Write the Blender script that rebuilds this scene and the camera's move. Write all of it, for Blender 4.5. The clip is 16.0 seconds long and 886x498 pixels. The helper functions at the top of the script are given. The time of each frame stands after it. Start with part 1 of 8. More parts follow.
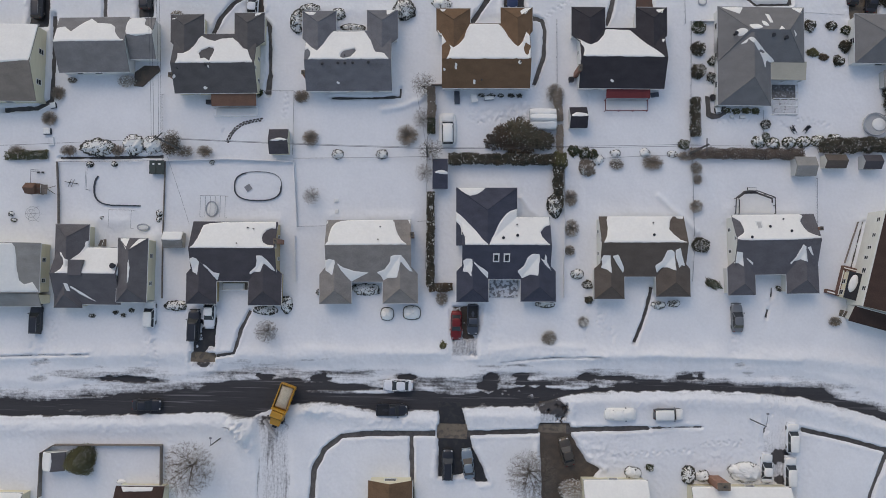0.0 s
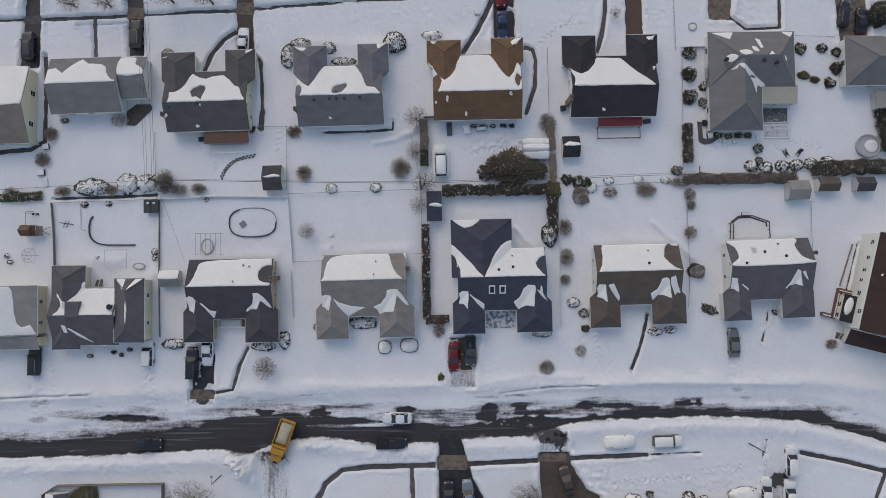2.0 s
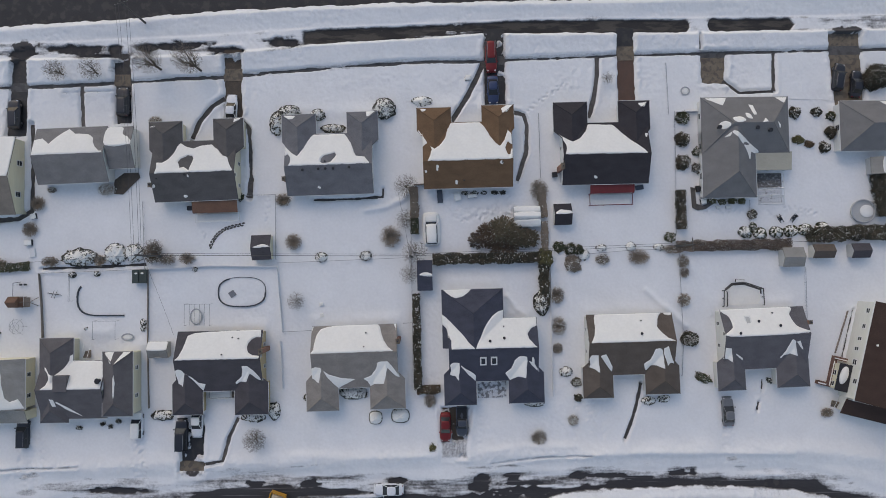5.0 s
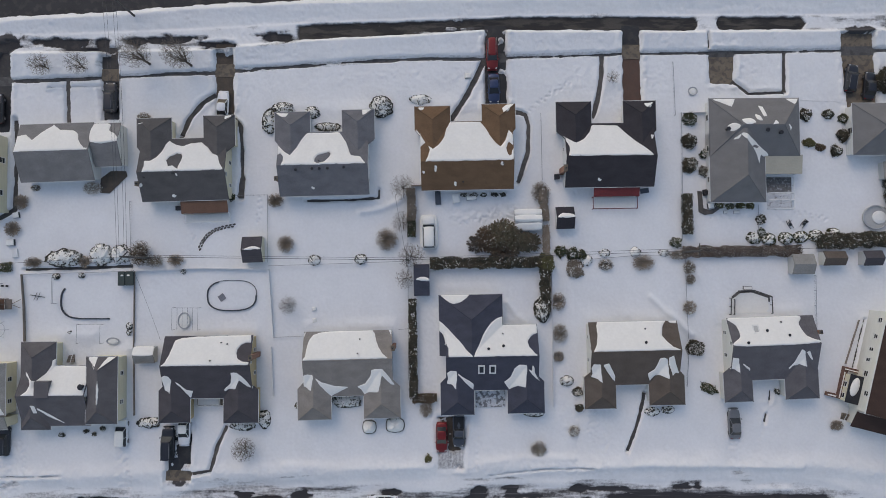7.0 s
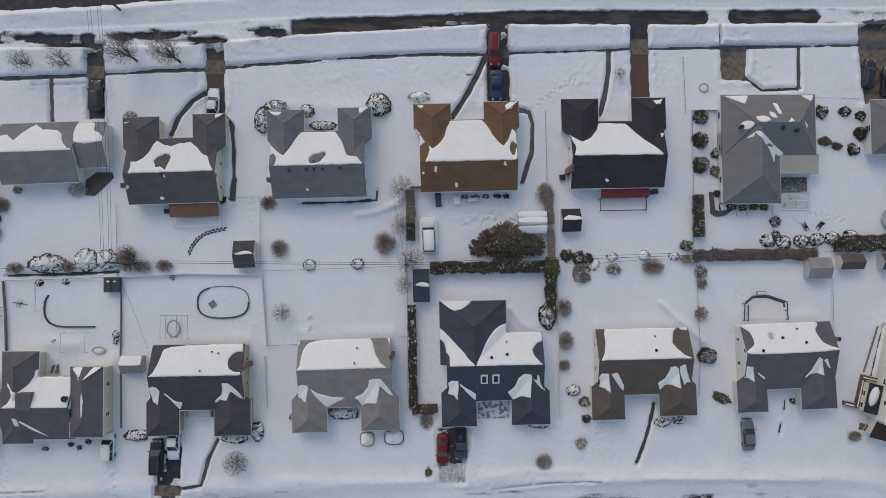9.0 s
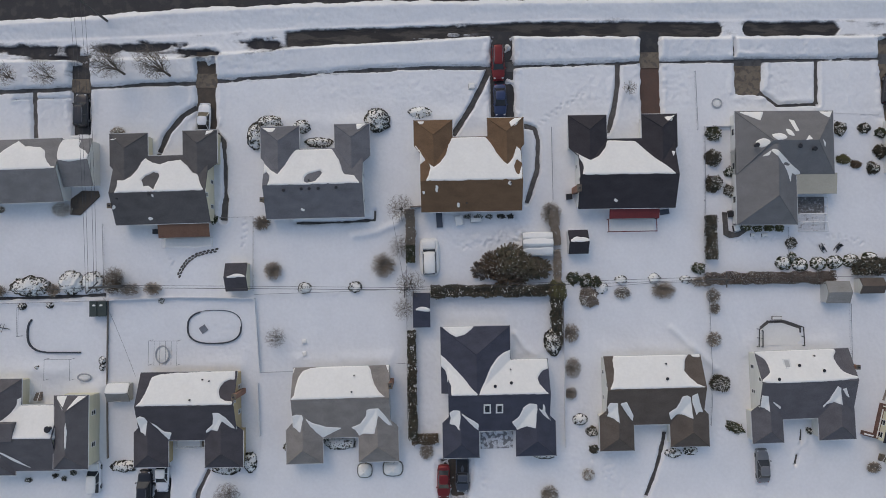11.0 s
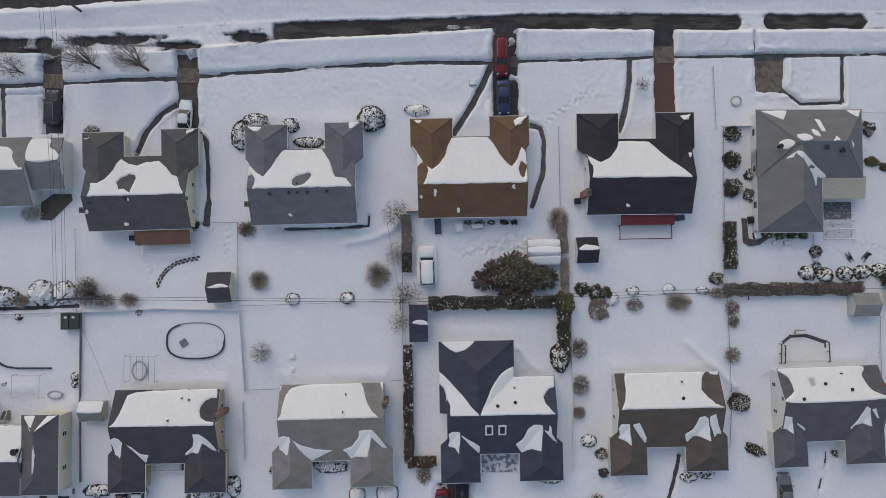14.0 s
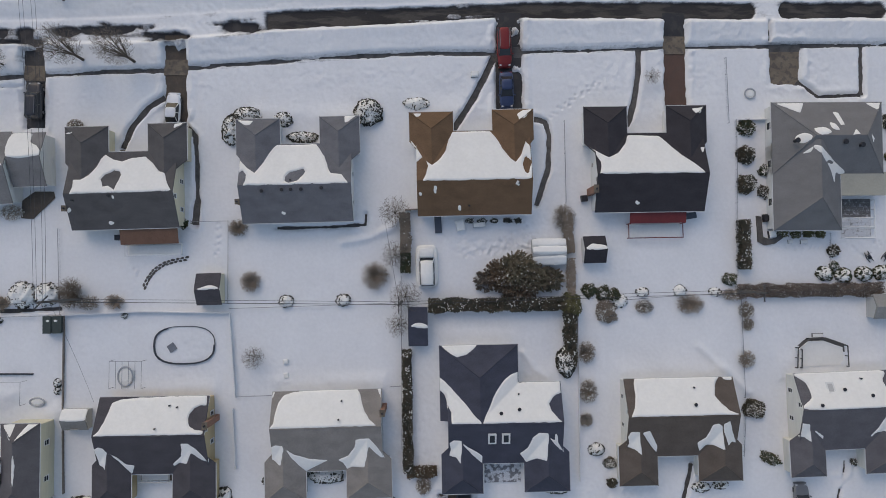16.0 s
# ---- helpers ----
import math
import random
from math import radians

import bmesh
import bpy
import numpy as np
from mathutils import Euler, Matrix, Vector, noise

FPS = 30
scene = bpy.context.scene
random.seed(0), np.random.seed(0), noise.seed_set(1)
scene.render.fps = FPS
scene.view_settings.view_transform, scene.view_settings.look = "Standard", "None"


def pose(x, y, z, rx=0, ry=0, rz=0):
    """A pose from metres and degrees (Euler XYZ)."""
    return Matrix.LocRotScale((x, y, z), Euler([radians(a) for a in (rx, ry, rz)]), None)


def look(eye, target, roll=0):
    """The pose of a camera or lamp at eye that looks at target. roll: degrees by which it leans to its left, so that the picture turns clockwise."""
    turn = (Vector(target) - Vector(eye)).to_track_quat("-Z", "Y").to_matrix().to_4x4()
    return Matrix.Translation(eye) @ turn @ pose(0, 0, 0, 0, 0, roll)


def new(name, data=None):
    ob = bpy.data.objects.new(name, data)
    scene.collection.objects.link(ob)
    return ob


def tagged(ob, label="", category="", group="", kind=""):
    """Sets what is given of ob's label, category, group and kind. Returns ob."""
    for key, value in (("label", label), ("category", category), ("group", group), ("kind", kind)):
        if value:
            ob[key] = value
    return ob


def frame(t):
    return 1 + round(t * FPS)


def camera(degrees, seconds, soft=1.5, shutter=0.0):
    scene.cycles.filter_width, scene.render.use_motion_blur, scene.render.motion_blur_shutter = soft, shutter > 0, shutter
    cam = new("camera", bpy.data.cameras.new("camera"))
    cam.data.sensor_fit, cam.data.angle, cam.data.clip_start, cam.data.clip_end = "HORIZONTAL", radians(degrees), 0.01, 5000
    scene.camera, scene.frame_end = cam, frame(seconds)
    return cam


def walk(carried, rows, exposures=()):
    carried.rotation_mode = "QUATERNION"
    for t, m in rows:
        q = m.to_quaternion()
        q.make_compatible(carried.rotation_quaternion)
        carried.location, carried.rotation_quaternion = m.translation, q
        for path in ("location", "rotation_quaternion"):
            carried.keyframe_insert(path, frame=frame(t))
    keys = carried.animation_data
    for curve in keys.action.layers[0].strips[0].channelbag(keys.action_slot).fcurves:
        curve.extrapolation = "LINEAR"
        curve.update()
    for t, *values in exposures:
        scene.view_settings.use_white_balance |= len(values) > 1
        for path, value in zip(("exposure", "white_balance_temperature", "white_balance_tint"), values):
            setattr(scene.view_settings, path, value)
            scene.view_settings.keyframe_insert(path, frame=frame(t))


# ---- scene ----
# The drone looks almost straight down; +y is towards the upper road.
cam = camera(72.0, 16.0, soft=0.8)
PATH = [  # seconds, x, y, z, and the tilt, lean and turn in degrees
    (0.0, 0.000, -0.000, 102.206, 2.473, -0.291, 1.302),
    (0.5, 0.065, 0.907, 102.245, 2.438, -0.309, 0.998),
    (1.0, 0.163, 2.179, 102.341, 2.405, -0.314, 0.728),
    (1.5, 0.348, 3.791, 102.461, 2.341, -0.295, 0.388),
    (2.0, 0.669, 5.742, 102.626, 2.244, -0.245, -0.051),
    (2.5, 1.017, 7.932, 102.818, 2.142, -0.192, -0.415),
    (3.0, 1.391, 10.329, 102.927, 2.054, -0.142, -0.543),
    (3.5, 1.745, 12.815, 103.071, 2.007, -0.107, -0.600),
    (4.0, 2.075, 15.364, 102.992, 2.037, -0.085, -0.572),
    (6.5, 2.596, 18.125, 99.632, 2.090, -0.202, 0.121),
    (7.0, 2.634, 18.217, 98.645, 2.079, -0.237, 0.160),
    (7.5, 2.639, 18.325, 97.595, 2.078, -0.273, 0.126),
    (8.0, 2.577, 18.486, 96.608, 2.069, -0.295, 0.090),
    (8.5, 2.492, 18.714, 95.536, 2.050, -0.313, 0.052),
    (9.0, 2.412, 19.102, 94.500, 2.013, -0.322, 0.022),
    (11.5, 2.165, 23.419, 89.583, 1.865, -0.385, 0.118),
    (12.0, 2.155, 23.709, 88.533, 1.857, -0.414, 0.143),
    (12.5, 2.116, 23.840, 87.464, 1.848, -0.443, 0.152),
    (13.0, 2.149, 23.956, 86.405, 1.835, -0.462, 0.175),
    (13.5, 2.199, 24.065, 85.318, 1.828, -0.459, 0.204),
    (14.0, 2.261, 24.197, 84.326, 1.822, -0.452, 0.197),
    (14.5, 2.232, 24.262, 83.353, 1.835, -0.461, 0.181),
    (15.0, 2.196, 24.276, 82.380, 1.843, -0.508, 0.173),
    (15.5, 2.124, 24.289, 81.489, 1.845, -0.531, 0.142),
    (16.0, 2.134, 24.269, 80.549, 1.823, -0.515, 0.126),
]
walk(cam, [(t, pose(*p)) for t, *p in PATH], [(0, 0.03, 7700, 11), (2, -0.04, 7700, 11), (4, -0.02, 7700, 11), (8, 0.0, 7700, 11), (12, -0.04, 7700, 11), (16, -0.04, 7700, 11)])

# ---- light: low hazy winter sun from beyond the upper road, blue sky ----
SUN_EL, SUN_AZ = radians(41), radians(-26)  # azimuth from +y, towards +x
world = bpy.data.worlds.new("winter_sky")
scene.world = world
world.use_nodes = True
wn = world.node_tree
sky = wn.nodes.new("ShaderNodeTexSky")
sky.sky_type, sky.sun_disc = "NISHITA", False
sky.sun_elevation, sky.sun_rotation = SUN_EL, SUN_AZ
sky.air_density, sky.dust_density, sky.ozone_density = 1.0, 1.2, 1.0
wn.links.new(sky.outputs[0], wn.nodes["Background"].inputs[0])
wn.nodes["Background"].inputs[1].default_value = 0.186
sun = new("sun", bpy.data.lights.new("sun", "SUN"))
sun.data.energy, sun.data.angle, sun.data.color = 0.20, radians(40), (1.0, 0.88, 0.70)
sun_from = Vector((math.sin(SUN_AZ) * math.cos(SUN_EL), math.cos(SUN_AZ) * math.cos(SUN_EL), math.sin(SUN_EL)))
sun.matrix_world = look(sun_from * 200, (0, 0, 0))


# ---- materials ----
def material(name, colour, rough=0.7, vary=0.12, grain=8.0, patch=0.6, bump=0.15, metal=0.0, other=None, amount=0.5, stretch=(1, 1, 1), spec=0.4, each=0.0):
    """A surface with fine grain and large uneven patches; other: a second colour that shows in patches."""
    m = bpy.data.materials.new(name)
    m.use_nodes = True
    n, l = m.node_tree.nodes, m.node_tree.links
    b = n["Principled BSDF"]
    b.inputs["Roughness"].default_value, b.inputs["Metallic"].default_value = rough, metal
    b.inputs["Specular IOR Level"].default_value = spec
    co = n.new("ShaderNodeTexCoord")
    mp = n.new("ShaderNodeMapping")
    mp.inputs["Scale"].default_value = stretch
    l.new(co.outputs["Object"], mp.inputs[0])
    fine, wide = n.new("ShaderNodeTexNoise"), n.new("ShaderNodeTexNoise")
    for t, s, d in ((fine, grain, 6), (wide, patch, 4)):
        t.inputs["Scale"].default_value, t.inputs["Detail"].default_value = s, d
        l.new(mp.outputs[0], t.inputs["Vector"])
    add = n.new("ShaderNodeMath")
    add.operation = "ADD"
    l.new(fine.outputs["Fac"], add.inputs[0])
    l.new(wide.outputs["Fac"], add.inputs[1])
    rng = n.new("ShaderNodeMapRange")
    rng.inputs[1].default_value, rng.inputs[2].default_value = 0.55, 1.45
    rng.inputs[3].default_value, rng.inputs[4].default_value = 1 - 2 * vary, 1 + 2 * vary
    l.new(add.outputs[0], rng.inputs[0])
    base = n.new("ShaderNodeMix")
    base.data_type = "RGBA"
    base.inputs[6].default_value = (*colour, 1)
    base.inputs[7].default_value = (*(other or colour), 1)
    step = n.new("ShaderNodeMapRange")
    step.inputs[1].default_value, step.inputs[2].default_value = 0.62 - 0.3 * amount, 0.72 - 0.3 * amount
    blot = n.new("ShaderNodeTexNoise")
    blot.inputs["Scale"].default_value, blot.inputs["Detail"].default_value = patch * 1.7 + 0.2, 8
    l.new(mp.outputs[0], blot.inputs["Vector"])
    l.new(blot.outputs["Fac"], step.inputs[0])
    l.new(step.outputs[0], base.inputs[0])
    mul = n.new("ShaderNodeMix")
    mul.data_type, mul.blend_type = "RGBA", "MULTIPLY"
    mul.inputs[0].default_value = 1
    l.new(base.outputs[2], mul.inputs[6])
    l.new(rng.outputs[0], mul.inputs[7])
    out = mul.outputs[2]
    if each:
        info, er = n.new("ShaderNodeObjectInfo"), n.new("ShaderNodeMapRange")
        er.inputs[3].default_value, er.inputs[4].default_value = 1 - each, 1 + each
        l.new(info.outputs["Random"], er.inputs[0])
        m2 = n.new("ShaderNodeMix")
        m2.data_type, m2.blend_type = "RGBA", "MULTIPLY"
        m2.inputs[0].default_value = 1
        l.new(out, m2.inputs[6])
        l.new(er.outputs[0], m2.inputs[7])
        out = m2.outputs[2]
    l.new(out, b.inputs["Base Color"])
    if bump:
        bp = n.new("ShaderNodeBump")
        bp.inputs["Strength"].default_value, bp.inputs["Distance"].default_value = bump, 0.05
        l.new(add.outputs[0], bp.inputs["Height"])
        l.new(bp.outputs[0], b.inputs["Normal"])
    return m


def snow_material():
    """White snow; where the 'dirt' attribute rises it thins out to grey slush, streaked along the way of travel."""
    m = material("snow", (0.78, 0.78, 0.78), 0.75, 0.03, 2.2, 0.25, 0.5, spec=0.2)
    n, l = m.node_tree.nodes, m.node_tree.links
    b = n["Principled BSDF"]
    clean = b.inputs["Base Color"].links[0].from_socket
    at, co, mp = n.new("ShaderNodeAttribute"), n.new("ShaderNodeTexCoord"), n.new("ShaderNodeMapping")
    at.attribute_name = "dirt"
    mp.inputs["Scale"].default_value = (0.25, 1.6, 1)
    l.new(co.outputs["Object"], mp.inputs[0])
    streak, fine = n.new("ShaderNodeTexNoise"), n.new("ShaderNodeTexNoise")
    for t, sc, d in ((streak, 2.2, 8), (fine, 2.6, 8)):
        t.inputs["Scale"].default_value, t.inputs["Detail"].default_value, t.inputs["Roughness"].default_value = sc, d, 0.65
    across, pick, which = n.new("ShaderNodeMapping"), n.new("ShaderNodeMix"), n.new("ShaderNodeAttribute")
    which.attribute_name = "crosswise"
    across.inputs["Scale"].default_value = (1.6, 0.25, 1)
    pick.data_type = "VECTOR"
    l.new(co.outputs["Object"], across.inputs[0])
    l.new(which.outputs["Fac"], pick.inputs[0])
    l.new(mp.outputs[0], pick.inputs[4])
    l.new(across.outputs[0], pick.inputs[5])
    l.new(pick.outputs[1], streak.inputs["Vector"])
    l.new(co.outputs["Object"], fine.inputs["Vector"])
    both = n.new("ShaderNodeMath")
    both.operation = "ADD"
    l.new(streak.outputs["Fac"], both.inputs[0])
    l.new(fine.outputs["Fac"], both.inputs[1])
    spread = n.new("ShaderNodeMapRange")
    spread.inputs[1].default_value, spread.inputs[2].default_value, spread.inputs[3].default_value, spread.inputs[4].default_value = 0.7, 1.3, -0.2, 0.2
    l.new(both.outputs[0], spread.inputs[0])
    total = n.new("ShaderNodeMath")
    total.operation = "ADD"
    l.new(spread.outputs[0], total.inputs[0])
    l.new(at.outputs["Fac"], total.inputs[1])
    cut = n.new("ShaderNodeMapRange")
    cut.interpolation_type = "SMOOTHSTEP"
    cut.inputs[1].default_value, cut.inputs[2].default_value = 0.20, 0.95
    l.new(total.outputs[0], cut.inputs[0])
    mix = n.new("ShaderNodeMix")
    mix.data_type = "RGBA"
    l.new(cut.outputs[0], mix.inputs[0])
    l.new(clean, mix.inputs[6])
    mix.inputs[7].default_value = (0.075, 0.07, 0.07, 1)
    l.new(mix.outputs[2], b.inputs["Base Color"])
    crumb, grit, rough, lift = n.new("ShaderNodeAttribute"), n.new("ShaderNodeTexNoise"), n.new("ShaderNodeMath"), n.new("ShaderNodeBump")
    crumb.attribute_name = "crumb"
    grit.inputs["Scale"].default_value, grit.inputs["Detail"].default_value, grit.inputs["Roughness"].default_value = 3.2, 6, 0.7
    l.new(co.outputs["Object"], grit.inputs["Vector"])
    rough.operation = "MULTIPLY"
    l.new(grit.outputs["Fac"], rough.inputs[0])
    l.new(crumb.outputs["Fac"], rough.inputs[1])
    lift.inputs["Strength"].default_value, lift.inputs["Distance"].default_value = 0.7, 0.07
    l.new(rough.outputs[0], lift.inputs["Height"])
    l.new(b.inputs["Normal"].links[0].from_socket, lift.inputs["Normal"])
    l.new(lift.outputs[0], b.inputs["Normal"])
    return m


def shingle(name, colour, vary=0.15):
    """Asphalt shingles: mottled tabs in courses, faded in wide patches."""
    m = material(name, [1.85 * c for c in colour], 0.9, vary, 9.0, 0.5, 0.35, stretch=(1, 1.6, 1.6), spec=0.2)
    n, l = m.node_tree.nodes, m.node_tree.links
    b = n["Principled BSDF"]
    flat = b.inputs["Base Color"].links[0].from_socket
    co, mp, tab, rng2, mul = n.new("ShaderNodeTexCoord"), n.new("ShaderNodeMapping"), n.new("ShaderNodeTexVoronoi"), n.new("ShaderNodeMapRange"), n.new("ShaderNodeMix")
    mp.inputs["Scale"].default_value = (2.4, 4.6, 4.6)
    l.new(co.outputs["Object"], mp.inputs[0])
    l.new(mp.outputs[0], tab.inputs["Vector"])
    rng2.inputs[3].default_value, rng2.inputs[4].default_value = 0.86, 1.14
    l.new(tab.outputs["Color"], rng2.inputs[0])
    mul.data_type, mul.blend_type = "RGBA", "MULTIPLY"
    mul.inputs[0].default_value = 1
    l.new(flat, mul.inputs[6])
    l.new(rng2.outputs[0], mul.inputs[7])
    l.new(mul.outputs[2], b.inputs["Base Color"])
    return m


SNOW = snow_material()
CLEAN_SNOW = material("roof_snow", (0.80, 0.785, 0.745), 0.7, 0.03, 2.5, 0.4, 0.35, spec=0.2)
ASPHALT = material("asphalt", (0.042, 0.040, 0.043), 0.8, 0.14, 10, 0.3, 0.2, other=(0.065, 0.060, 0.058), amount=0.35)
SLUSH_ROAD = material("slushy_asphalt", (0.042, 0.040, 0.043), 0.75, 0.2, 10, 0.4, 0.2, other=(0.16, 0.155, 0.16), amount=0.1, stretch=(0.07, 2.2, 1))
WORN_ROAD = material("worn_brown_asphalt", (0.036, 0.033, 0.032), 0.8, 0.18, 9, 0.35, 0.2, other=(0.080, 0.071, 0.062), amount=0.5, stretch=(0.3, 1.2, 1))
WET_ASPHALT = material("wet_asphalt", (0.030, 0.029, 0.031), 0.45, 0.16, 9, 0.5, 0.2, other=(0.044, 0.041, 0.039), amount=0.4)
CONCRETE = material("concrete", (0.185, 0.15, 0.112), 0.85, 0.16, 9, 0.6, 0.2, other=(0.12, 0.10, 0.082), amount=0.45)
DRIVE_BROWN = material("brown_drive", (0.10, 0.078, 0.06), 0.8, 0.16, 8, 0.5, 0.2, other=(0.082, 0.066, 0.053), amount=0.6)
PAVER = material("red_brown_drive", (0.115, 0.068, 0.052), 0.8, 0.12, 9, 0.5, 0.2, other=(0.105, 0.066, 0.052), amount=0.4)
SIDEWALK = material("grey_sidewalk", (0.105, 0.102, 0.10), 0.85, 0.16, 9, 0.5, 0.2, other=(0.075, 0.072, 0.07), amount=0.45)
STONE = material("walk_stone", (0.11, 0.10, 0.092), 0.85, 0.2, 9, 0.8, 0.25, other=(0.085, 0.078, 0.074), amount=0.5, each=0.2)
TRIM = material("white_trim", (0.68, 0.68, 0.66), 0.55, 0.05, 6, 0.5, 0.05)
GUTTER = material("pale_gutter", (0.60, 0.60, 0.59), 0.5, 0.06, 6, 0.5, 0.0)
GLASS = material("window_glass", (0.035, 0.038, 0.042), 0.15, 0.03, 2, 0.5, 0.0, spec=0.35)
BARK = material("bark", (0.10, 0.08, 0.065), 0.9, 0.2, 12, 1.0, 0.2)
TWIG = material("bare_twigs", (0.17, 0.14, 0.115), 0.9, 0.2, 12, 1.0, 0.0, each=0.15)
PALE_TWIG = material("pale_twigs", (0.30, 0.245, 0.195), 0.9, 0.2, 12, 1.0, 0.0, each=0.2)
SHRUB = material("brown_green_shrub", (0.10, 0.092, 0.07), 0.8, 0.3, 7, 1.0, 0.0, other=(0.055, 0.05, 0.04), amount=0.5, each=0.15)
EVERGREEN = material("evergreen_leaves", (0.052, 0.051, 0.034), 0.7, 0.3, 6, 1.0, 0.0, other=(0.085, 0.068, 0.045), amount=0.6, each=0.15)
GREEN = material("shrub_leaves", (0.05, 0.062, 0.03), 0.7, 0.3, 6, 1.0, 0.0, other=(0.09, 0.075, 0.035), amount=0.45, each=0.15)
OLIVE = material("olive_leaves", (0.13, 0.12, 0.05), 0.7, 0.3, 6, 1.0, 0.0, other=(0.09, 0.08, 0.04), amount=0.5)
RUSSET = material("russet_tips", (0.19, 0.135, 0.095), 0.8, 0.3, 6, 1.0, 0.0, other=(0.13, 0.095, 0.065), amount=0.5)
CEDAR = material("cedar_tips", (0.155, 0.14, 0.095), 0.75, 0.3, 6, 1.0, 0.0, other=(0.20, 0.155, 0.11), amount=0.5, each=0.15)
BROWN_LEAF = material("dry_leaves", (0.13, 0.088, 0.055), 0.8, 0.3, 6, 1.0, 0.0, other=(0.08, 0.06, 0.035), amount=0.5)
HEDGE_BROWN = material("brown_hedge_twigs", (0.20, 0.155, 0.125), 0.9, 0.25, 9, 0.8, 0.0, other=(0.10, 0.08, 0.066), amount=0.5)
BRICK = material("red_brick", (0.26, 0.14, 0.10), 0.85, 0.2, 9, 1.0, 0.2)
METAL = material("grey_metal", (0.25, 0.25, 0.26), 0.45, 0.1, 8, 1.0, 0.0, metal=0.7)
DARK_METAL = material("dark_metal", (0.035, 0.035, 0.04), 0.5, 0.1, 8, 1.0, 0.0, metal=0.3)
FENCE_WOOD = material("weathered_fence_wood", (0.20, 0.17, 0.145), 0.9, 0.2, 7, 0.8, 0.2, each=0.15)
WHITE_VINYL = material("white_vinyl", (0.7, 0.7, 0.7), 0.5, 0.04, 6, 0.6, 0.0)
BLACK = material("black_rubber", (0.02, 0.02, 0.022), 0.7, 0.1, 8, 1.0, 0.0)


# ---- mesh helpers ----
class Mesh:
    """Collects corners and faces of one mesh."""

    def __init__(self):
        self.v, self.f = [], []

    def add(self, verts, faces):
        o = len(self.v)
        self.v += [tuple(p) for p in verts]
        self.f += [tuple(o + i for i in f) for f in faces]
        return self

    def box(self, x0, x1, y0, y1, z0, z1):
        return self.add([(x0, y0, z0), (x1, y0, z0), (x1, y1, z0), (x0, y1, z0), (x0, y0, z1), (x1, y0, z1), (x1, y1, z1), (x0, y1, z1)],
                        [(3, 2, 1, 0), (4, 5, 6, 7), (0, 1, 5, 4), (1, 2, 6, 5), (2, 3, 7, 6), (3, 0, 4, 7)])

    def slab(self, poly, thick):
        """A sheet with straight edges, its thickness hanging below."""
        n = len(poly)
        low = [(x, y, z - thick) for x, y, z in poly]
        return self.add(list(poly) + low, [tuple(range(n)), tuple(range(2 * n - 1, n - 1, -1))] + [(i, i + n, (i + 1) % n + n, (i + 1) % n) for i in range(n)])

    def prism(self, poly, axis, a, b):
        """A closed outline, drawn out along an axis from a to b."""
        n = len(poly)
        put = {"x": lambda p, s: (s, p[0], p[1]), "y": lambda p, s: (p[0], s, p[1]), "z": lambda p, s: (p[0], p[1], s)}[axis]
        return self.add([put(p, a) for p in poly] + [put(p, b) for p in poly],
                        [tuple(range(n)), tuple(range(2 * n - 1, n - 1, -1))] + [(i, i + n, (i + 1) % n + n, (i + 1) % n) for i in range(n)])

    def tube(self, points, radii, sides=5, close=True):
        """A round bar along points, thick as radii say."""
        pts = [Vector(p) for p in points]
        o = len(self.v)
        for i, p in enumerate(pts):
            d = (pts[min(i + 1, len(pts) - 1)] - pts[max(i - 1, 0)]).normalized()
            u = d.cross(Vector((0, 0, 1)) if abs(d.z) < 0.9 else Vector((1, 0, 0))).normalized()
            w = d.cross(u)
            for k in range(sides):
                a = 2 * math.pi * k / sides
                self.v.append(tuple(p + (u * math.cos(a) + w * math.sin(a)) * radii[i]))
        for i in range(len(pts) - 1):
            for k in range(sides):
                a, b = o + i * sides + k, o + i * sides + (k + 1) % sides
                self.f.append((a, b, b + sides, a + sides))
        if close:
            self.f.append(tuple(range(o + sides - 1, o - 1, -1)))
            self.f.append(tuple(o + (len(pts) - 1) * sides + k for k in range(sides)))
        return self

    def loft(self, rings):
        """Skins closed rings of equally many points."""
        n = len(rings[0])
        verts = [p for r in rings for p in r]
        faces = [(i * n + k, i * n + (k + 1) % n, (i + 1) * n + (k + 1) % n, (i + 1) * n + k) for i in range(len(rings) - 1) for k in range(n)]
        faces += [tuple(range(n - 1, -1, -1)), tuple((len(rings) - 1) * n + k for k in range(n))]
        return self.add(verts, faces)

    def data(self, name, mat, smooth=False):
        me = bpy.data.meshes.new(name)
        me.from_pydata(self.v, [], self.f)
        bm = bmesh.new()
        bm.from_mesh(me)
        bmesh.ops.recalc_face_normals(bm, faces=bm.faces)
        bm.to_mesh(me)
        bm.free()
        me.materials.append(mat)
        if smooth:
            me.polygons.foreach_set("use_smooth", [True] * len(me.polygons))
        return me


def quick(name, verts, faces, mat, smooth=False):
    """A mesh straight from numpy arrays, for large sheets and foliage."""
    me = bpy.data.meshes.new(name)
    verts, faces = np.asarray(verts, np.float32), np.asarray(faces, np.int32)
    k = faces.shape[1]
    me.vertices.add(len(verts))
    me.vertices.foreach_set("co", verts.ravel())
    me.loops.add(faces.size)
    me.loops.foreach_set("vertex_index", faces.ravel())
    me.polygons.add(len(faces))
    me.polygons.foreach_set("loop_start", np.arange(0, faces.size, k, dtype=np.int32))
    me.polygons.foreach_set("use_smooth", np.full(len(faces), smooth))
    me.update(calc_edges=True)
    me.materials.append(mat)
    return me


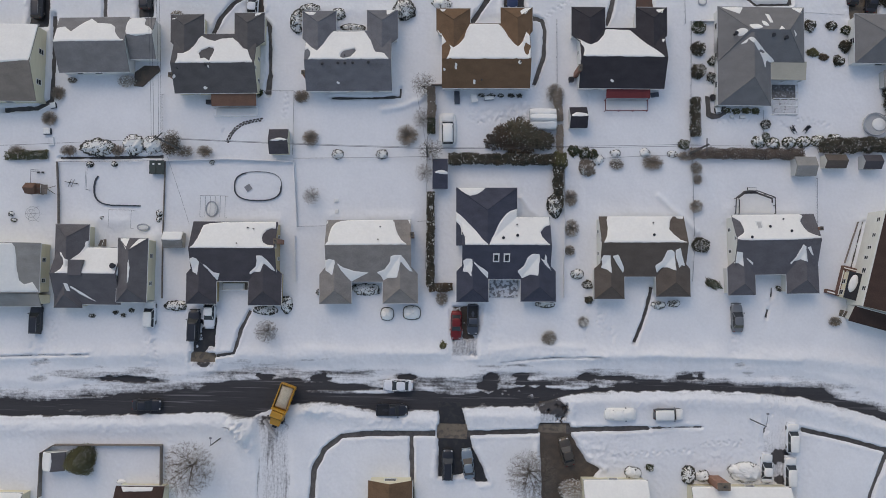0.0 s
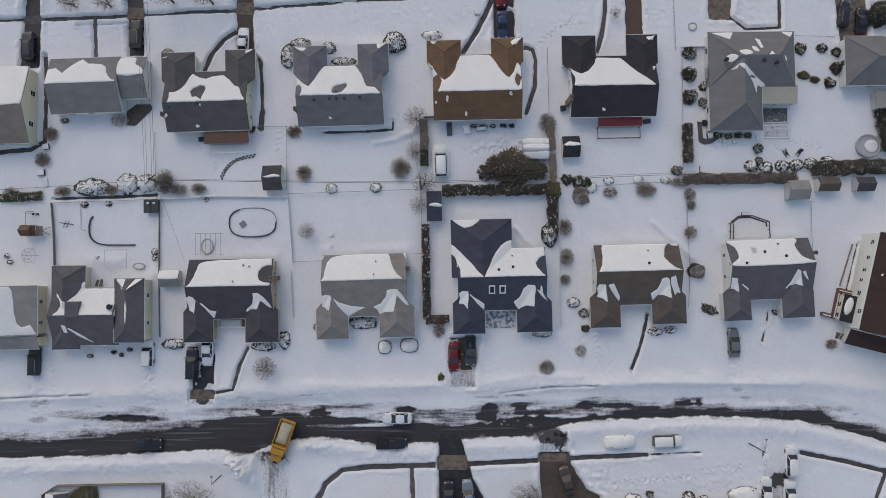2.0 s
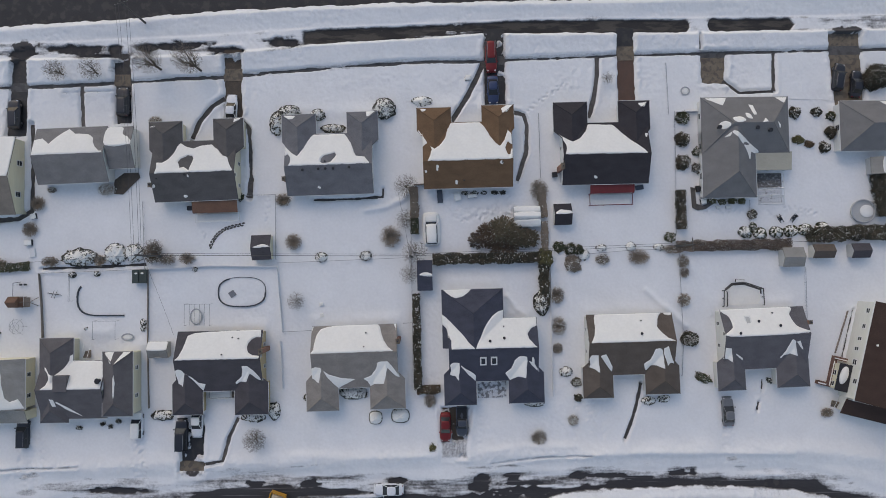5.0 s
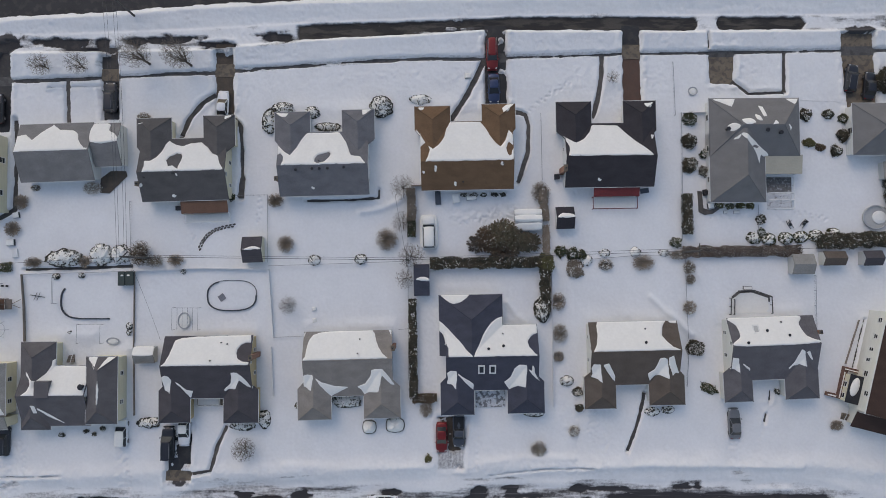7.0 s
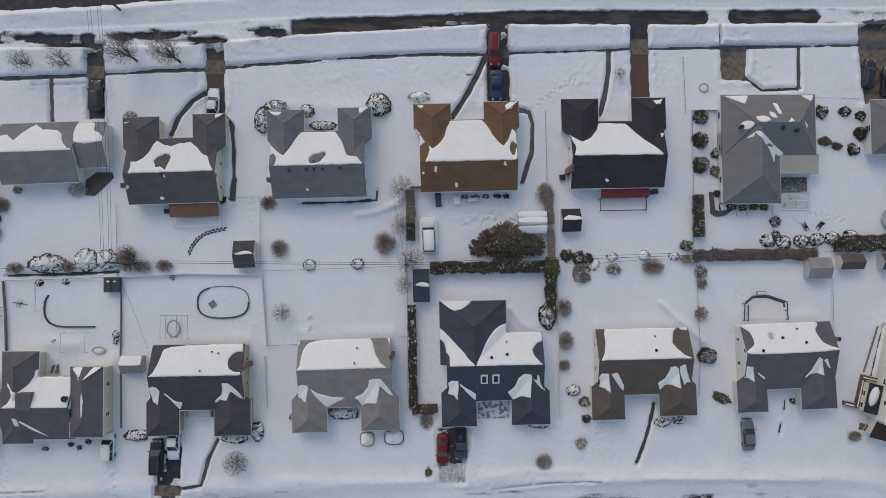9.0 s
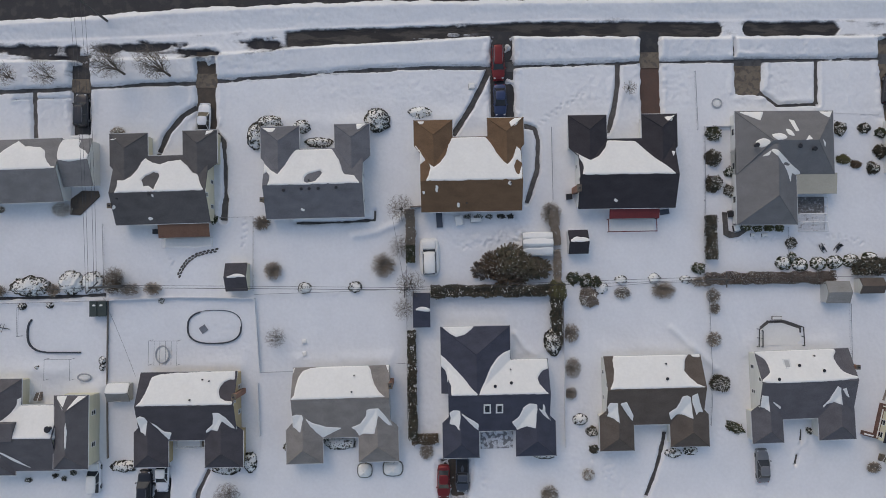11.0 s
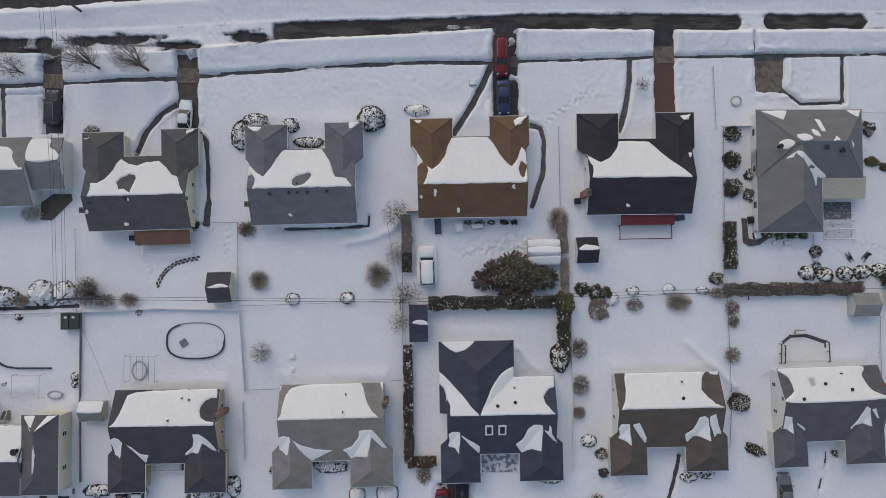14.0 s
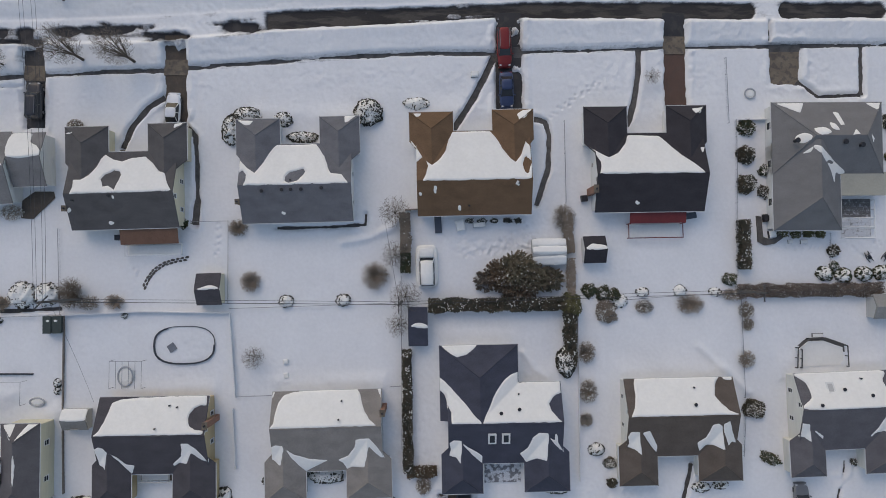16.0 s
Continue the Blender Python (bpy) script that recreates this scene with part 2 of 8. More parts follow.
def thing(name, m, label, category, group="", kind=""):
    """An empty at a thing's base, for its parts."""
    ob = new(name)
    ob.matrix_world = m
    return tagged(ob, label, category, group, kind)


def part(name, mesh, mat, parent, label="", smooth=False, at=None, kind=""):
    """One mesh object under a thing or a part."""
    me = mesh.data(name, mat, smooth) if isinstance(mesh, Mesh) else mesh
    ob = new(name, me)
    ob.parent = parent
    if at is not None:
        ob.matrix_basis = at
    return tagged(ob, label, kind=kind)


# ---- smooth noise and outlines ----
rng = np.random.default_rng(7)
LATTICE = rng.random((256, 256))


def value_noise(x, y):
    xi, yi = np.floor(x).astype(int), np.floor(y).astype(int)
    fx, fy = x - xi, y - yi
    fx, fy = fx * fx * (3 - 2 * fx), fy * fy * (3 - 2 * fy)
    g = lambda a, b: LATTICE[a % 256, b % 256]
    return (g(xi, yi) * (1 - fx) + g(xi + 1, yi) * fx) * (1 - fy) + (g(xi, yi + 1) * (1 - fx) + g(xi + 1, yi + 1) * fx) * fy


def fbm(x, y, scale, octaves=4):
    out, amp, tot = 0.0, 1.0, 0.0
    for k in range(octaves):
        out = out + amp * value_noise(x * scale + 17.3 * k, y * scale + 5.1 * k)
        tot, amp, scale = tot + amp, amp * 0.5, scale * 2.03
    return out / tot - 0.5


def far_from(x, y, pts):
    """Distance of grid points from a broken line."""
    best = np.full(x.shape, 1e9)
    for (ax, ay), (bx, by) in zip(pts, pts[1:]):
        dx, dy = bx - ax, by - ay
        s = np.clip(((x - ax) * dx + (y - ay) * dy) / (dx * dx + dy * dy + 1e-9), 0, 1)
        best = np.minimum(best, np.hypot(x - ax - s * dx, y - ay - s * dy))
    return best


def inside(x, y, pts):
    """Signed distance to a closed outline, positive inside."""
    d = far_from(x, y, list(pts) + [pts[0]])
    odd = np.zeros(x.shape, bool)
    for (ax, ay), (bx, by) in zip(pts, list(pts[1:]) + [pts[0]]):
        cross = (ay > y) != (by > y)
        odd ^= cross & (x < (bx - ax) * (y - ay) / ((by - ay) or 1e-9) + ax)
    return np.where(odd, d, -d)


def rounded(pts, steps=5):
    """A smooth closed curve through the given corners."""
    n, out = len(pts), []
    for i in range(n):
        p = [np.array(pts[(i + k) % n], float) for k in (-1, 0, 1, 2)]
        for s in np.linspace(0, 1, steps, endpoint=False):
            out.append(tuple(0.5 * (2 * p[1] + (p[2] - p[0]) * s + (2 * p[0] - 5 * p[1] + 4 * p[2] - p[3]) * s**2 + (3 * p[1] - p[0] - 3 * p[2] + p[3]) * s**3)))
    return out


def ramp(v, a, b):
    t = np.clip((v - a) / (b - a), 0, 1)
    return t * t * (3 - 2 * t)


# ---- ground: one snow sheet that dips below the pavement where it is cleared ----
def low_north(x):  # northern edge of the cleared lane of the lower road
    return np.interp(x, [-80, -66, -58, -45, -40, -35, -19, -16, -7, 2.5, 7, 15, 21, 31, 53, 60, 64, 68, 75, 84], [-21.4, -21.9, -20.9, -20.3, -19.3, -17.9, -17.3, -18.2, -18.2, -19.6, -18.8, -17.4, -18.2, -17.0, -17.0, -17.2, -17.6, -18.9, -20.8, -23.8])


def low_south(x):
    return np.interp(x, [-80, -63, -44, -36, -31, -26, -20, -16, -10.6, -5, 0, 4, 7, 15.5, 21.7, 26, 45, 54, 60, 65.5, 75, 84], [-24.9, -24.7, -23.9, -23.5, -24.3, -22.2, -21.4, -21.7, -22.6, -22.5, -22.4, -21.9, -21.6, -21.4, -19.4, -18.7, -18.2, -18.4, -18.8, -19.9, -22.5, -25.8])


def low_bank(x):  # crest of the bank that the ploughs threw up along the front lawns
    return np.interp(x, [-80, -60, -20, 20, 50, 62, 72, 84], [-15.6, -14.6, -13.6, -12.7, -12.3, -12.5, -13.6, -16.0])


def up_south(x):  # cleared parking lane of the upper road
    return np.interp(x, [-80, -59, -37, -20, -2, 9, 44, 64, 84], [53.5, 53.9, 54.4, 55.9, 56.9, 57.7, 57.7, 58.0, 58.3])


def up_north(x):
    return np.interp(x, [-80, -59, -37, -20, -2, 19, 44, 64, 84], [56.0, 56.4, 57.3, 58.4, 59.1, 59.9, 60.0, 60.1, 60.3])


def far_lane(x):
    return np.interp(x, [-84, -62, -54, -37, -21, -5, 43, 84], [58.3, 59.8, 60.2, 61.6, 62.4, 63.0, 63.6, 64.2])


def walk_up(x):  # middle of the sidewalk along the upper road
    return np.interp(x, [-84, -61, -34, -20, -4, 9, 32, 46, 67, 90], [48.4, 49.1, 50.5, 51.6, 52.75, 53.0, 53.8, 54.1, 54.5, 54.8])


UPPER_DRIVES = [  # corners, then the surface
    ([(-52.9, 54.5), (-49.8, 54.6), (-49.7, 42.6), (-52.1, 42.6)], WET_ASPHALT, "dark wet asphalt driveway between cut snow edges"),
    ([(-34.2, 55.2), (-31.3, 55.2), (-31.0, 42.5), (-33.9, 42.5)], DRIVE_BROWN, "brownish cleared driveway with a wet surface"),
    ([(9.7, 58.5), (13.2, 58.5), (13.5, 44.6), (9.9, 44.6)], WET_ASPHALT, "wet dark driveway shovelled between snow walls"),
    ([(32.2, 53.3), (35.2, 53.3), (35.4, 45.0), (32.4, 45.0)], PAVER, "reddish brown driveway shovelled clean"),
    ([(32.2, 58.6), (35.2, 58.6), (35.2, 55.2), (32.2, 55.2)], WET_ASPHALT, "dark wet mouth of a driveway at the road"),
    ([(46.4, 54.4), (50.8, 54.4), (50.3, 48.8), (46.5, 49.0)], CONCRETE, "tan concrete parking pad cleared of snow"),
    ([(67.8, 57.6), (73.5, 57.6), (74.0, 44.6), (69.1, 44.6)], CONCRETE, "tan concrete driveway cleared of snow"),
    ([(-67.2, 53.5), (-70.0, 53.5), (-70.6, 40.5), (-67.2, 40.5)], WET_ASPHALT, "dark wet asphalt driveway beside a house"),
]
LOWER_DRIVES = [
    ([(0.2, -21.0), (3.9, -21.0), (6.2, -28.6), (7.6, -31.0), (8.7, -33.8), (6.7, -34.0), (5.0, -32.6), (0.5, -33.2)], WET_ASPHALT, "dark asphalt driveway with two parked cars"),
    ([(16.9, -20.5), (21.5, -20.5), (22.3, -25.9), (25.0, -30.0), (27.2, -31.4), (25.5, -33.5), (22.0, -34.5), (20.5, -38.0), (17.6, -38.0), (17.2, -28.0)], DRIVE_BROWN, "brown muddy driveway that widens to the house"),
    ([(-40.6, -16.0), (-37.1, -16.0), (-36.9, -6.0), (-41.1, -6.0)], WET_ASPHALT, "dark driveway with slush and two parked cars"),
    ([(2.3, -13.2), (6.4, -13.2), (6.8, -5.0), (2.1, -5.0)], DRIVE_BROWN, "brown driveway half covered with slush"),
    ([(54.2, -17.0), (58.6, -17.0), (58.9, -38.0), (53.9, -38.0)], ASPHALT, "snowy driveway with three parked cars"),
]
WALKS_AND_STRIPS = [  # middle line, width
    # dark bare ground along a fence, drawn like a walk
    ([(-64.2, 18.3), (-55, 18.5), (-47.0, 18.9)], 0.55),
    # first: a path by a wall, the wall's shade drawn in as bare stone
    ([(-66.3, 42.5), (-66.1, 35), (-66.1, 28.0), (-68.5, 26.6), (-74, 26.2)], 0.9), ([(-19.0, 29.5), (-12, 29.7), (-7.4, 30.0), (-7.3, 31.4)], 0.5), ([(-29.8, 30.2), (-29.5, 33.0)], 1.0),
    # thin dark lines across the lawns
    ([(-73.0, -15.0), (-66, -14.7), (-57.6, -14.4)], 0.07), ([(10.5, -14.2), (19.0, -13.2), (27.0, -13.0)], 0.07), ([(-61.0, 47.9), (-50.0, 48.2)], 0.12),
    ([(-58.1, 49.0), (-57.8, 41.8)], 0.8), ([(-34.0, 46.8), (-36.2, 45.4), (-38.2, 42.9), (-39.4, 40.0)], 0.9),
    ([(9.6, 52.6), (7.3, 47.6), (4.2, 42.7)], 0.9), ([(28.9, 53.6), (28.9, 50.6), (28.3, 46.5), (27.4, 43.2)], 0.8),
    # the 0.35 wide one is a dark strip along a wall's foot
    ([(55.6, -0.8), (55.5, -2.4)], 0.45), ([(54.95, -4.5), (54.6, -5.8)], 0.4), ([(46.4, 54.9), (46.3, 57.3)], 0.42), ([(71.0, 10.6), (69.0, 2.9)], 0.35), ([(58.8, 54.0), (58.7, 47.6)], 0.7), ([(58.7, 47.6), (52.9, 47.3), (50.2, 49.4)], 0.55),
    ([(14.6, 44.2), (16.4, 43.8), (16.9, 42.0), (16.8, 37.5), (15.2, 32.6)], 0.75), ([(-30.9, 42.9), (-29.9, 41.6), (-29.5, 35.6), (-29.6, 29.9)], 0.7),
    ([(-36.8, -14.1), (-33.9, -13.7), (-32.8, -9.6), (-31.4, -6.6)], 0.65), ([(32.6, -10.4), (34.1, -6.6), (35.1, -2.8), (35.4, -1.2)], 0.6),
    ([(-4.1, -26.3), (-3.7, -38.0)], 0.75), ([(74.8, -27.2), (72.0, -34.1), (71.0, -38)], 0.8),
    ([(-20.2, -38.0), (-20.0, -32.4), (-18.3, -29.1), (-15.6, -26.9), (-11.4, -26.4), (-0.2, -26.1)], 0.95),
    ([(3.9, -26.0), (16.8, -25.4)], 0.85), ([(21.4, -25.1), (35.0, -24.5)], 0.8), ([(35.0, -24.5), (44.0, -24.1)], 0.35), ([(60.5, -24.2), (68.3, -25.7), (75.5, -27.5)], 0.8),
]
DRIFTS = [([(36.4, 14.2), (38.7, 11.9), (40.8, 10.3), (42.8, 8.2)], 0.2), ([(43.9, 18.3), (45.9, 14.0), (47.2, 10.2)], 0.14), ([(13.4, 13.2), (14.9, 11.2), (16.3, 10.2)], 0.2), ([(-10.3, 27.7), (-7.2, 28.2), (-4.1, 29.4), (-3.1, 30.5)], 0.2), ([(26.0, -13.0), (36.0, -12.4), (48.0, -12.6), (60.0, -12.8)], 0.16), ([(9.8, -12.1), (16.0, -11.3), (23.9, -11.4)], 0.12), ([(-22.0, -12.5), (-10.0, -13.0), (0.0, -12.8)], 0.1)]
TRODDEN = [([(29.0, -4.0), (29.1, -13.5)], 1.1), ([(24.5, -4.5), (24.3, -14.0)], 0.6), ([(8.9, -7.0), (8.4, -13.0)], 0.8), ([(-66.2, -6.5), (-65.9, -17.5)], 3.2), ([(49.5, -7.5), (49.7, -13.5)], 2.4), ([(55.6, -0.8), (55.3, -3.1), (54.7, -5.5), (53.3, -9.3)], 0.5), ([(-47.8, -9.5), (-47.4, -17.0)], 2.4), ([(5.0, 27.2), (9.0, 26.8), (13.0, 28.5)], 2.2), ([(57.0, 27.0), (60.5, 25.0)], 0.8), ([(24.5, 33.0), (24.5, 29.0), (22.5, 28.5)], 0.6)]
REAR_WALLS = [(-40.5, -26.3, 8.2), (-19, -4.3, 9.0), (12.6, 18, 10.0), (25.7, 40.2, 10.6), (47, 61, 11.4), (-62.5, -52, 7.2), (-51, -46, 5.0), (2.6, 12.4, 14.9), (-23, -8, 43.9), (-1.5, 14.2, 45.0)]


APRONS = [(-52.7, -49.9, 49.0, 51.0), (-34.2, -31.0, 49.8, 51.9), (32.2, 35.2, 53.0, 55.4), (0.1, 5.1, -26.9, -24.5), (16.8, 21.5, -25.6, -24.2), (-41.1, -36.9, -15.3, -13.6)]


# bare patches of wet asphalt: middle and half sizes
LOW_PATCHES = [(-51.6, -18.25, 5.0, 0.6), (-28.5, -17.4, 2.3, 0.7), (-19.6, -17.6, 3.4, 0.9), (-5.6, -17.0, 1.9, 0.7), (9.0, -17.0, 1.2, 1.3), (8.6, -18.3, 2.2, 0.8), (14.1, -16.8, 1.4, 1.4), (24.7, -16.4, 1.7, 0.7), (29.5, -16.5, 4.0, 0.5), (41.2, -15.9, 2.4, 0.6), (43.6, -15.8, 1.1, 0.8), (16.8, -18.4, 2.6, 1.2), (-33.0, -22.6, 1.6, 1.9), (34.5, -16.8, 3.0, 0.4)]
GREY_PATCHES = [(-66.0, -18.6, 1.3, 0.5), (-58.3, -19.6, 0.8, 0.5), (50.2, -13.6, 1.0, 0.4), (51.6, -15.3, 1.6, 0.9), (65.0, -17.0, 2.4, 0.6), (67.5, -17.2, 1.5, 0.7), (69.8, -18.1, 0.9, 0.5), (-66.3, -16.2, 0.9, 0.5), (-64.9, -15.7, 0.7, 0.4), (-30.0, -16.6, 6.0, 1.0), (-15.0, -17.2, 6.0, 0.9), (11.0, -16.2, 5.0, 1.0), (-52.0, -17.6, 7.0, 0.9), (30.0, -16.1, 7.0, 0.6)]
HIGH_PATCHES = [(-59.0, 55.1, 5.2, 1.1), (-68.0, 54.6, 4.0, 0.9), (-52.6, 55.2, 1.2, 1.0), (-51.2, 52.3, 1.7, 0.8), (-46.9, 55.5, 1.8, 1.0), (-41.0, 55.9, 5.4, 1.1), (-33.4, 55.0, 3.2, 0.8), (-24.3, 56.4, 3.8, 1.2), (-54.5, 54.1, 4.0, 0.35)]


FOOTPRINTS = [[(5.8, 26.0), (9.0, 26.6), (12.6, 29.2)], [(10.5, 28.0), (13.2, 27.3), (15.6, 28.6)], [(13.6, 30.3), (14.4, 27.2), (13.0, 26.2)], [(-37.2, 24.2), (-36.4, 22.4)], [(-26.4, 30.0), (-26.9, 25.4)], [(26.8, -4.2), (26.4, -8.6)], [(27.6, -4.0), (27.3, -9.5)], [(46.5, 27.2), (53.0, 27.4)], [(60.0, 28.0), (66.0, 26.6)], [(29.5, -29.0), (43.0, -28.0)], [(44.0, -26.8), (51.0, -26.5)], [(-48.0, -10.5), (-46.0, -16.0)], [(-64.0, -9.0), (-63.0, -15.0)], [(17.0, 44.5), (24.0, 49.5)]]


def ground_sheet():
    step = 0.165
    xs, ys = np.arange(-82, 84 + step / 2, step), np.arange(-47, 72 + step / 2, step)
    x, y = np.meshgrid(xs, ys)
    lump = fbm(x, y, 0.9, 4)
    soft = fbm(x, y, 0.09, 3)
    h = 0.42 + 0.22 * soft + 0.05 * lump
    churn = ramp(fbm(x, y, 0.16, 2), 0.02, 0.2)
    h += churn * 0.09 * fbm(x, y, 2.1, 3) + 0.10 * (ramp(y, 42, 46) + 0.8 * (1 - ramp(y, -27, -23))) * fbm(x, y, 2.0, 3) * (0.3 + 1.6 * ramp(fbm(x + 9, y, 0.2, 2), -0.1, 0.2))
    h += 0.02 * fbm(x, y, 2.4, 3) + 0.05 * ramp(fbm(x + 50, y, 0.25, 2), -0.05, 0.15) * fbm(x, y, 1.4, 2)
    dirt, cross = np.zeros_like(h), np.zeros_like(h)
    for cx, cy, rx, ry, amp in ((9, 27.8, 8, 2.4, 0.3), (28.5, -7.5, 3.5, 4.5, 0.2), (22, -5, 2.5, 4, 0.25), (10, -8, 4, 4, 0.2), (55, -3.5, 3, 3.5, 0.3), (-46, -11, 3, 3, 0.2), (27, -28, 4, 3.2, 0.5), (47, -29, 7, 2.5, 0.3), (-12, -24, 12, 1.5, 0.35), (52, 50.5, 5, 3, 0.25), (63, 50, 4, 3.5, 0.2), (24, 49, 5, 3.5, 0.2), (-8, 49.5, 16, 1.8, 0.2), (-36, 22.5, 3, 2, 0.25), (57.5, 32, 3, 4, 0.3), (38.5, 49.5, 3, 3.5, 0.2), (-66, -14, 3, 4, 0.3)):
        h += amp * np.exp(-((x - cx) / rx) ** 2 - ((y - cy) / ry) ** 2) * fbm(x, y, 1.5, 3)
    # long wind-cut crests
    for line, high in DRIFTS:
        d = far_from(x, y, line)
        h += 1.7 * high * np.exp(-((d + 0.3 * soft) / 0.5) ** 2) * (1 + 1.2 * fbm(x, y, 0.4, 2)) + 0.5 * high * np.exp(-(d / 1.8) ** 2)
    # trodden ways and wheel tracks that were never dug out
    for line, width in TRODDEN:
        d = far_from(x, y, line)
        tread = ramp(width / 2 - d + 0.5 * lump, -0.2, 0.25)
        h -= tread * (0.05 + 0.34 * fbm(x, y, 2.1, 3))
    for line in FOOTPRINTS:
        for (ax, ay), (bx, by) in zip(line, line[1:]):
            long = math.hypot(bx - ax, by - ay)
            for k in range(int(long / 0.5)):
                t, off = (k + 0.3 * math.sin(9 * k)) * 0.5 / long, (0.2 if k % 2 else -0.2) + 0.15 * math.sin(5 * k)
                fx, fy = ax + (bx - ax) * t - (by - ay) / long * off, ay + (by - ay) * t + (bx - ax) / long * off
                i0, j0 = np.searchsorted(ys, fy - 0.8), np.searchsorted(xs, fx - 0.8)
                c = (slice(i0, i0 + 10), slice(j0, j0 + 10))
                r2 = (x[c] - fx) ** 2 + (y[c] - fy) ** 2
                h[c] += 0.07 * np.exp(-r2 / 0.16) - 0.26 * np.exp(-r2 / 0.04)
    # wind drifts against the walls that face the sun
    for a, b, w in REAR_WALLS:
        side = ramp(x, a - 0.8, a + 0.8) * (1 - ramp(x, b - 0.8, b + 0.8))
        h += side * 0.22 * np.exp(-((y - w - 0.5) / 1.1) ** 2) * (1 + 1.6 * fbm(x, y, 0.3, 2))
    # ploughed banks of the lower road
    n, s = low_north(x), low_south(x)
    edge = 0.9 * fbm(x, y, 0.35, 3)
    street = ramp(y, n + 1.2 + edge, n + 2.9 + edge)
    h = np.where(y > s, h * street + (1 - street) * (0.12 + 0.16 * fbm(x * 0.3, y, 0.6, 3)), h)
    # the crest leans over the road: a long slope to the lawns, a short one to the lane
    chunk = 0.3 - np.abs(fbm(x, y, 0.8, 3)) * 2.2
    off = y - low_bank(x) + 0.5 * fbm(x, y, 0.22, 2)
    gaps = np.ones_like(x)
    for gx, gw in ((-39, 2.6), (4.4, 2.6), (-66, 2.4), (49.6, 2.0)):
        gaps -= 0.85 * np.exp(-((x - gx) / gw) ** 2)
    h += gaps * 0.5 * np.where(off > 0, np.exp(-(off / 1.5) ** 2), ramp(off, -2.2, 0.2)) * (1 + 0.3 * chunk + 0.45 * lump)
    bank = np.exp(-((y - s + 1.5 + edge * 0.6) / np.where(y > s - 1.5, 0.8, 1.5)) ** 2)
    h += bank * (0.42 + 0.16 * lump + 0.2 * chunk) * (1 - 0.7 * np.exp(-((x + 26.5) / 3.4) ** 2))
    h += 1.5 * np.exp(-((x + 32.3 + 0.5 * (y + 26.5)) / 1.5) ** 2 - ((y + 26.5) / 2.7) ** 2) * (1 + 1.6 * lump + 1.2 * fbm(x, y, 2.3, 3))
    h += 0.9 * np.exp(-((x + 20.5) / 2.6) ** 2 - ((y + 22.6) / 0.9) ** 2) * (1 + 1.4 * lump)
    # ploughed banks of the upper road
    us, un, uw = up_south(x), up_north(x), walk_up(x)
    strip = ramp(y, uw + 0.35, uw + 0.8) * (1 - ramp(y, us - 0.7, us + 0.1))
    lean = np.clip((y - uw) / (us - uw), 0, 1)
    h += strip * (0.16 + 0.62 * lean**1.5 + 0.08 * lump + 0.10 * chunk)
    windrow = ramp(y, un, un + 0.6) * (1 - ramp(y, far_lane(x) - 1.0, far_lane(x)))
    h += windrow * (0.75 * np.clip((y - un) / (far_lane(x) - un), 0, 1) ** 1.3 - 0.2 + 0.22 * fbm(x * 0.25, y, 0.7, 3) + 0.14 * chunk * ramp(y, far_lane(x) - 2.2, far_lane(x) - 0.8))
    dirt += 0.16 * windrow * ramp(fbm(x * 0.2, y, 0.9, 3), 0.0, 0.25)
    crumb = 0.15 + 0.8 * np.exp(-((y - s + 1.0) / 1.5) ** 2) + 0.6 * np.exp(-(off / 1.1) ** 2) + 0.45 * strip + 0.8 * windrow * ramp(y, far_lane(x) - 2.0, far_lane(x) - 0.6)
    crumb += 0.4 * ramp(y, 42, 45) * (1 - ramp(y, uw - 1, uw)) + 0.35 * (1 - ramp(y, -26, -24)) + 0.7 * np.exp(-((x + 31.5) / 3) ** 2 - ((y + 26) / 3.5) ** 2)
    crumb *= 0.35 + 1.3 * ramp(fbm(x, y, 0.3, 3), -0.12, 0.2)
    # cleared lanes, streaked with slush along the way of travel
    streak = fbm(x * 0.16, y * 1.5 - x * 0.02, 0.9, 5)
    blotch = fbm(x, y, 0.5, 4)
    rough = np.interp(x, [-80, -46, -38, -30, -10, 6, 22, 30, 60, 84], [0.8, 0.8, 1.8, 2.6, 2.4, 2.2, 2.4, 1.4, 1.2, 1.0])
    ridge = np.exp(-((y + 19.7 - 0.02 * (x + 14) + 0.5 * blotch) / 0.3) ** 2) * ramp(x, -23, -20) * (1 - ramp(x, -9, -6))
    ridge += 0.9 * ramp(blotch + 0.5 * streak, 0.05, 0.2) * ramp(x, 5, 9) * (1 - ramp(x, 18, 21)) + 0.5 * ramp(streak, 0.08, 0.2) * (1 - ramp(x, -62, -50))
    side_s = ramp((y - s) / 0.35 + 1.6 * lump + 0.8 * blotch, -0.6, 0.5)
    side_n = ramp((n - y) / 1.2 + rough * streak + 1.1 * blotch - 4.5 * ridge * np.clip(0.75 + 3 * streak, 0, 1.4), -0.6, 0.6)
    open_low = np.minimum(side_s, side_n) * ramp(n - y, -1.6, -0.4)
    # a grey film of slush fades out beyond the bare lane
    film = ramp((n - y) / np.interp(x, [-80, -46, -36, 20, 84], [1.3, 1.2, 1.5, 1.3, 1.0]) + 2.6 * rough * streak + 1.6 * blotch - 2.5 * ridge, -2.8, 1.3) * side_s
    extra = np.zeros_like(x)
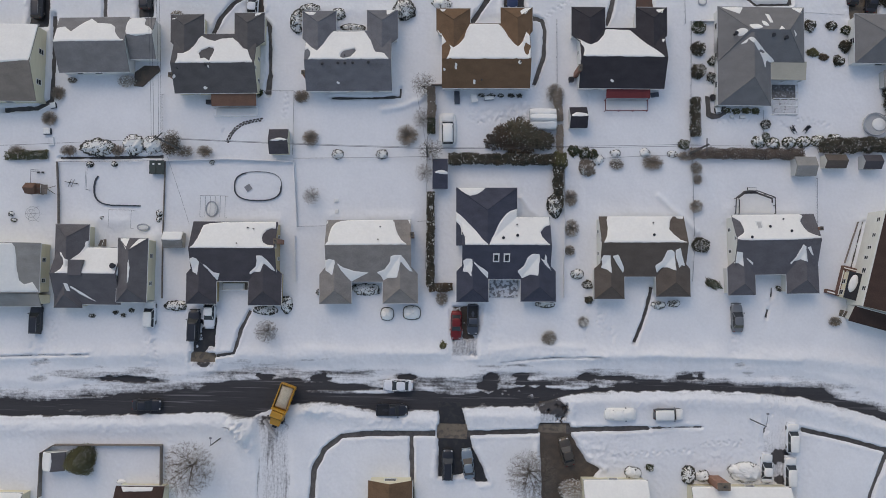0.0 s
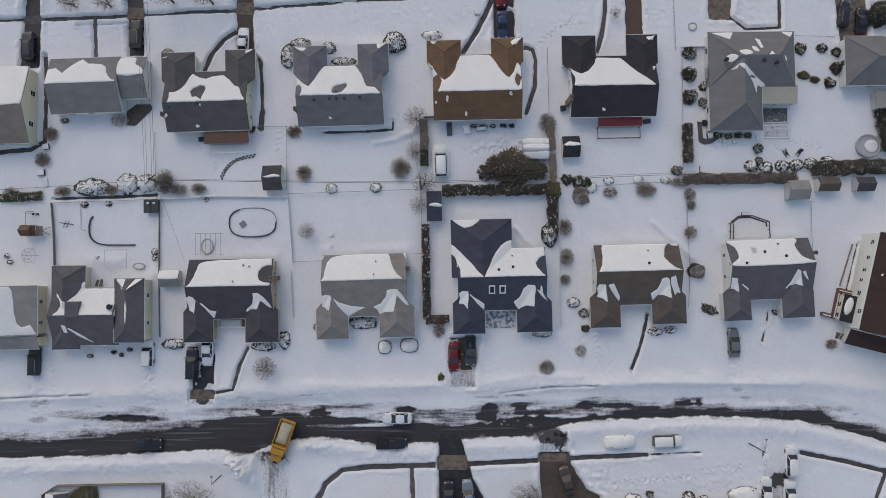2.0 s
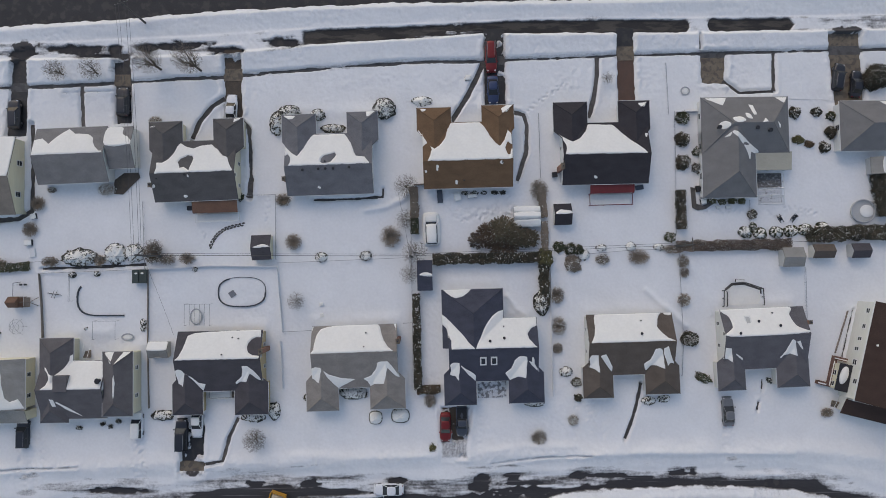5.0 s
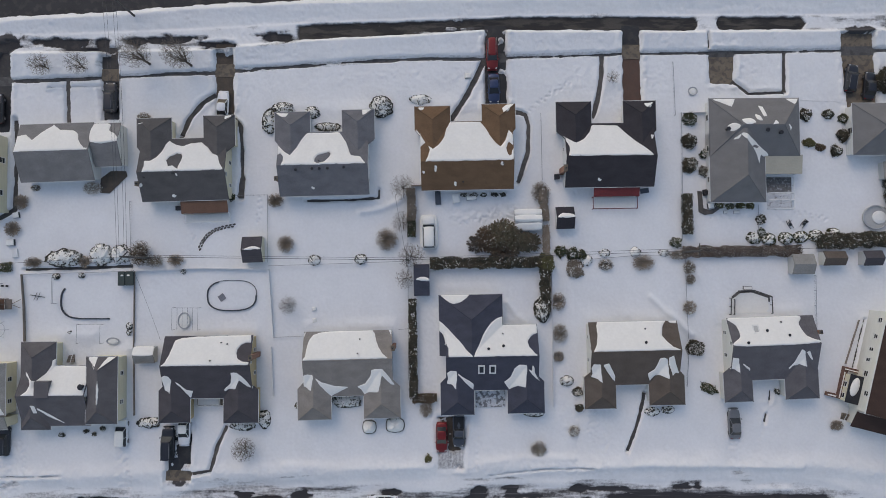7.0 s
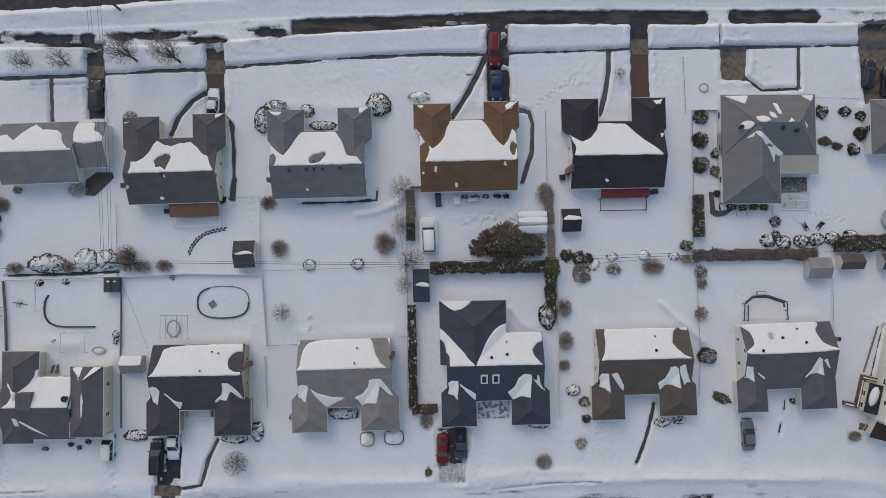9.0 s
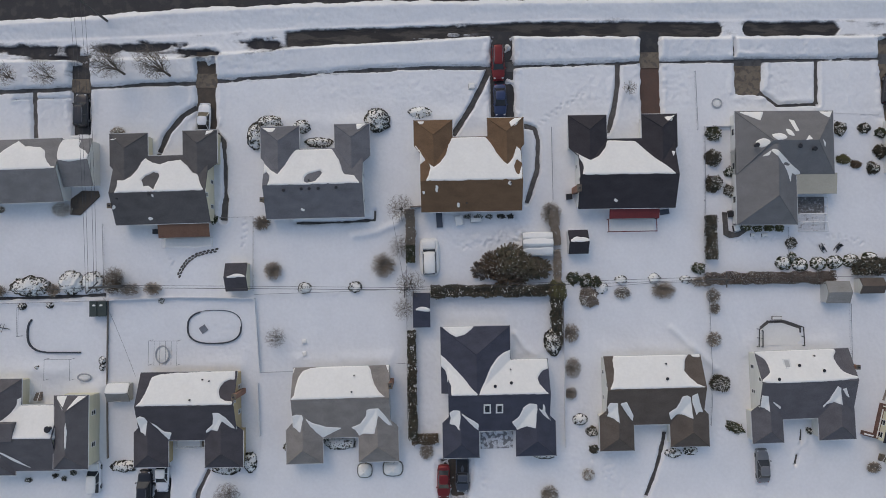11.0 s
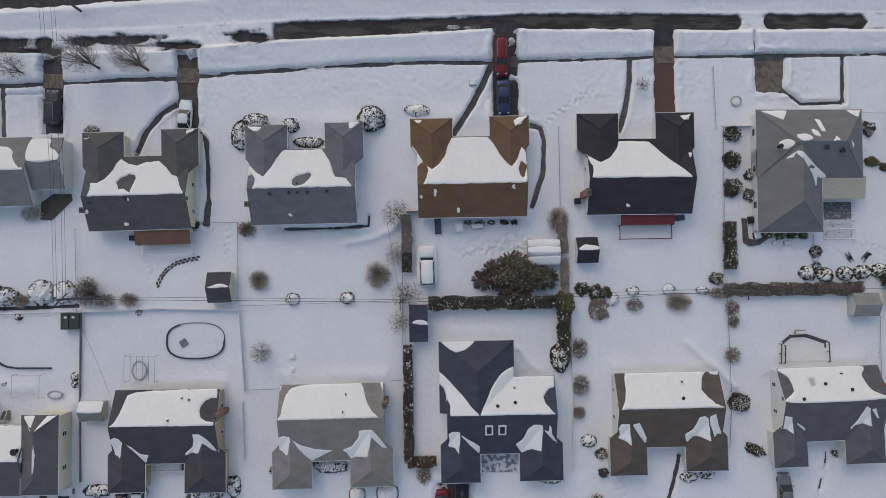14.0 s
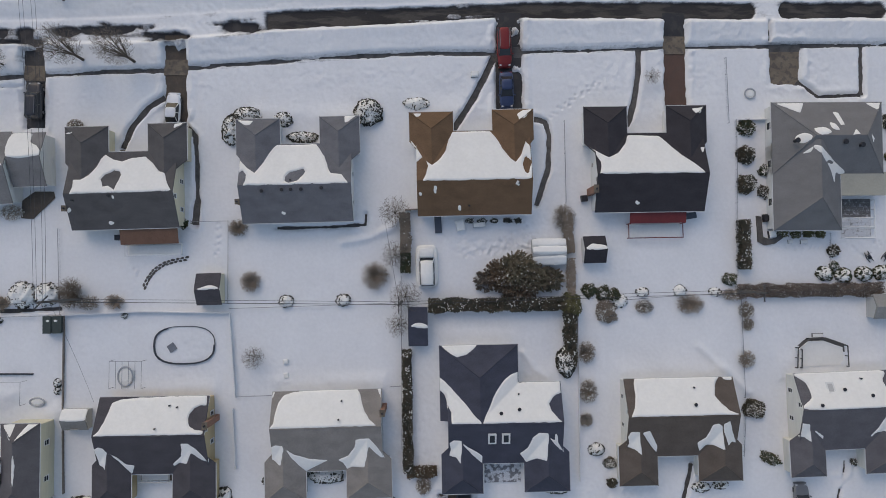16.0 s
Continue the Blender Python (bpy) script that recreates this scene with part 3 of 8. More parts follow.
    for spots, wide in ((LOW_PATCHES, 1.5), (HIGH_PATCHES, 1.1), (GREY_PATCHES, 0)):
        for px, py, rx, ry in spots:
            q = 1 - np.hypot((x - px) / rx, (y - py) / ry)
            edge = q + wide * streak + 0.9 * blotch + 0.8 * lump
            if wide:
                extra = np.maximum(extra, ramp(edge, 0.0, 0.4) * ramp(q, -0.5, -0.15))
            film = np.maximum(film, (0.85 if wide else 0.62) * ramp(q + 3.0 * streak + 0.8 * blotch, -0.9, 0.55))
    rough = np.interp(x, [-22, -16, 40, 60, 84], [1.6, 0.5, 0.4, 0.5, 0.9])
    inner = np.minimum(y - us, un - y)
    shut = np.maximum(np.exp(-((x - 46.2) / 1.5) ** 4), ramp(x, 61.5, 64)) + 0.7 * np.exp(-((x + 30.2) / 1.3) ** 2)
    open_up = ramp(inner / 0.5 + rough * streak + 0.7 * blotch + 0.6 * lump - 6 * shut, -0.4, 0.4) * ramp(inner, -1.0, -0.2) * ramp(x, -21.5, -20.3)
    open_up *= 1 - 0.9 * ramp(blotch + streak, 0.14, 0.24) * np.exp(-((x - 1) / 6) ** 2)
    open_far = ramp((y - far_lane(x)) / 0.5 + 0.8 * lump + blotch, -0.4, 0.4)
    side_d = far_from(x, y, [(-27.2, -25.0), (-26.4, -31), (-26.0, -47)])
    h = h * ramp(side_d, 2.0, 3.4) + (1 - ramp(side_d, 2.0, 3.4)) * (0.06 + 0.10 * fbm(x * 2.0, y * 0.15, 0.8, 4))
    side = 0.55 * ramp(0.62 - 0.2 * side_d + 3.0 * fbm(x * 2.4, y * 0.16, 0.9, 4), 0.3, 1.1)
    side = side * (y < -24.5)
    near = np.maximum(np.exp(-np.maximum(0, np.maximum((s - y) / 0.8, (y - n) / 1.9))), np.exp(-np.maximum(0, np.maximum(us - y, y - un)) / 0.5))
    dirt += near * (0.16 + 0.5 * ramp(streak + 0.6 * blotch, -0.1, 0.3)) + 0.4 * (1 - ramp(side_d, 1.5, 3.5)) * (y < -24.0)
    # sidewalks, walks, dark strips and drives that were dug out, with piles beside them
    d = np.abs(y - uw)
    patchy = np.interp(x, [-70, -34, -30, -5, 4, 80], [0.5, 0.7, 1.8, 1.2, 0.6, 0.5])
    dug = ramp(0.34 - d + 0.3 * lump + patchy * 0.8 * streak, -0.08, 0.16)
    dirt += 0.4 * ramp(0.75 - d, 0.0, 0.4)
    for line, width in WALKS_AND_STRIPS:
        lo, hi = np.min(line, 0) - 2.5, np.max(line, 0) + 2.5
        i0, i1, j0, j1 = np.searchsorted(ys, lo[1]), np.searchsorted(ys, hi[1]), np.searchsorted(xs, lo[0]), np.searchsorted(xs, hi[0])
        c = (slice(i0, i1), slice(j0, j1))
        d = far_from(x[c], y[c], line)
        dug[c] = np.maximum(dug[c], ramp(width / 2 - d + 0.32 * lump[c], -0.12, 0.12))
        h[c] += 0.12 * np.exp(-((d - width / 2 - 0.45) / 0.3) ** 2) * (0.6 + 2.2 * lump[c])
    for corners, _, _ in UPPER_DRIVES + LOWER_DRIVES:
        lo, hi = np.min(corners, 0) - 3, np.max(corners, 0) + 3
        i0, i1, j0, j1 = np.searchsorted(ys, lo[1]), np.searchsorted(ys, hi[1]), np.searchsorted(xs, lo[0]), np.searchsorted(xs, hi[0])
        c = (slice(i0, i1), slice(j0, j1))
        d = inside(x[c], y[c], corners)
        slush = 0.0
        if corners[0][0] == 54.2:
            slush = 1.7 * blotch[c] - 0.55
        elif corners[0][0] == 2.3:
            slush = np.where(y[c] < -10.5, 0.8 * lump[c] + 1.3 * blotch[c] - 0.12 * (-10.5 - y[c]), 1.1 * blotch[c] + 0.9 * lump[c] + 0.1)
            dirt[c] += 0.12 * ramp(d + 0.9 * blotch[c], -0.9, 0.6)
        elif corners[0][0] == -40.6:
            slush = 1.1 * blotch[c] + 0.9 * lump[c] - 0.06
        elif corners[0][0] == 9.7:
            slush = np.where(y[c] > 49, 1.0 * blotch[c] + 1.1 * lump[c] + 0.06, 0.2)
        elif corners[0][0] == 16.9:
            slush = np.where((y[c] < -20) & (y[c] > -24), 2.4 * lump[c] - 0.55, 0.2)
        elif corners[0][0] in (-52.9, -34.2, -67.2):
            slush = np.where((y[c] > 53) | ((y[c] < -20) & (y[c] > -24)), 2.4 * lump[c] - 0.1, 0.2)
        dug[c] = np.maximum(dug[c], ramp(d + 0.5 * lump[c], -0.12, 0.12) * ramp(slush, -0.35, 0.05))
        h[c] += 0.22 * np.exp(-((d + 0.65) / 0.4) ** 2) * (0.6 + 2.4 * lump[c])
        dirt[c] += (0.2 + 0.3 * np.exp(-((y[c] + 30) / 4) ** 2) if corners[0][0] == 54.2 else 0.42) * ramp(d, -0.4, 0.3)
        cross[c] = np.maximum(cross[c], ramp(d, -1.5, 0.5))
    for cx, cy, r in ((-68, 54.5, 3), (19, -21.5, 2.6), (-38.8, -15.6, 2.2), (56.5, -28.6, 1.7), (56.4, -32.5, 1.8), (70.5, 57, 3), (-26.5, -24.5, 2.4)):
        near_c = np.exp(-(((x - cx) / r) ** 2 + ((y - cy) / (0.7 * r)) ** 2))
        dirt += (0.5 if cx in (19, -26.5) else 0.8) * ramp(near_c, 0.05, 0.5) * ramp(near_c + 1.6 * blotch + 1.6 * lump, 0.45, 0.75)
    for x0, x1, y0, y1 in APRONS:
        slab = np.minimum(np.minimum(x - x0, x1 - x), np.minimum(y - y0, y1 - y))
        dug = np.maximum(dug, ramp(slab + 0.25 * lump, -0.15, 0.15))
    cross = np.maximum(cross, (1 - ramp(side_d, 3.0, 5.0)) * (y < -25.5))
    soft_edge = np.maximum.reduce([open_low, extra, open_up, open_far, side])
    dirt = np.maximum(np.maximum(dirt, 0.86 * film), 1.15 * soft_edge)
    clear = np.maximum(ramp(soft_edge, 0.55, 1.0), dug)
    h = h * (1 - np.maximum(0.75 * soft_edge, clear)) - 0.09 * clear
    dirt = np.clip(dirt, 0, 1.2)
    k, m = len(xs), len(ys)
    verts = np.stack([x, y, h], -1).reshape(-1, 3)
    i = (np.arange(m - 1)[:, None] * k + np.arange(k - 1)[None]).ravel()
    faces = np.stack([i, i + 1, i + k + 1, i + k], -1)
    # the same sheet goes on, plain, to the horizon
    far = [-3000, -82, 84, 3000]
    fy = [-3000, -47, 72, 3000]
    ring = np.array([(a, b, 0.4) for b in fy for a in far])
    o = len(verts)
    rf = [(o + r * 4 + c, o + r * 4 + c + 1, o + r * 4 + c + 5, o + r * 4 + c + 4) for r in range(3) for c in range(3) if not (r == 1 and c == 1)]
    me = quick("ground", np.vstack([verts, ring]), np.vstack([faces, rf]), SNOW, True)
    at = me.attributes.new("dirt", "FLOAT", "POINT")
    at.data.foreach_set("value", np.r_[dirt.ravel(), np.zeros(16)].astype(np.float32))
    at = me.attributes.new("crumb", "FLOAT", "POINT")
    at.data.foreach_set("value", np.r_[crumb.ravel(), np.zeros(16)].astype(np.float32))
    at = me.attributes.new("crosswise", "FLOAT", "POINT")
    at.data.foreach_set("value", np.r_[cross.ravel(), np.zeros(16)].astype(np.float32))
    tagged(new("ground", me), "snow-covered ground with shovelled edges, banks and drifts", "snow", kind="structure")


ground_sheet()


def paved(name, pts, mat, label, z=0.0, category="road"):
    ob = new(name, Mesh().slab([(x, y, z) for x, y in pts], 0.2).data(name, mat))
    return tagged(ob, label, category, kind="structure")


def band(name, low, high, xs, mat, label, z=0.0, category="road"):
    m = Mesh()
    v = [(x, float(low(x)), z) for x in xs] + [(x, float(high(x)), z) for x in xs]
    n = len(xs)
    m.add(v, [(i, i + 1, n + i + 1, n + i) for i in range(n - 1)])
    return tagged(new(name, m.data(name, mat)), label, category, kind="structure")


XS = [-82 + 4 * i for i in range(42)]
band("road_lower", lambda x: low_south(x) - 2.6, lambda x: low_north(x) + 2.6, XS, SLUSH_ROAD, "dark asphalt road streaked with ploughed slush")
band("road_upper", lambda x: up_south(x) - 0.6, lambda x: float(up_north(x)) + 1.0, [x for x in XS if x > -23], WORN_ROAD, "dark asphalt road between ploughed snow banks")
band("road_upper_west", lambda x: up_south(x) - 0.6, lambda x: float(up_north(x)) + 1.0, [x for x in XS if x < -21], ASPHALT, "dark wet asphalt road broken by slush")
band("road_far_lane", lambda x: float(up_north(x)) + 1.0, lambda x: 75, XS, ASPHALT, "dark bare lane of the upper road")
paved("side_road", [(-29, -25.3), (-23.6, -25.3), (-22.6, -47), (-29.4, -47)], ASPHALT, "side road under packed snow with wheel tracks", -0.01)
band("pavement_upper", lambda x: walk_up(x) - 0.75, lambda x: walk_up(x) + 0.75, XS, SIDEWALK, "narrow concrete sidewalk dug out of the snow", 0.03, "sidewalk")
for corners, mat, label in UPPER_DRIVES + LOWER_DRIVES:
    paved("driveway", corners, mat, label, 0.015, "driveway")
for count, (line, width) in enumerate(WALKS_AND_STRIPS):
    z = 0.028 + 0.002 * count
    m = Mesh()
    left, right = [], []
    for i, p in enumerate(line):
        a, b = Vector(line[max(i - 1, 0)]), Vector(line[min(i + 1, len(line) - 1)])
        d = (b - a).normalized() * (width * 0.5 + 0.3)
        left.append((p[0] - d.y, p[1] + d.x, z)), right.append((p[0] + d.y, p[1] - d.x, z))
    m.add(left + right, [(i, i + 1, len(line) + i + 1, len(line) + i) for i in range(len(line) - 1)])
    tagged(new("garden_path", m.data("garden_path", STONE)), "narrow dark strip of grey stone, mostly a path, dug through deep snow", "path", kind="structure")
# aprons where the sidewalk crosses the drives
for x0, x1, y0, y1 in APRONS:
    paved("driveway_apron", [(x0, y0), (x1, y0), (x1, y1), (x0, y1)], CONCRETE, "tan concrete slab where the sidewalk crosses a driveway", 0.085, "pavement")


# ---- houses ----
def roof_planes(b):
    """Corner loops of a block's roof. The ridge runs along its axis; hip0 and hip1 slope the ends back, cut ends the eaves short of the ridge."""
    x0, x1, y0, y1 = b["rect"]
    ze, zr, h0, h1 = b["ze"], b["zr"], b.get("hip0", 0), b.get("hip1", 0)
    if b["axis"] == "x":
        yr = b.get("ridge", (y0 + y1) / 2)
        ra, rb = (x0 + h0, yr, zr), (x1 - h1, yr, zr)
        loops = [[(x0, y0, ze), (x1, y0, ze), rb, ra], [(x1, y1, ze), (x0, y1, ze), ra, rb]]
        if h0: loops.append([(x0, y1, ze), (x0, y0, ze), ra])
        if h1: loops.append([(x1, y0, ze), (x1, y1, ze), rb])
    else:
        xr, e1 = b.get("ridge", (x0 + x1) / 2), b.get("cut", y1)
        ra, rb = (xr, y0 + h0, zr), (xr, y1 - h1, zr)
        loops = [[(x1, y0, ze), (x1, e1, ze), rb, ra], [(x0, e1, ze), (x0, y0, ze), ra, rb]]
        if h0: loops.append([(x0, y0, ze), (x1, y0, ze), ra])
        if h1: loops.append([(x1, y1, ze), (x0, y1, ze), rb])
    return loops


def plane_height(loop, x, y):
    """Height of a roof plane over grid points, and -9 outside its outline."""
    p, q, r = (np.array(v) for v in (loop[0], loop[1], loop[-1]))
    n = np.cross(q - p, r - p)
    z = p[2] - (n[0] * (x - p[0]) + n[1] * (y - p[1])) / n[2]
    return np.where(inside(x, y, [v[:2] for v in loop]) > -0.03, z, -9.0)


def snow_on(house, blocks, outline, holes, thick, limit, label, sharp=False, cuts=()):
    """A lying sheet of snow: it follows the roof, swells inside its outline and dips under the shingles outside it."""
    pts = list(outline) if sharp else rounded(outline)
    (ax, ay), (bx, by) = np.min(pts, 0), np.max(pts, 0)
    ax, bx, ay, by = max(ax - 0.5, limit[0]), min(bx + 0.5, limit[1]), max(ay - 0.5, limit[2]), min(by + 0.5, limit[3])
    xs, ys = np.linspace(ax, bx, max(3, int((bx - ax) / 0.115))), np.linspace(ay, by, max(3, int((by - ay) / 0.115)))
    x, y = np.meshgrid(xs, ys)
    z = np.full(x.shape, -9.0)
    for b in blocks:
        for loop in roof_planes(b):
            z = np.maximum(z, plane_height(loop, x, y))
    d = inside(x, y, pts)
    for c in cuts:
        d = np.minimum(d, -inside(x, y, c))
    d = d + 0.13 * fbm(x + house.location.x, y + house.location.y, 1.5, 4)
    for hx, hy, rx, ry in holes:
        d = np.minimum(d, (np.hypot((x - hx) / rx, (y - hy) / ry) - 1) * min(rx, ry) + 0.9 * fbm(x + hx, y, 1.2, 4))
    t = thick * np.tanh(d / 0.15) * (1 + 0.5 * fbm(x, y, 0.7, 2)) - 0.01
    on = (z > 0) & (d > -0.3)
    top = z + np.maximum(t, -0.12)
    k = len(xs)
    i = (np.arange(len(ys) - 1)[:, None] * k + np.arange(k - 1)[None]).ravel()
    faces = np.stack([i, i + 1, i + k + 1, i + k], -1)
    faces = faces[on.ravel()[faces].all(1)]
    if not len(faces):
        return
    verts = np.stack([x, y, top], -1).reshape(-1, 3)
    # close the rim downwards where the sheet ends in the air
    edges = {}
    for f in faces:
        for a, b2 in zip(f, np.roll(f, -1)):
            edges[(a, b2)] = 1
    rim = [(a, b2) for a, b2 in edges if (b2, a) not in edges]
    low = verts.copy()
    low[:, 2] -= 0.05
    o = len(verts)
    faces = np.vstack([faces, [(b2, a, a + o, b2 + o) for a, b2 in rim]]) if rim else faces
    verts2 = np.vstack([verts, low - np.array([0, 0, 0.12])])
    used, faces = np.unique(faces, return_inverse=True)
    me = quick("roof_snow", verts2[used], faces.reshape(-1, 4), CLEAN_SNOW, True)
    part("roof_snow", me, CLEAN_SNOW, house, label)


def window(house, x, y, z, w, h, face, sash=True):
    """face: the axis and sign of the wall's outward side."""
    sx = {"+x": 90, "-x": -90, "+y": 180, "-y": 0}[face]
    at = pose(x, y, z, 0, 0, sx)
    f = Mesh().box(-w / 2 - 0.08, w / 2 + 0.08, -0.05, 0.03, h, h + 0.09).box(-w / 2 - 0.08, -w / 2, -0.05, 0.03, 0, h).box(w / 2, w / 2 + 0.08, -0.05, 0.03, 0, h)
    if sash:
        f.box(-w / 2, w / 2, -0.035, 0.03, h / 2 - 0.03, h / 2 + 0.03)
    win = part("window", f, TRIM, house, "", at=at)
    part("pane", Mesh().box(-w / 2, w / 2, -0.015, 0.02, 0, h), GLASS, win, "dark window pane")
    part("sill", Mesh().box(-w / 2 - 0.12, w / 2 + 0.12, -0.11, 0.03, -0.07, 0), TRIM, win)


def roof_vent(house, x, y, z, r=0.11, h=0.4, cap=True):
    m = Mesh().tube([(x, y, z - 0.25), (x, y, z + h)], [r, r], 8)
    if cap:
        m.tube([(x, y, z + h), (x, y, z + h + 0.07)], [r * 1.6, r * 1.3], 8)
    part("roof_vent", m, DARK_METAL, house, "small dark roof vent pipe")


def chimney(house, x, y, w, d, z0, z1, mat=None):
    ch = part("chimney", Mesh().box(x - w / 2, x + w / 2, y - d / 2, y + d / 2, z0, z1), mat or BRICK, house, "red brick chimney on the gable wall")
    part("chimney_cap", Mesh().box(x - w / 2 - 0.07, x + w / 2 + 0.07, y - d / 2 - 0.07, y + d / 2 + 0.07, z1, z1 + 0.12), CONCRETE, ch)
    part("flue", Mesh().tube([(x, y, z1 + 0.1), (x, y, z1 + 0.4)], [0.13, 0.12], 8), DARK_METAL, ch)
    return ch


def cap_row(a, b, r=0.085):
    """A row of overlapping ridge tabs from a to b."""
    a, b = Vector(a), Vector(b)
    n = max(2, round((b - a).length / 0.42))
    pts, radii = [], []
    for k in range(n):
        pts += [a.lerp(b, k / n), a.lerp(b, (k + 0.97) / n)]
        radii += [r * 0.75, r * 1.3]
    return Mesh().tube(pts, radii, 4)


def build_block(house, b, roof_mat, wall_mat, names=("wall", "roof")):
    x0, x1, y0, y1 = b["rect"]
    ze, zr, inset, gable = b["ze"], b["zr"], b.get("inset", 0.3), b.get("gable", 0.15)
    w = Mesh()
    top = ze - 0.08
    if b["axis"] == "x":
        a, c = y0 + inset, y1 - inset
        yr = b.get("ridge", (y0 + y1) / 2)
        h0, h1 = b.get("hip0", 0), b.get("hip1", 0)
        prof = [(a, -0.3), (c, -0.3), (c, top), (a, top)] if h0 or h1 else [(a, -0.3), (c, -0.3), (c, top), (yr, zr - 0.24), (a, top)]
        w.prism(prof, "x", x0 + (inset if h0 else gable), x1 - (inset if h1 else gable))
    else:
        a, c = x0 + inset, x1 - inset
        xr = b.get("ridge", (x0 + x1) / 2)
        h0, h1 = b.get("hip0", 0), b.get("hip1", 0)
        prof = [(a, -0.3), (c, -0.3), (c, top), (a, top)] if h0 or h1 else [(a, -0.3), (c, -0.3), (c, top), (xr, zr - 0.24), (a, top)]
        w.prism(prof, "y", y0 + (inset if h0 else gable), b.get("cut", y1) - (0.1 if "cut" in b else inset if h1 else gable))
    part(names[0], w, wall_mat, house)
    for i, loop in enumerate(roof_planes(b)):
        r = part(names[1], Mesh().slab(loop, 0.16), roof_mat, house)
        if len(loop) == 3:
            for foot in loop[:2]:
                part("hip_cap", cap_row(foot, loop[2]), roof_mat, r)
        # light gutter board along the eave
        (ax, ay, az), (bx, by, bz) = loop[0], loop[1]
        d = Vector((bx - ax, by - ay, 0)).normalized()
        n = Vector((d.y, -d.x, 0)) * 0.07
        if b.get("gutter", True):
            part("gutter", Mesh().prism([(0, 0), (0.0, -0.15), (0.06, -0.13), (0.08, 0)], "x", 0, math.hypot(bx - ax, by - ay)), GUTTER, r,
                 at=Matrix.Translation((ax, ay, az - 0.02)) @ Matrix(((d.x, n.x / 0.07, 0, 0), (d.y, n.y / 0.07, 0, 0), (0, 0, 1, 0), (0, 0, 0, 1))))


def cape(label, x0, x1, back, ridge, front, wings, turn, roof_mat, wall_mat, snow, upper=False, extra=(), zr=4.5, ze=2.6, vents=(), chim=None):
    """A cape house: a gabled main block and hipped wings towards its street. Wings: x from, x to, y of the front."""
    cx = (x0 + x1) / 2
    base = pose(cx, ridge, 0, 0, 0, turn + (180 if upper else 0))
    house = thing("house", base, label, "house", "houses along the street")
    sg = -1 if upper else 1
    inv = base.inverted()
    half, bk, fr = (x1 - x0) / 2, abs(back - ridge), -abs(front - ridge)
    main = dict(rect=(-half, half, fr, bk), axis="x", ze=ze, zr=zr, ridge=0.0, inset=0.35)
    blocks = [main]
    for a, b2, ye in wings:
        p = inv @ Vector(((a + b2) / 2, ye, 0))
        wd = (b2 - a) / 2
        pitch = (zr - ze) / abs(fr)
        wz = ze + min(wd * 0.46, 1.5)
        y_in = -(zr - wz) / pitch + 0.4
        blocks.append(dict(rect=(p.x - wd, p.x + wd, p.y, y_in), axis="y", ze=ze, zr=wz, hip0=wd * 0.85, cut=fr + 1.25, inset=0.3))
    blocks += list(extra)
    for i, b in enumerate(blocks):
        build_block(house, b, roof_mat, wall_mat, ("wall", "roof") if i == 0 else ("wing_wall", "wing_roof"))
    part("ridge_cap", cap_row((-half, -0.1, zr - 0.06), (half, -0.1, zr - 0.06), 0.08), roof_mat, house)
    # a roof with u from its left to its right in the world, and metres from the ridge towards the snowy side
    put = lambda u, d: ((u - 0.5) * (x1 - x0) * sg, d * (-1 if upper else 1))
    lim_y = max([bk] + [b["rect"][3] for b in extra])
    for s in snow:
        outline = [put(*p) for p in s["at"]]
        holes = [(*put(u, d), ru * (x1 - x0), rd) for u, d, ru, rd in s.get("holes", ())]
        lo = min([-half] + [b["rect"][0] for b in blocks[1:]])
        hi = max([half] + [b["rect"][1] for b in blocks[1:]])
        out = s.get("wide", False)
        snow_on(house, blocks, outline, holes, s.get("thick", 0.16), (lo if out else -half, hi if out else half, min(b["rect"][2] for b in blocks) if out or not upper else fr, lim_y if out or upper else (bk if not s.get("wide") else lim_y)), "melting sheet of white snow", s.get("sharp", False), [[put(*p) for p in c] for c in s.get("cuts", ())])
    for u, d, kind in vents:
        x, y = put(u, d)
        z = zr - (zr - ze) * abs(y) / (bk if y > 0 else -fr)
        if kind == "spot":
            snow_on(house, blocks, [(x + (0.15 + 0.22 * abs(math.sin(7 * a + 5 * x))) * math.cos(a), y + (0.15 + 0.26 * abs(math.sin(4 * a + 3 * x))) * math.sin(a)) for a in (0, 1.0, 2.0, 3.1, 4.2, 5.2)], (), 0.08, (-half, half, fr, bk), "small remnant of snow")
        elif "skylight" in kind:
            sk = part("skylight", Mesh().box(-0.52, 0.52, -0.72, 0.72, -0.05, 0.14), TRIM, house, "roof skylight with a pale frame", at=Matrix.Translation((x, y, z)) @ Matrix.Rotation(math.atan2(zr - ze, bk if y > 0 else -fr) * (-1 if y > 0 else 1), 4, "X"))
            # the pale kind has an even grey pane instead of dark glass
            part("pane", Mesh().box(-0.31, 0.31, -0.5, 0.5, 0.13, 0.16), GLASS if kind == "skylight" else W_GREY, sk)
        else:
            roof_vent(house, x, y, z, 0.08 if kind == "pipe" else 0.15, 0.45 if kind == "pipe" else 0.3)
    # windows on the gables, the back, between the wings and at the wing ends
    for s, sgn in (("+x", 1), ("-x", -1)):
        xw = sgn * (half - 0.15)
        for yy, zz, h in ((bk * 0.45, 1.0, 1.2), (fr * 0.3, 1.0, 1.2), (bk * 0.1, 3.2, 0.9)):
            window(house, xw, yy, zz, 0.5, h * 0.7, s)
    for xx in (-half * 0.6, 0, half * 0.55):
        window(house, xx, bk - 0.35, 1.0, 1.0, 1.2, "+y")
    for b in blocks[1:1 + len(wings)]:
        a, c, ye, _ = b["rect"]
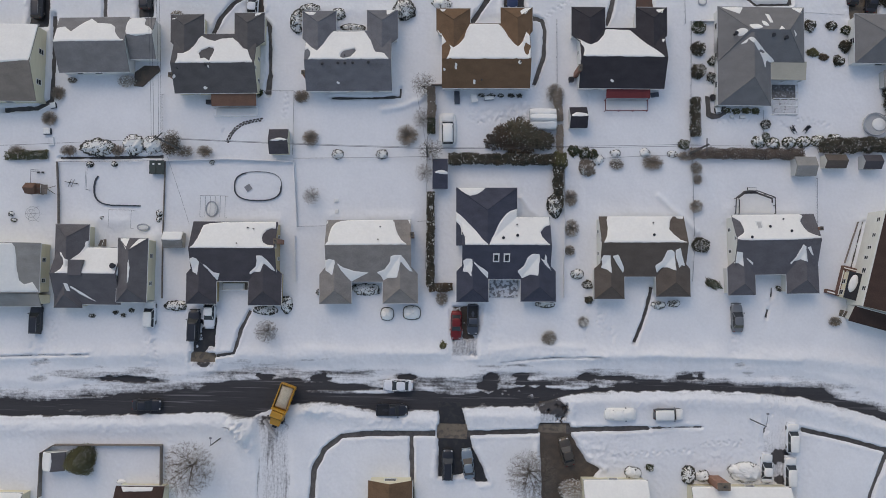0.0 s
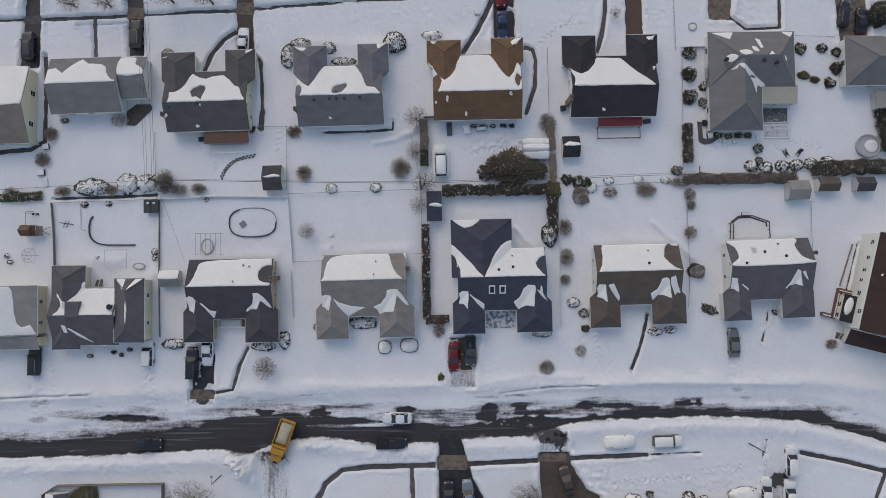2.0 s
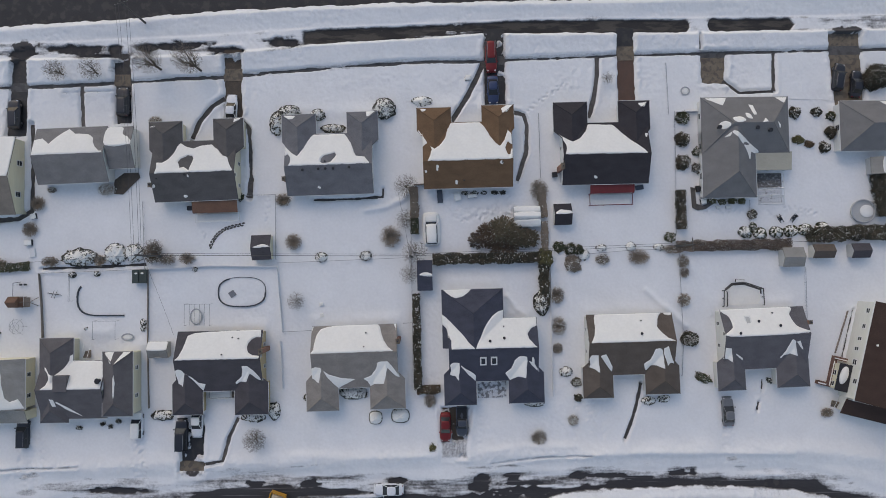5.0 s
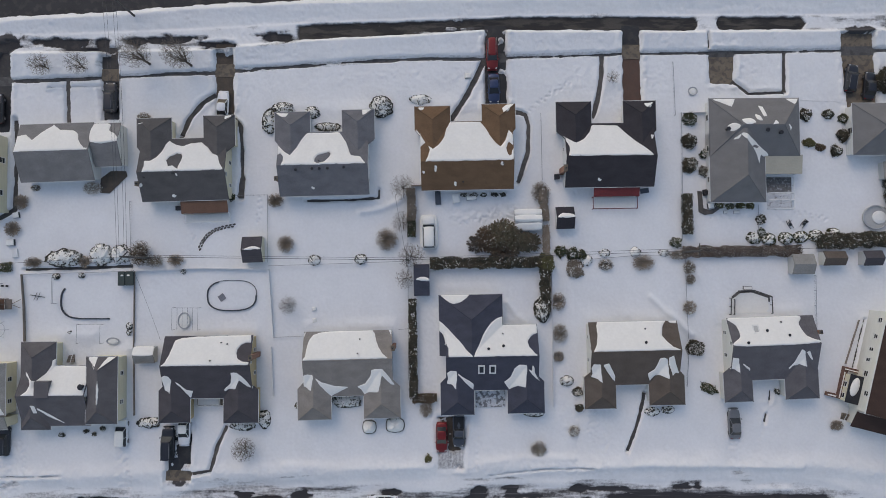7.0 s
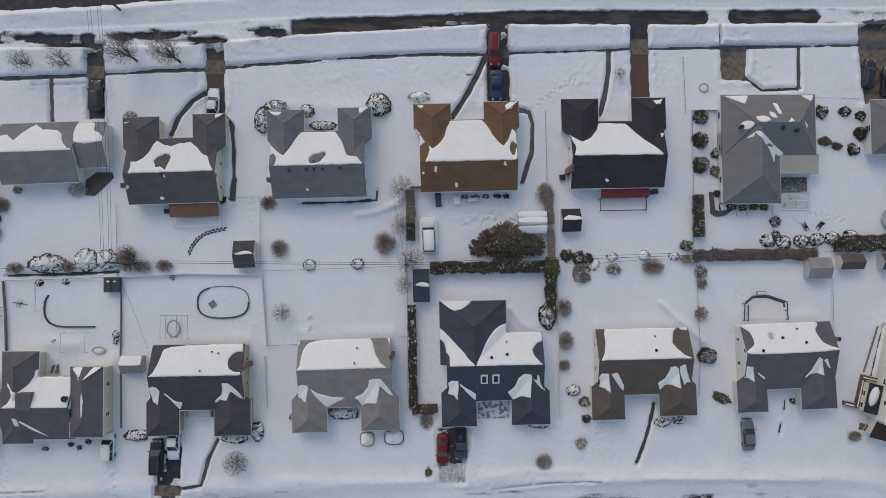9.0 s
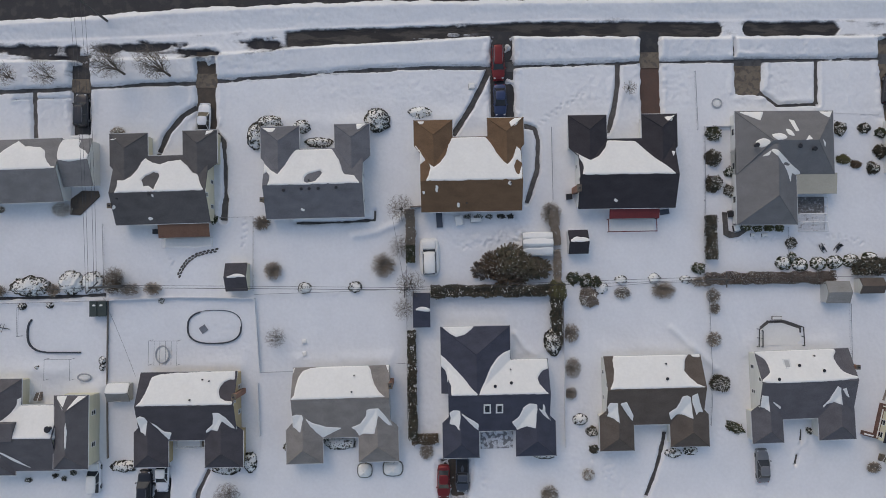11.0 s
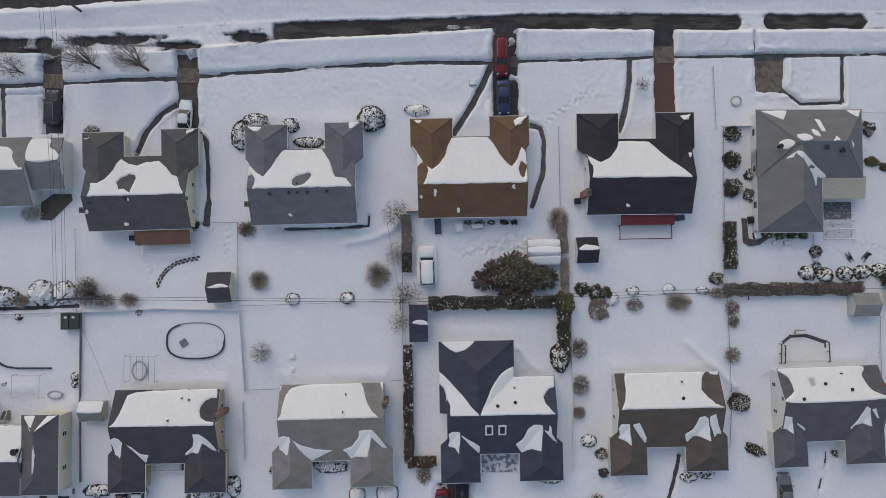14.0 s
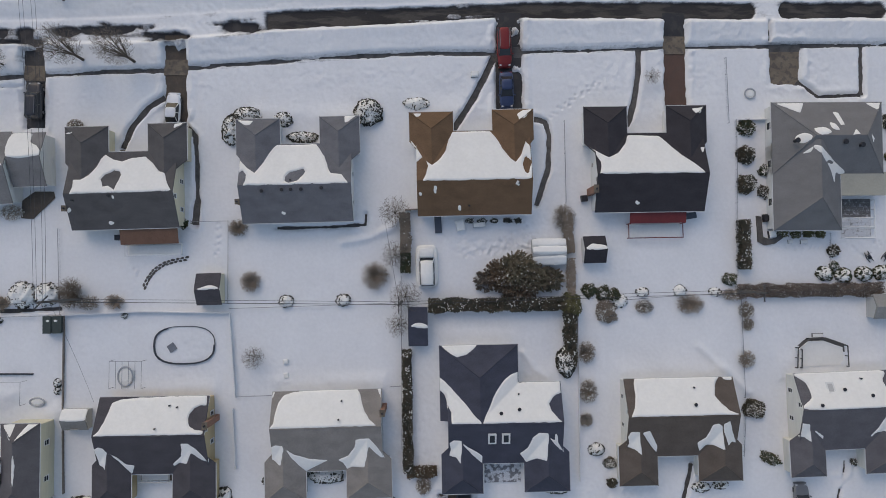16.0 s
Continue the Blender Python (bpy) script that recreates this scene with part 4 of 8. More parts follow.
        window(house, (a + c) / 2, ye + 0.3, 0.9, 1.6, 1.25, "-y")
    door = part("door", Mesh().box(-0.48, 0.48, -0.04, 0.03, 0, 2.05), TRIM, house, "white panelled front door", at=Matrix.Translation((0.9, fr + 0.35, 0.3)))
    part("door_handle", Mesh().tube([(0.36, -0.04, 1.0), (0.36, -0.1, 1.0)], [0.03, 0.035], 6), METAL, door)
    part("doorstep", Mesh().box(-0.9, 0.9, -1.1, 0.0, -0.3, 0.27), CONCRETE, house, at=Matrix.Translation((0.9, fr + 0.35, 0)))
    window(house, -1.3, fr + 0.35, 0.95, 1.4, 1.2, "-y")
    if chim:
        chimney(house, *chim)
    return house


R_DK = shingle("charcoal_shingles", (0.043, 0.040, 0.044))
R_GY = shingle("grey_shingles", (0.134, 0.122, 0.112))
R_BU = shingle("blue_black_shingles", (0.034, 0.036, 0.048))
R_B2 = shingle("dark_brown_shingles", (0.064, 0.052, 0.044))
R_B1 = shingle("slate_shingles", (0.066, 0.063, 0.068))
R_D = shingle("dark_grey_shingles", (0.057, 0.054, 0.054))
R_GR = shingle("blue_grey_shingles", (0.083, 0.083, 0.089))
R_WG = shingle("faded_blue_grey_shingles", (0.112, 0.108, 0.106))
R_BR = shingle("brown_shingles", (0.086, 0.053, 0.032))
R_BL = shingle("black_shingles", (0.025, 0.023, 0.026))
R_HP = shingle("weathered_grey_shingles", (0.098, 0.096, 0.096), 0.10)
R_ML = shingle("brown_grey_shingles", (0.066, 0.062, 0.065))
R_LL = shingle("faded_grey_shingles", (0.15, 0.145, 0.135))
R_RB = shingle("dark_red_brown_shingles", (0.031, 0.020, 0.017))
W_CREAM = material("cream_siding", (0.62, 0.58, 0.44), 0.6, 0.05, 6, 0.4, 0.1, stretch=(1, 1, 8))
W_WHITE = material("white_siding", (0.66, 0.66, 0.64), 0.6, 0.05, 6, 0.4, 0.1, stretch=(1, 1, 8))
W_TAN = material("tan_siding", (0.46, 0.36, 0.21), 0.6, 0.06, 6, 0.4, 0.1, stretch=(1, 1, 8))
W_GREY = material("grey_siding", (0.45, 0.45, 0.44), 0.6, 0.06, 6, 0.4, 0.1, stretch=(1, 1, 8))
W_GREYCREAM = material("pale_cream_siding", (0.64, 0.63, 0.58), 0.6, 0.05, 6, 0.4, 0.1, stretch=(1, 1, 8))



def valley(*pts):
    """A remnant of snow lying in a roof valley."""
    return dict(at=list(pts), thick=0.1, wide=True, sharp=True)


cape("charcoal-roofed cape house with two front wings and tan side walls", -40.4, -26.6, 8.0, 3.6, -1.7, [(-41.2, -36.3, -5.5), (-31.1, -25.7, -5.5)], 0.9, R_DK, W_TAN,
     [dict(at=[(0.005, 0.02), (0.052, 0.6), (0.086, 1.64), (0.108, 2.72), (0.124, 3.75), (0.2, 4.1), (0.362, 4.3), (0.98, 4.5), (0.985, 3.3), (0.93, 3.3), (0.88, 3.0), (0.842, 2.3), (0.835, 1.7), (0.86, 1.0), (0.91, 0.55), (0.985, 0.45), (0.985, 0.02)], sharp=True), valley((-0.006, -1.80), (0.037, -1.47), (0.080, -1.65), (0.107, -2.25), (0.085, -4.50), (0.062, -4.06), (0.018, -3.87), (0.016, -3.18), (0.004, -2.32)),
      valley((0.118, -2.26), (0.180, -2.79), (0.264, -3.85), (0.337, -4.04), (0.297, -5.25), (0.242, -4.28), (0.176, -3.13)),
      valley((0.777, -1.13), (0.845, -1.14), (0.921, -2.10), (1.003, -3.76), (0.949, -3.40), (0.867, -2.43), (0.820, -3.80), (0.740, -3.78), (0.689, -4.29), (0.681, -3.94), (0.760, -2.92), (0.780, -1.98))],
     vents=[(0.56, 0.8, "pipe"), (0.73, 3.2, "pipe"), (0.66, 3.4, "pipe")], chim=(7.15, 1.2, 0.5, 0.75, -0.3, 4.9))
cape("grey-roofed cape house with two front wings", -18.6, -4.8, 8.8, 4.6, -1.3, [(-19.5, -14.3, -5.0), (-9.2, -3.5, -4.7)], 1.6, R_GY, W_GREY,
     [dict(at=[(0.0, 0.02), (0.029, 0.57), (0.045, 2.08), (0.063, 2.97), (0.108, 3.76), (0.181, 4.08), (0.3, 4.25), (0.770, 4.32), (0.804, 3.75), (0.823, 2.57), (0.849, 1.66), (0.895, 0.74), (0.967, 0.02)], sharp=True), dict(at=[(0.955, 4.35), (0.995, 4.35), (0.995, 2.92), (0.977, 3.57)], thick=0.1, sharp=True), dict(at=[(0.0, 4.15), (0.025, 4.17), (0.0, 3.19)], thick=0.1, sharp=True),
      valley((-0.002, -2.43), (0.040, -2.19), (0.107, -2.31), (0.115, -2.82), (0.079, -4.86), (0.036, -4.41), (-0.002, -4.14)),
      valley((0.116, -2.65), (0.202, -3.54), (0.325, -4.10), (0.501, -4.43), (0.394, -5.15), (0.295, -5.90), (0.186, -4.22)),
      valley((0.765, -1.81), (0.812, -1.58), (0.885, -1.61), (0.934, -2.39), (1.029, -4.48), (0.973, -4.12), (0.881, -2.71), (0.837, -5.24), (0.722, -5.35), (0.669, -5.73), (0.637, -4.84), (0.587, -4.38), (0.687, -3.91), (0.749, -2.74))],
     vents=[(0.62, 0.9, "pipe"), (0.64, 3.0, "pipe")], chim=(7.1, 1.6, 0.5, 0.7, -0.3, 4.7))
cape("blue-black-roofed cape house with a large rear wing and two front wings", 3.5, 17.9, 9.8, 5.1, -0.35, [(2.8, 8.0, -4.2), (13.25, 19.0, -3.9)], 1.2, R_BU, W_WHITE,
     [dict(at=[(0.30, 0.02), (0.325, 0.93), (0.368, 2.07), (0.398, 3.14), (0.448, 4.30), (0.503, 5.19), (0.569, 5.81), (0.63, 6.06), (0.636, 4.68), (0.995, 4.8), (0.995, 3.32), (0.95, 3.15), (0.921, 2.81), (0.885, 2.11), (0.900, 1.38), (0.957, 0.38), (0.99, 0.02)], wide=True, sharp=True),
      dict(at=[(0.030, 0.02), (0.295, 0.02), (0.230, 0.97), (0.152, 2.43), (0.048, 4.02), (-0.033, 5.16), (-0.08, 5.73), (-0.08, 4.07), (-0.024, 3.33), (-0.002, 2.23), (0.028, 1.32)], wide=True, sharp=True),
      dict(at=[(-0.055, 9.5), (-0.010, 9.75), (0.281, 9.7), (0.241, 9.03), (0.175, 8.40), (0.090, 8.07), (0.027, 8.56)], thick=0.1, wide=True, sharp=True), dict(at=[(0.577, 9.25), (0.65, 9.87), (0.623, 9.60)], thick=0.08, wide=True, sharp=True), valley((0.007, -2.52), (0.046, -2.11), (0.117, -2.21), (0.116, -2.98), (0.104, -5.09), (0.061, -4.35), (0.005, -4.24), (0.017, -3.38)),
      valley((0.117, -2.38), (0.171, -3.09), (0.298, -4.34), (0.292, -5.39), (0.215, -4.31), (0.128, -2.82)),
      valley((0.624, -4.10), (0.695, -3.26), (0.731, -1.98), (0.785, -1.32), (0.867, -1.43), (0.874, -2.20), (0.851, -4.92), (0.769, -4.74), (0.679, -5.34)),
      valley((0.874, -2.03), (0.924, -2.39), (0.927, -1.37), (0.950, -1.80), (0.952, -2.65), (1.017, -4.14), (0.971, -3.69), (0.897, -2.46))],
     extra=[dict(rect=(-8.15, 1.85, 0, 9.5), axis="y", ze=2.6, zr=4.4, hip1=3.8, inset=0.3)], vents=[(0.38, -2.0, "skylight"), (0.50, -2.0, "skylight"), (0.62, 1.6, "box"), (0.46, 1.2, "box"), (0.62, 3.4, "pipe")])
cape("dark-brown-roofed cape house with two front wings and pale side walls", 25.95, 39.9, 10.4, 6.0, 0.55, [(25.3, 30.2, -3.2), (35.4, 41.0, -2.6)], 1.3, R_B2, W_GREYCREAM,
     [dict(at=[(0.022, 0.02), (0.066, 1.09), (0.085, 2.44), (0.085, 3.80), (0.105, 4.5), (0.878, 4.5), (0.84, 3.9), (0.824, 3.46), (0.804, 2.29), (0.845, 1.37), (0.913, 0.53), (0.985, 0.1), (0.985, 0.02)], sharp=True), dict(at=[(0.89, 4.43), (0.99, 4.5), (0.99, 4.02), (0.912, 4.06)], thick=0.1, sharp=True), valley((0.004, -2.63), (0.029, -1.95), (0.109, -2.06), (0.127, -5.04), (0.069, -4.28), (0.005, -4.00), (0.020, -3.49)),
      valley((0.138, -2.07), (0.199, -1.84), (0.280, -4.01), (0.276, -4.93), (0.223, -4.08), (0.139, -2.33)),
      valley((0.638, -3.70), (0.713, -2.95), (0.762, -1.26), (0.812, -1.11), (0.849, -1.46), (0.874, -4.56), (0.778, -4.01), (0.720, -3.99), (0.667, -4.89)),
      valley((0.858, -1.21), (0.912, -0.81), (0.953, -2.35), (0.994, -3.82), (0.946, -3.63), (0.910, -4.05), (0.867, -2.32))],
     vents=[(0.61, 1.3, "box"), (0.62, 3.3, "pipe")])
cape("slate-roofed cape house with two front wings and pale side walls", 47.8, 61.4, 11.2, 7.0, 1.4, [(47.2, 51.7, -2.1), (56.8, 62.1, -1.6)], 2.3, R_B1, W_GREYCREAM,
     [dict(at=[(0.05, 0.02), (0.10, 1.4), (0.09, 3.0), (0.04, 4.3), (0.80, 4.3), (0.81, 2.9), (0.86, 1.2), (0.97, 0.1)]),
      valley((-0.022, -2.12), (0.005, -1.79), (0.078, -1.92), (0.097, -4.41), (0.041, -3.69), (-0.020, -3.57), (-0.002, -2.98)),
      valley((0.135, -2.80), (0.223, -3.62), (0.222, -4.14), (0.131, -2.97)),
      valley((0.661, -3.79), (0.722, -2.79), (0.757, -1.71), (0.788, -0.80), (0.829, -1.16), (0.861, -3.73), (0.776, -3.25), (0.707, -3.55), (0.677, -4.05)),
      valley((0.843, -1.33), (0.882, -1.10), (0.942, -2.92), (0.899, -2.38))],
     vents=[(0.30, 2.4, "pale skylight"), (0.42, 2.2, "box"), (0.66, 1.4, "box"), (0.17, 0.5, "box"), (0.6, 3.4, "pipe")], chim=(6.95, 1.7, 0.45, 0.5, -0.3, 4.2))
cape("dark-grey-roofed cape house with cream walls and a rear deck", -44.55, -30.95, 29.2, 33.6, 39.1, [(-45.6, -40.1, 42.3), (-35.05, -30.1, 42.8)], 1.8, R_D, W_CREAM,
     [dict(at=[(0.055, 0.02), (0.074, 0.92), (0.062, 1.92), (0.137, 1.88), (0.204, 2.49), (0.261, 3.47), (0.287, 4.56), (0.327, 5.17), (0.406, 4.51), (0.497, 4.19), (0.580, 4.62), (0.704, 4.75), (0.787, 3.79), (0.846, 2.76), (0.905, 2.46), (0.940, 1.17), (0.99, 0.02)], sharp=True,
           cuts=[[(0.317, 1.81), (0.335, 1.5), (0.351, 0.89), (0.40, 1.0), (0.461, 0.40), (0.476, 1.29), (0.503, 2.36), (0.486, 2.82), (0.43, 3.0), (0.411, 2.75), (0.353, 2.42)]]), dict(at=[(0.971, 8.96), (1.05, 9.05), (1.035, 8.67), (0.970, 8.2)], thick=0.1, wide=True, sharp=True), dict(at=[(-0.04, 8.1), (0.02, 8.15), (0.02, 7.9), (-0.04, 7.95)], thick=0.1, wide=True)],
     upper=True, chim=(7.0, 1.7, 0.5, 0.6, -0.3, 3.9), vents=[(0.42, -0.3, "box"), (0.38, -3.6, "spot"), (0.45, -0.5, "spot"), (0.02, -1.9, "spot"), (0.08, -0.8, "pipe")])
cape("blue-grey-roofed cape house with white walls and two wings", -22.9, -8.75, 30.1, 34.7, 40.2, [(-23.8, -18.2, 43.4), (-13.1, -8.0, 43.8)], 1.6, R_GR, W_WHITE,
     [dict(at=[(0.045, 0.02), (0.068, 0.76), (0.065, 1.48), (0.032, 2.04), (0.004, 1.69), (-0.03, 3.35), (-0.05, 4.09), (0.007, 3.33), (0.072, 2.39), (0.141, 1.72), (0.212, 2.97), (0.271, 4.52), (0.319, 5.40), (0.681, 5.38), (0.755, 3.77), (0.795, 2.10), (0.820, 1.45), (0.916, 1.23), (0.965, 0.30), (0.99, 0.02)], sharp=True, wide=True,
           cuts=[[(0.413, 0.53), (0.450, 0.25), (0.532, 0.57), (0.57, 1.2), (0.593, 1.72), (0.574, 2.10), (0.510, 1.85), (0.45, 1.6), (0.42, 1.1)]]), dict(at=[(-0.045, 8.72), (0.117, 8.6), (0.087, 7.98), (0.044, 7.91)], thick=0.1, wide=True, sharp=True), dict(at=[(0.934, 8.97), (1.05, 9.09), (0.975, 8.09), (0.945, 8.01)], thick=0.1, wide=True, sharp=True)],
     upper=True, chim=(7.3, 1.9, 0.45, 0.55, -0.3, 3.9), vents=[(0.21, -0.7, "box"), (0.39, -0.6, "box"), (0.56, -0.6, "box"), (0.74, -0.5, "box"), (0.47, 0.6, "pipe"), (0.38, -3.4, "spot"), (0.47, -0.6, "box")])
cape("brown-roofed cape house with two wings towards the street", -0.5, 14.1, 31.1, 35.35, 42.0, [(-1.6, 4.05, 44.4), (9.1, 14.4, 44.8)], 1.3, R_BR, W_WHITE,
     [dict(at=[(0.05, 0.02), (0.085, 1.13), (0.098, 2.03), (0.081, 2.67), (0.053, 3.13), (0.093, 2.57), (0.133, 2.11), (0.192, 2.72), (0.252, 3.98), (0.284, 5.53), (0.320, 6.55), (0.649, 6.57), (0.700, 5.58), (0.759, 3.99), (0.819, 2.79), (0.858, 2.32), (0.914, 3.30), (0.942, 4.48), (0.956, 5.12), (0.99, 4.56), (1.01, 3.46), (1.01, 1.37), (0.99, 0.02)], sharp=True, wide=True,
           holes=[(0.955, 1.75, 0.036, 0.95)]),
      dict(at=[(-0.050, 5.64), (0.013, 4.24), (0.053, 3.13), (0.006, 2.60), (-0.02, 2.16), (-0.02, 3.33), (-0.06, 4.44)], thick=0.12, wide=True, sharp=True), dict(at=[(0.948, 9.25), (1.03, 9.3), (0.958, 8.12), (0.904, 7.79), (0.888, 8.57)], thick=0.12, wide=True, sharp=True), dict(at=[(-0.028, 9.02), (0.048, 9.0), (0.036, 8.57), (0.001, 8.50)], thick=0.1, wide=True, sharp=True)],
     upper=True, vents=[(0.029, -1.54, "spot"), (0.158, -0.85, "spot"), (0.155, -1.2, "spot"), (0.872, -0.5, "spot"), (0.368, -3.35, "spot"), (0.88, -0.5, "pipe"), (0.45, -3.1, "pipe")])
cape("black-roofed cape house with two wings and a red rear deck", 22.25, 36.4, 31.6, 36.25, 41.8, [(20.9, 26.5, 45.2), (31.6, 36.8, 45.4)], 0.9, R_BL, W_WHITE,
     [dict(at=[(0.015, 0.02), (0.041, 1.00), (0.035, 1.73), (0.003, 2.66), (-0.022, 2.39), (-0.035, 3.78), (0.020, 3.02), (0.116, 2.26), (0.199, 2.80), (0.274, 3.99), (0.313, 5.27), (0.598, 5.13), (0.684, 3.81), (0.773, 2.49), (0.882, 1.36), (0.97, 0.02)], sharp=True, wide=True),
      dict(at=[(0.896, 8.6), (1.012, 8.85), (0.974, 7.91), (0.926, 7.92)], thick=0.1, wide=True, sharp=True), dict(at=[(0.955, 3.57), (1.0, 3.5), (0.965, 2.64)], thick=0.1, wide=True, sharp=True)],
     upper=True, chim=(7.25, 1.8, 0.5, 0.9, -0.3, 4.3), vents=[(0.38, -3.5, "spot")])


# ---- houses of other shapes ----
def plain_house(label, at, turn, blocks, roof_mat, wall_mat, snow=(), windows=(), roofs=None):
    house = thing("house", pose(*at, 0, 0, 0, turn), label, "house", "houses along the street")
    for i, b in enumerate(blocks):
        build_block(house, b, (roofs or {}).get(i, roof_mat), wall_mat, ("wall", "roof") if i == 0 else ("wing_wall", "wing_roof"))
    lim = (min(b["rect"][0] for b in blocks), max(b["rect"][1] for b in blocks), min(b["rect"][2] for b in blocks), max(b["rect"][3] for b in blocks))
    for s in snow:
        snow_on(house, blocks, s["at"], s.get("holes", ()), s.get("thick", 0.14), lim, "melting sheet of white snow", s.get("sharp", s.get("thick", 0.14) < 0.11), s.get("cuts", ()))
    for w in windows:
        window(house, *w)
    return house


h = plain_house("brown-grey house with a snowy back slope and a taller side wing", (-57, 0), 0.6,
    [dict(rect=(-5.3, 5.2, -6.0, 3.3), axis="x", ze=2.6, zr=4.6, ridge=-1.0), dict(rect=(-5.8, -0.3, -1.0, 7.0), axis="y", ze=2.6, zr=4.2, hip1=2.2), dict(rect=(5.0, 9.85, -5.5, 4.8), axis="y", ze=3.7, zr=5.1, hip0=2.2, hip1=2.0, inset=0.25),
     dict(rect=(-5.6, -1.0, -6.6, -1.5), axis="y", ze=2.6, zr=3.9, hip0=2.2, cut=-4.6)], R_ML, W_CREAM,
    [dict(at=[(-4.6, -1.0), (-3.76, -0.33), (-3.5, 0.67), (-3.79, 1.49), (-4.34, 1.86), (-4.6, 2.58), (-4.08, 2.31), (-3.33, 1.39), (-2.6, 1.12), (-1.35, 2.38), (-0.82, 3.38), (-0.7, 4.15), (-0.2, 4.45), (-0.2, 3.25), (5.1, 3.25), (5.1, -1.0)], sharp=True),
     dict(at=[(5.3, 4.75), (6.85, 4.75), (6.9, 2.75)], thick=0.08), dict(at=[(8.35, 4.75), (9.8, 4.75), (7.35, 2.75)], thick=0.08),
     dict(at=[(7.3, 1.4), (7.55, 1.3), (7.65, -0.2), (7.5, -2.5), (7.3, -2.5), (7.3, -0.2)], thick=0.09), dict(at=[(-3.5, -2.5), (-2.7, -2.7), (-2.5, -3.9), (-3.0, -3.8)], thick=0.08), dict(at=[(-2.4, -2.9), (-0.6, -4.1), (1.3, -5.4), (1.2, -5.6), (-1.0, -4.4), (-2.5, -3.2)], thick=0.08)],
    [(9.6, 2.0, 1.6, 0.6, 0.8, "+x"), (9.6, -2.5, 1.6, 0.6, 0.8, "+x"), (2, -5.7, 1, 1.8, 1.2, "-y"), (8, -5.25, 1, 1.6, 1.2, "-y"), (2, 3.0, 1, 1.2, 1.2, "+y")])
part("dormer", Mesh().box(-2.35, -0.2, -1.3, 1.2, 3.0, 4.72), R_ML, h, "low dark flat-roofed dormer")
roof_vent(h, 4.7, 0.3, 4.2, 0.3, 0.5)
steps = thing("back_stairs", pose(-56.2, 4.9, 0), "pale wooden back stairs with hand rails", "stairs")
for k in range(5):
    part("step", Mesh().box(-0.5, 0.5, -0.15, 0.15, 0, 1.0 - 0.18 * k), FENCE_WOOD, steps, at=Matrix.Translation((0, -1.2 + 0.3 * k, 0)))
for sx in (-0.55, 0.55):
    part("rail", Mesh().tube([(sx, -1.4, 1.9), (sx, 0.3, 1.0), (sx, 1.0, 0.9)], [0.04] * 3), WHITE_VINYL, steps)

plain_house("faded grey-roofed house with a cream side wall", (-70.5, -1.2), 0.8,
    [dict(rect=(-6, 6.0, -3.2, 4.9), axis="y", ze=3.5, zr=5.4, ridge=0.0, inset=0.4), dict(rect=(-6, 6.0, -5.4, -3.15), axis="x", ze=2.9, zr=3.8, ridge=-3.3, inset=0.4)], R_LL, W_CREAM,
    [dict(at=[(-5.9, 4.8), (2.2, 4.8), (2.6, 4.2), (2.8, 2.5), (3.0, 0.3), (3.35, -1.2), (4.0, -1.8), (5.1, -1.4), (5.95, -3.0), (-5.9, -3.1)], sharp=True)],
    [(5.6, 2.2, 1.6, 0.6, 0.8, "+x"), (5.6, -1.2, 1.6, 0.6, 0.8, "+x")])
plain_house("cream house with a brown roof and a snow-covered far slope", (-72.5, 33.0), 1.0,
    [dict(rect=(-6, 5.4, -6.0, 6.8), axis="x", ze=2.9, zr=4.9, ridge=0.0)], shingle("worn_brown_shingles", (0.12, 0.105, 0.09)), W_CREAM,
    [dict(at=[(-5.8, 0.05), (4.6, 0.05), (5.3, 0.4), (5.3, 6.7), (-5.8, 6.7)])], [(5.25, -2.6, 1.6, 0.8, 1.1, "+x"), (5.25, 2.6, 1.2, 0.8, 1.1, "+x"), (0, -5.7, 1, 1.2, 1.2, "-y")])
plain_house("blue-grey-roofed house with an attached garage and white walls", (-58, 36.7), 2.2,
    [dict(rect=(-5.8, 5.8, -4.5, 4.7), axis="x", ze=2.6, zr=4.4, ridge=0.0), dict(rect=(5.9, 10.1, -2.4, 4.5), axis="x", ze=2.6, zr=4.0, ridge=1.2)], R_WG, W_WHITE,
    [dict(at=[(-5.75, 0.05), (-5.75, 4.65), (5.6, 4.65), (5.6, 0.05)], sharp=True, cuts=[[(-5.9, 4.8), (-3.9, 5.0), (-0.45, 4.7), (-0.48, 4.41), (-1.44, 3.79), (-2.49, 2.89), (-3.28, 1.99), (-4.45, 2.97), (-5.9, 2.65)], [(-0.3, 4.9), (3.49, 5.0), (5.9, 4.9), (5.9, 0.3), (5.07, 0.37), (4.40, 1.13), (4.00, 1.79), (3.80, 2.73), (2.88, 3.43), (0.72, 3.61), (-0.36, 4.5)]]),
     dict(at=[(5.95, 1.3), (5.95, 4.4), (8.4, 4.4), (8.6, 3.2), (9.6, 2.5), (10.0, 1.3)])],
    [(9.9, 1.0, 1, 0.8, 1.1, "+x"), (0, -4.2, 1, 1.2, 1.2, "-y"), (-3, -4.2, 1, 1.0, 1.2, "-y"), (0, 4.4, 1, 1.6, 1.2, "+y")])
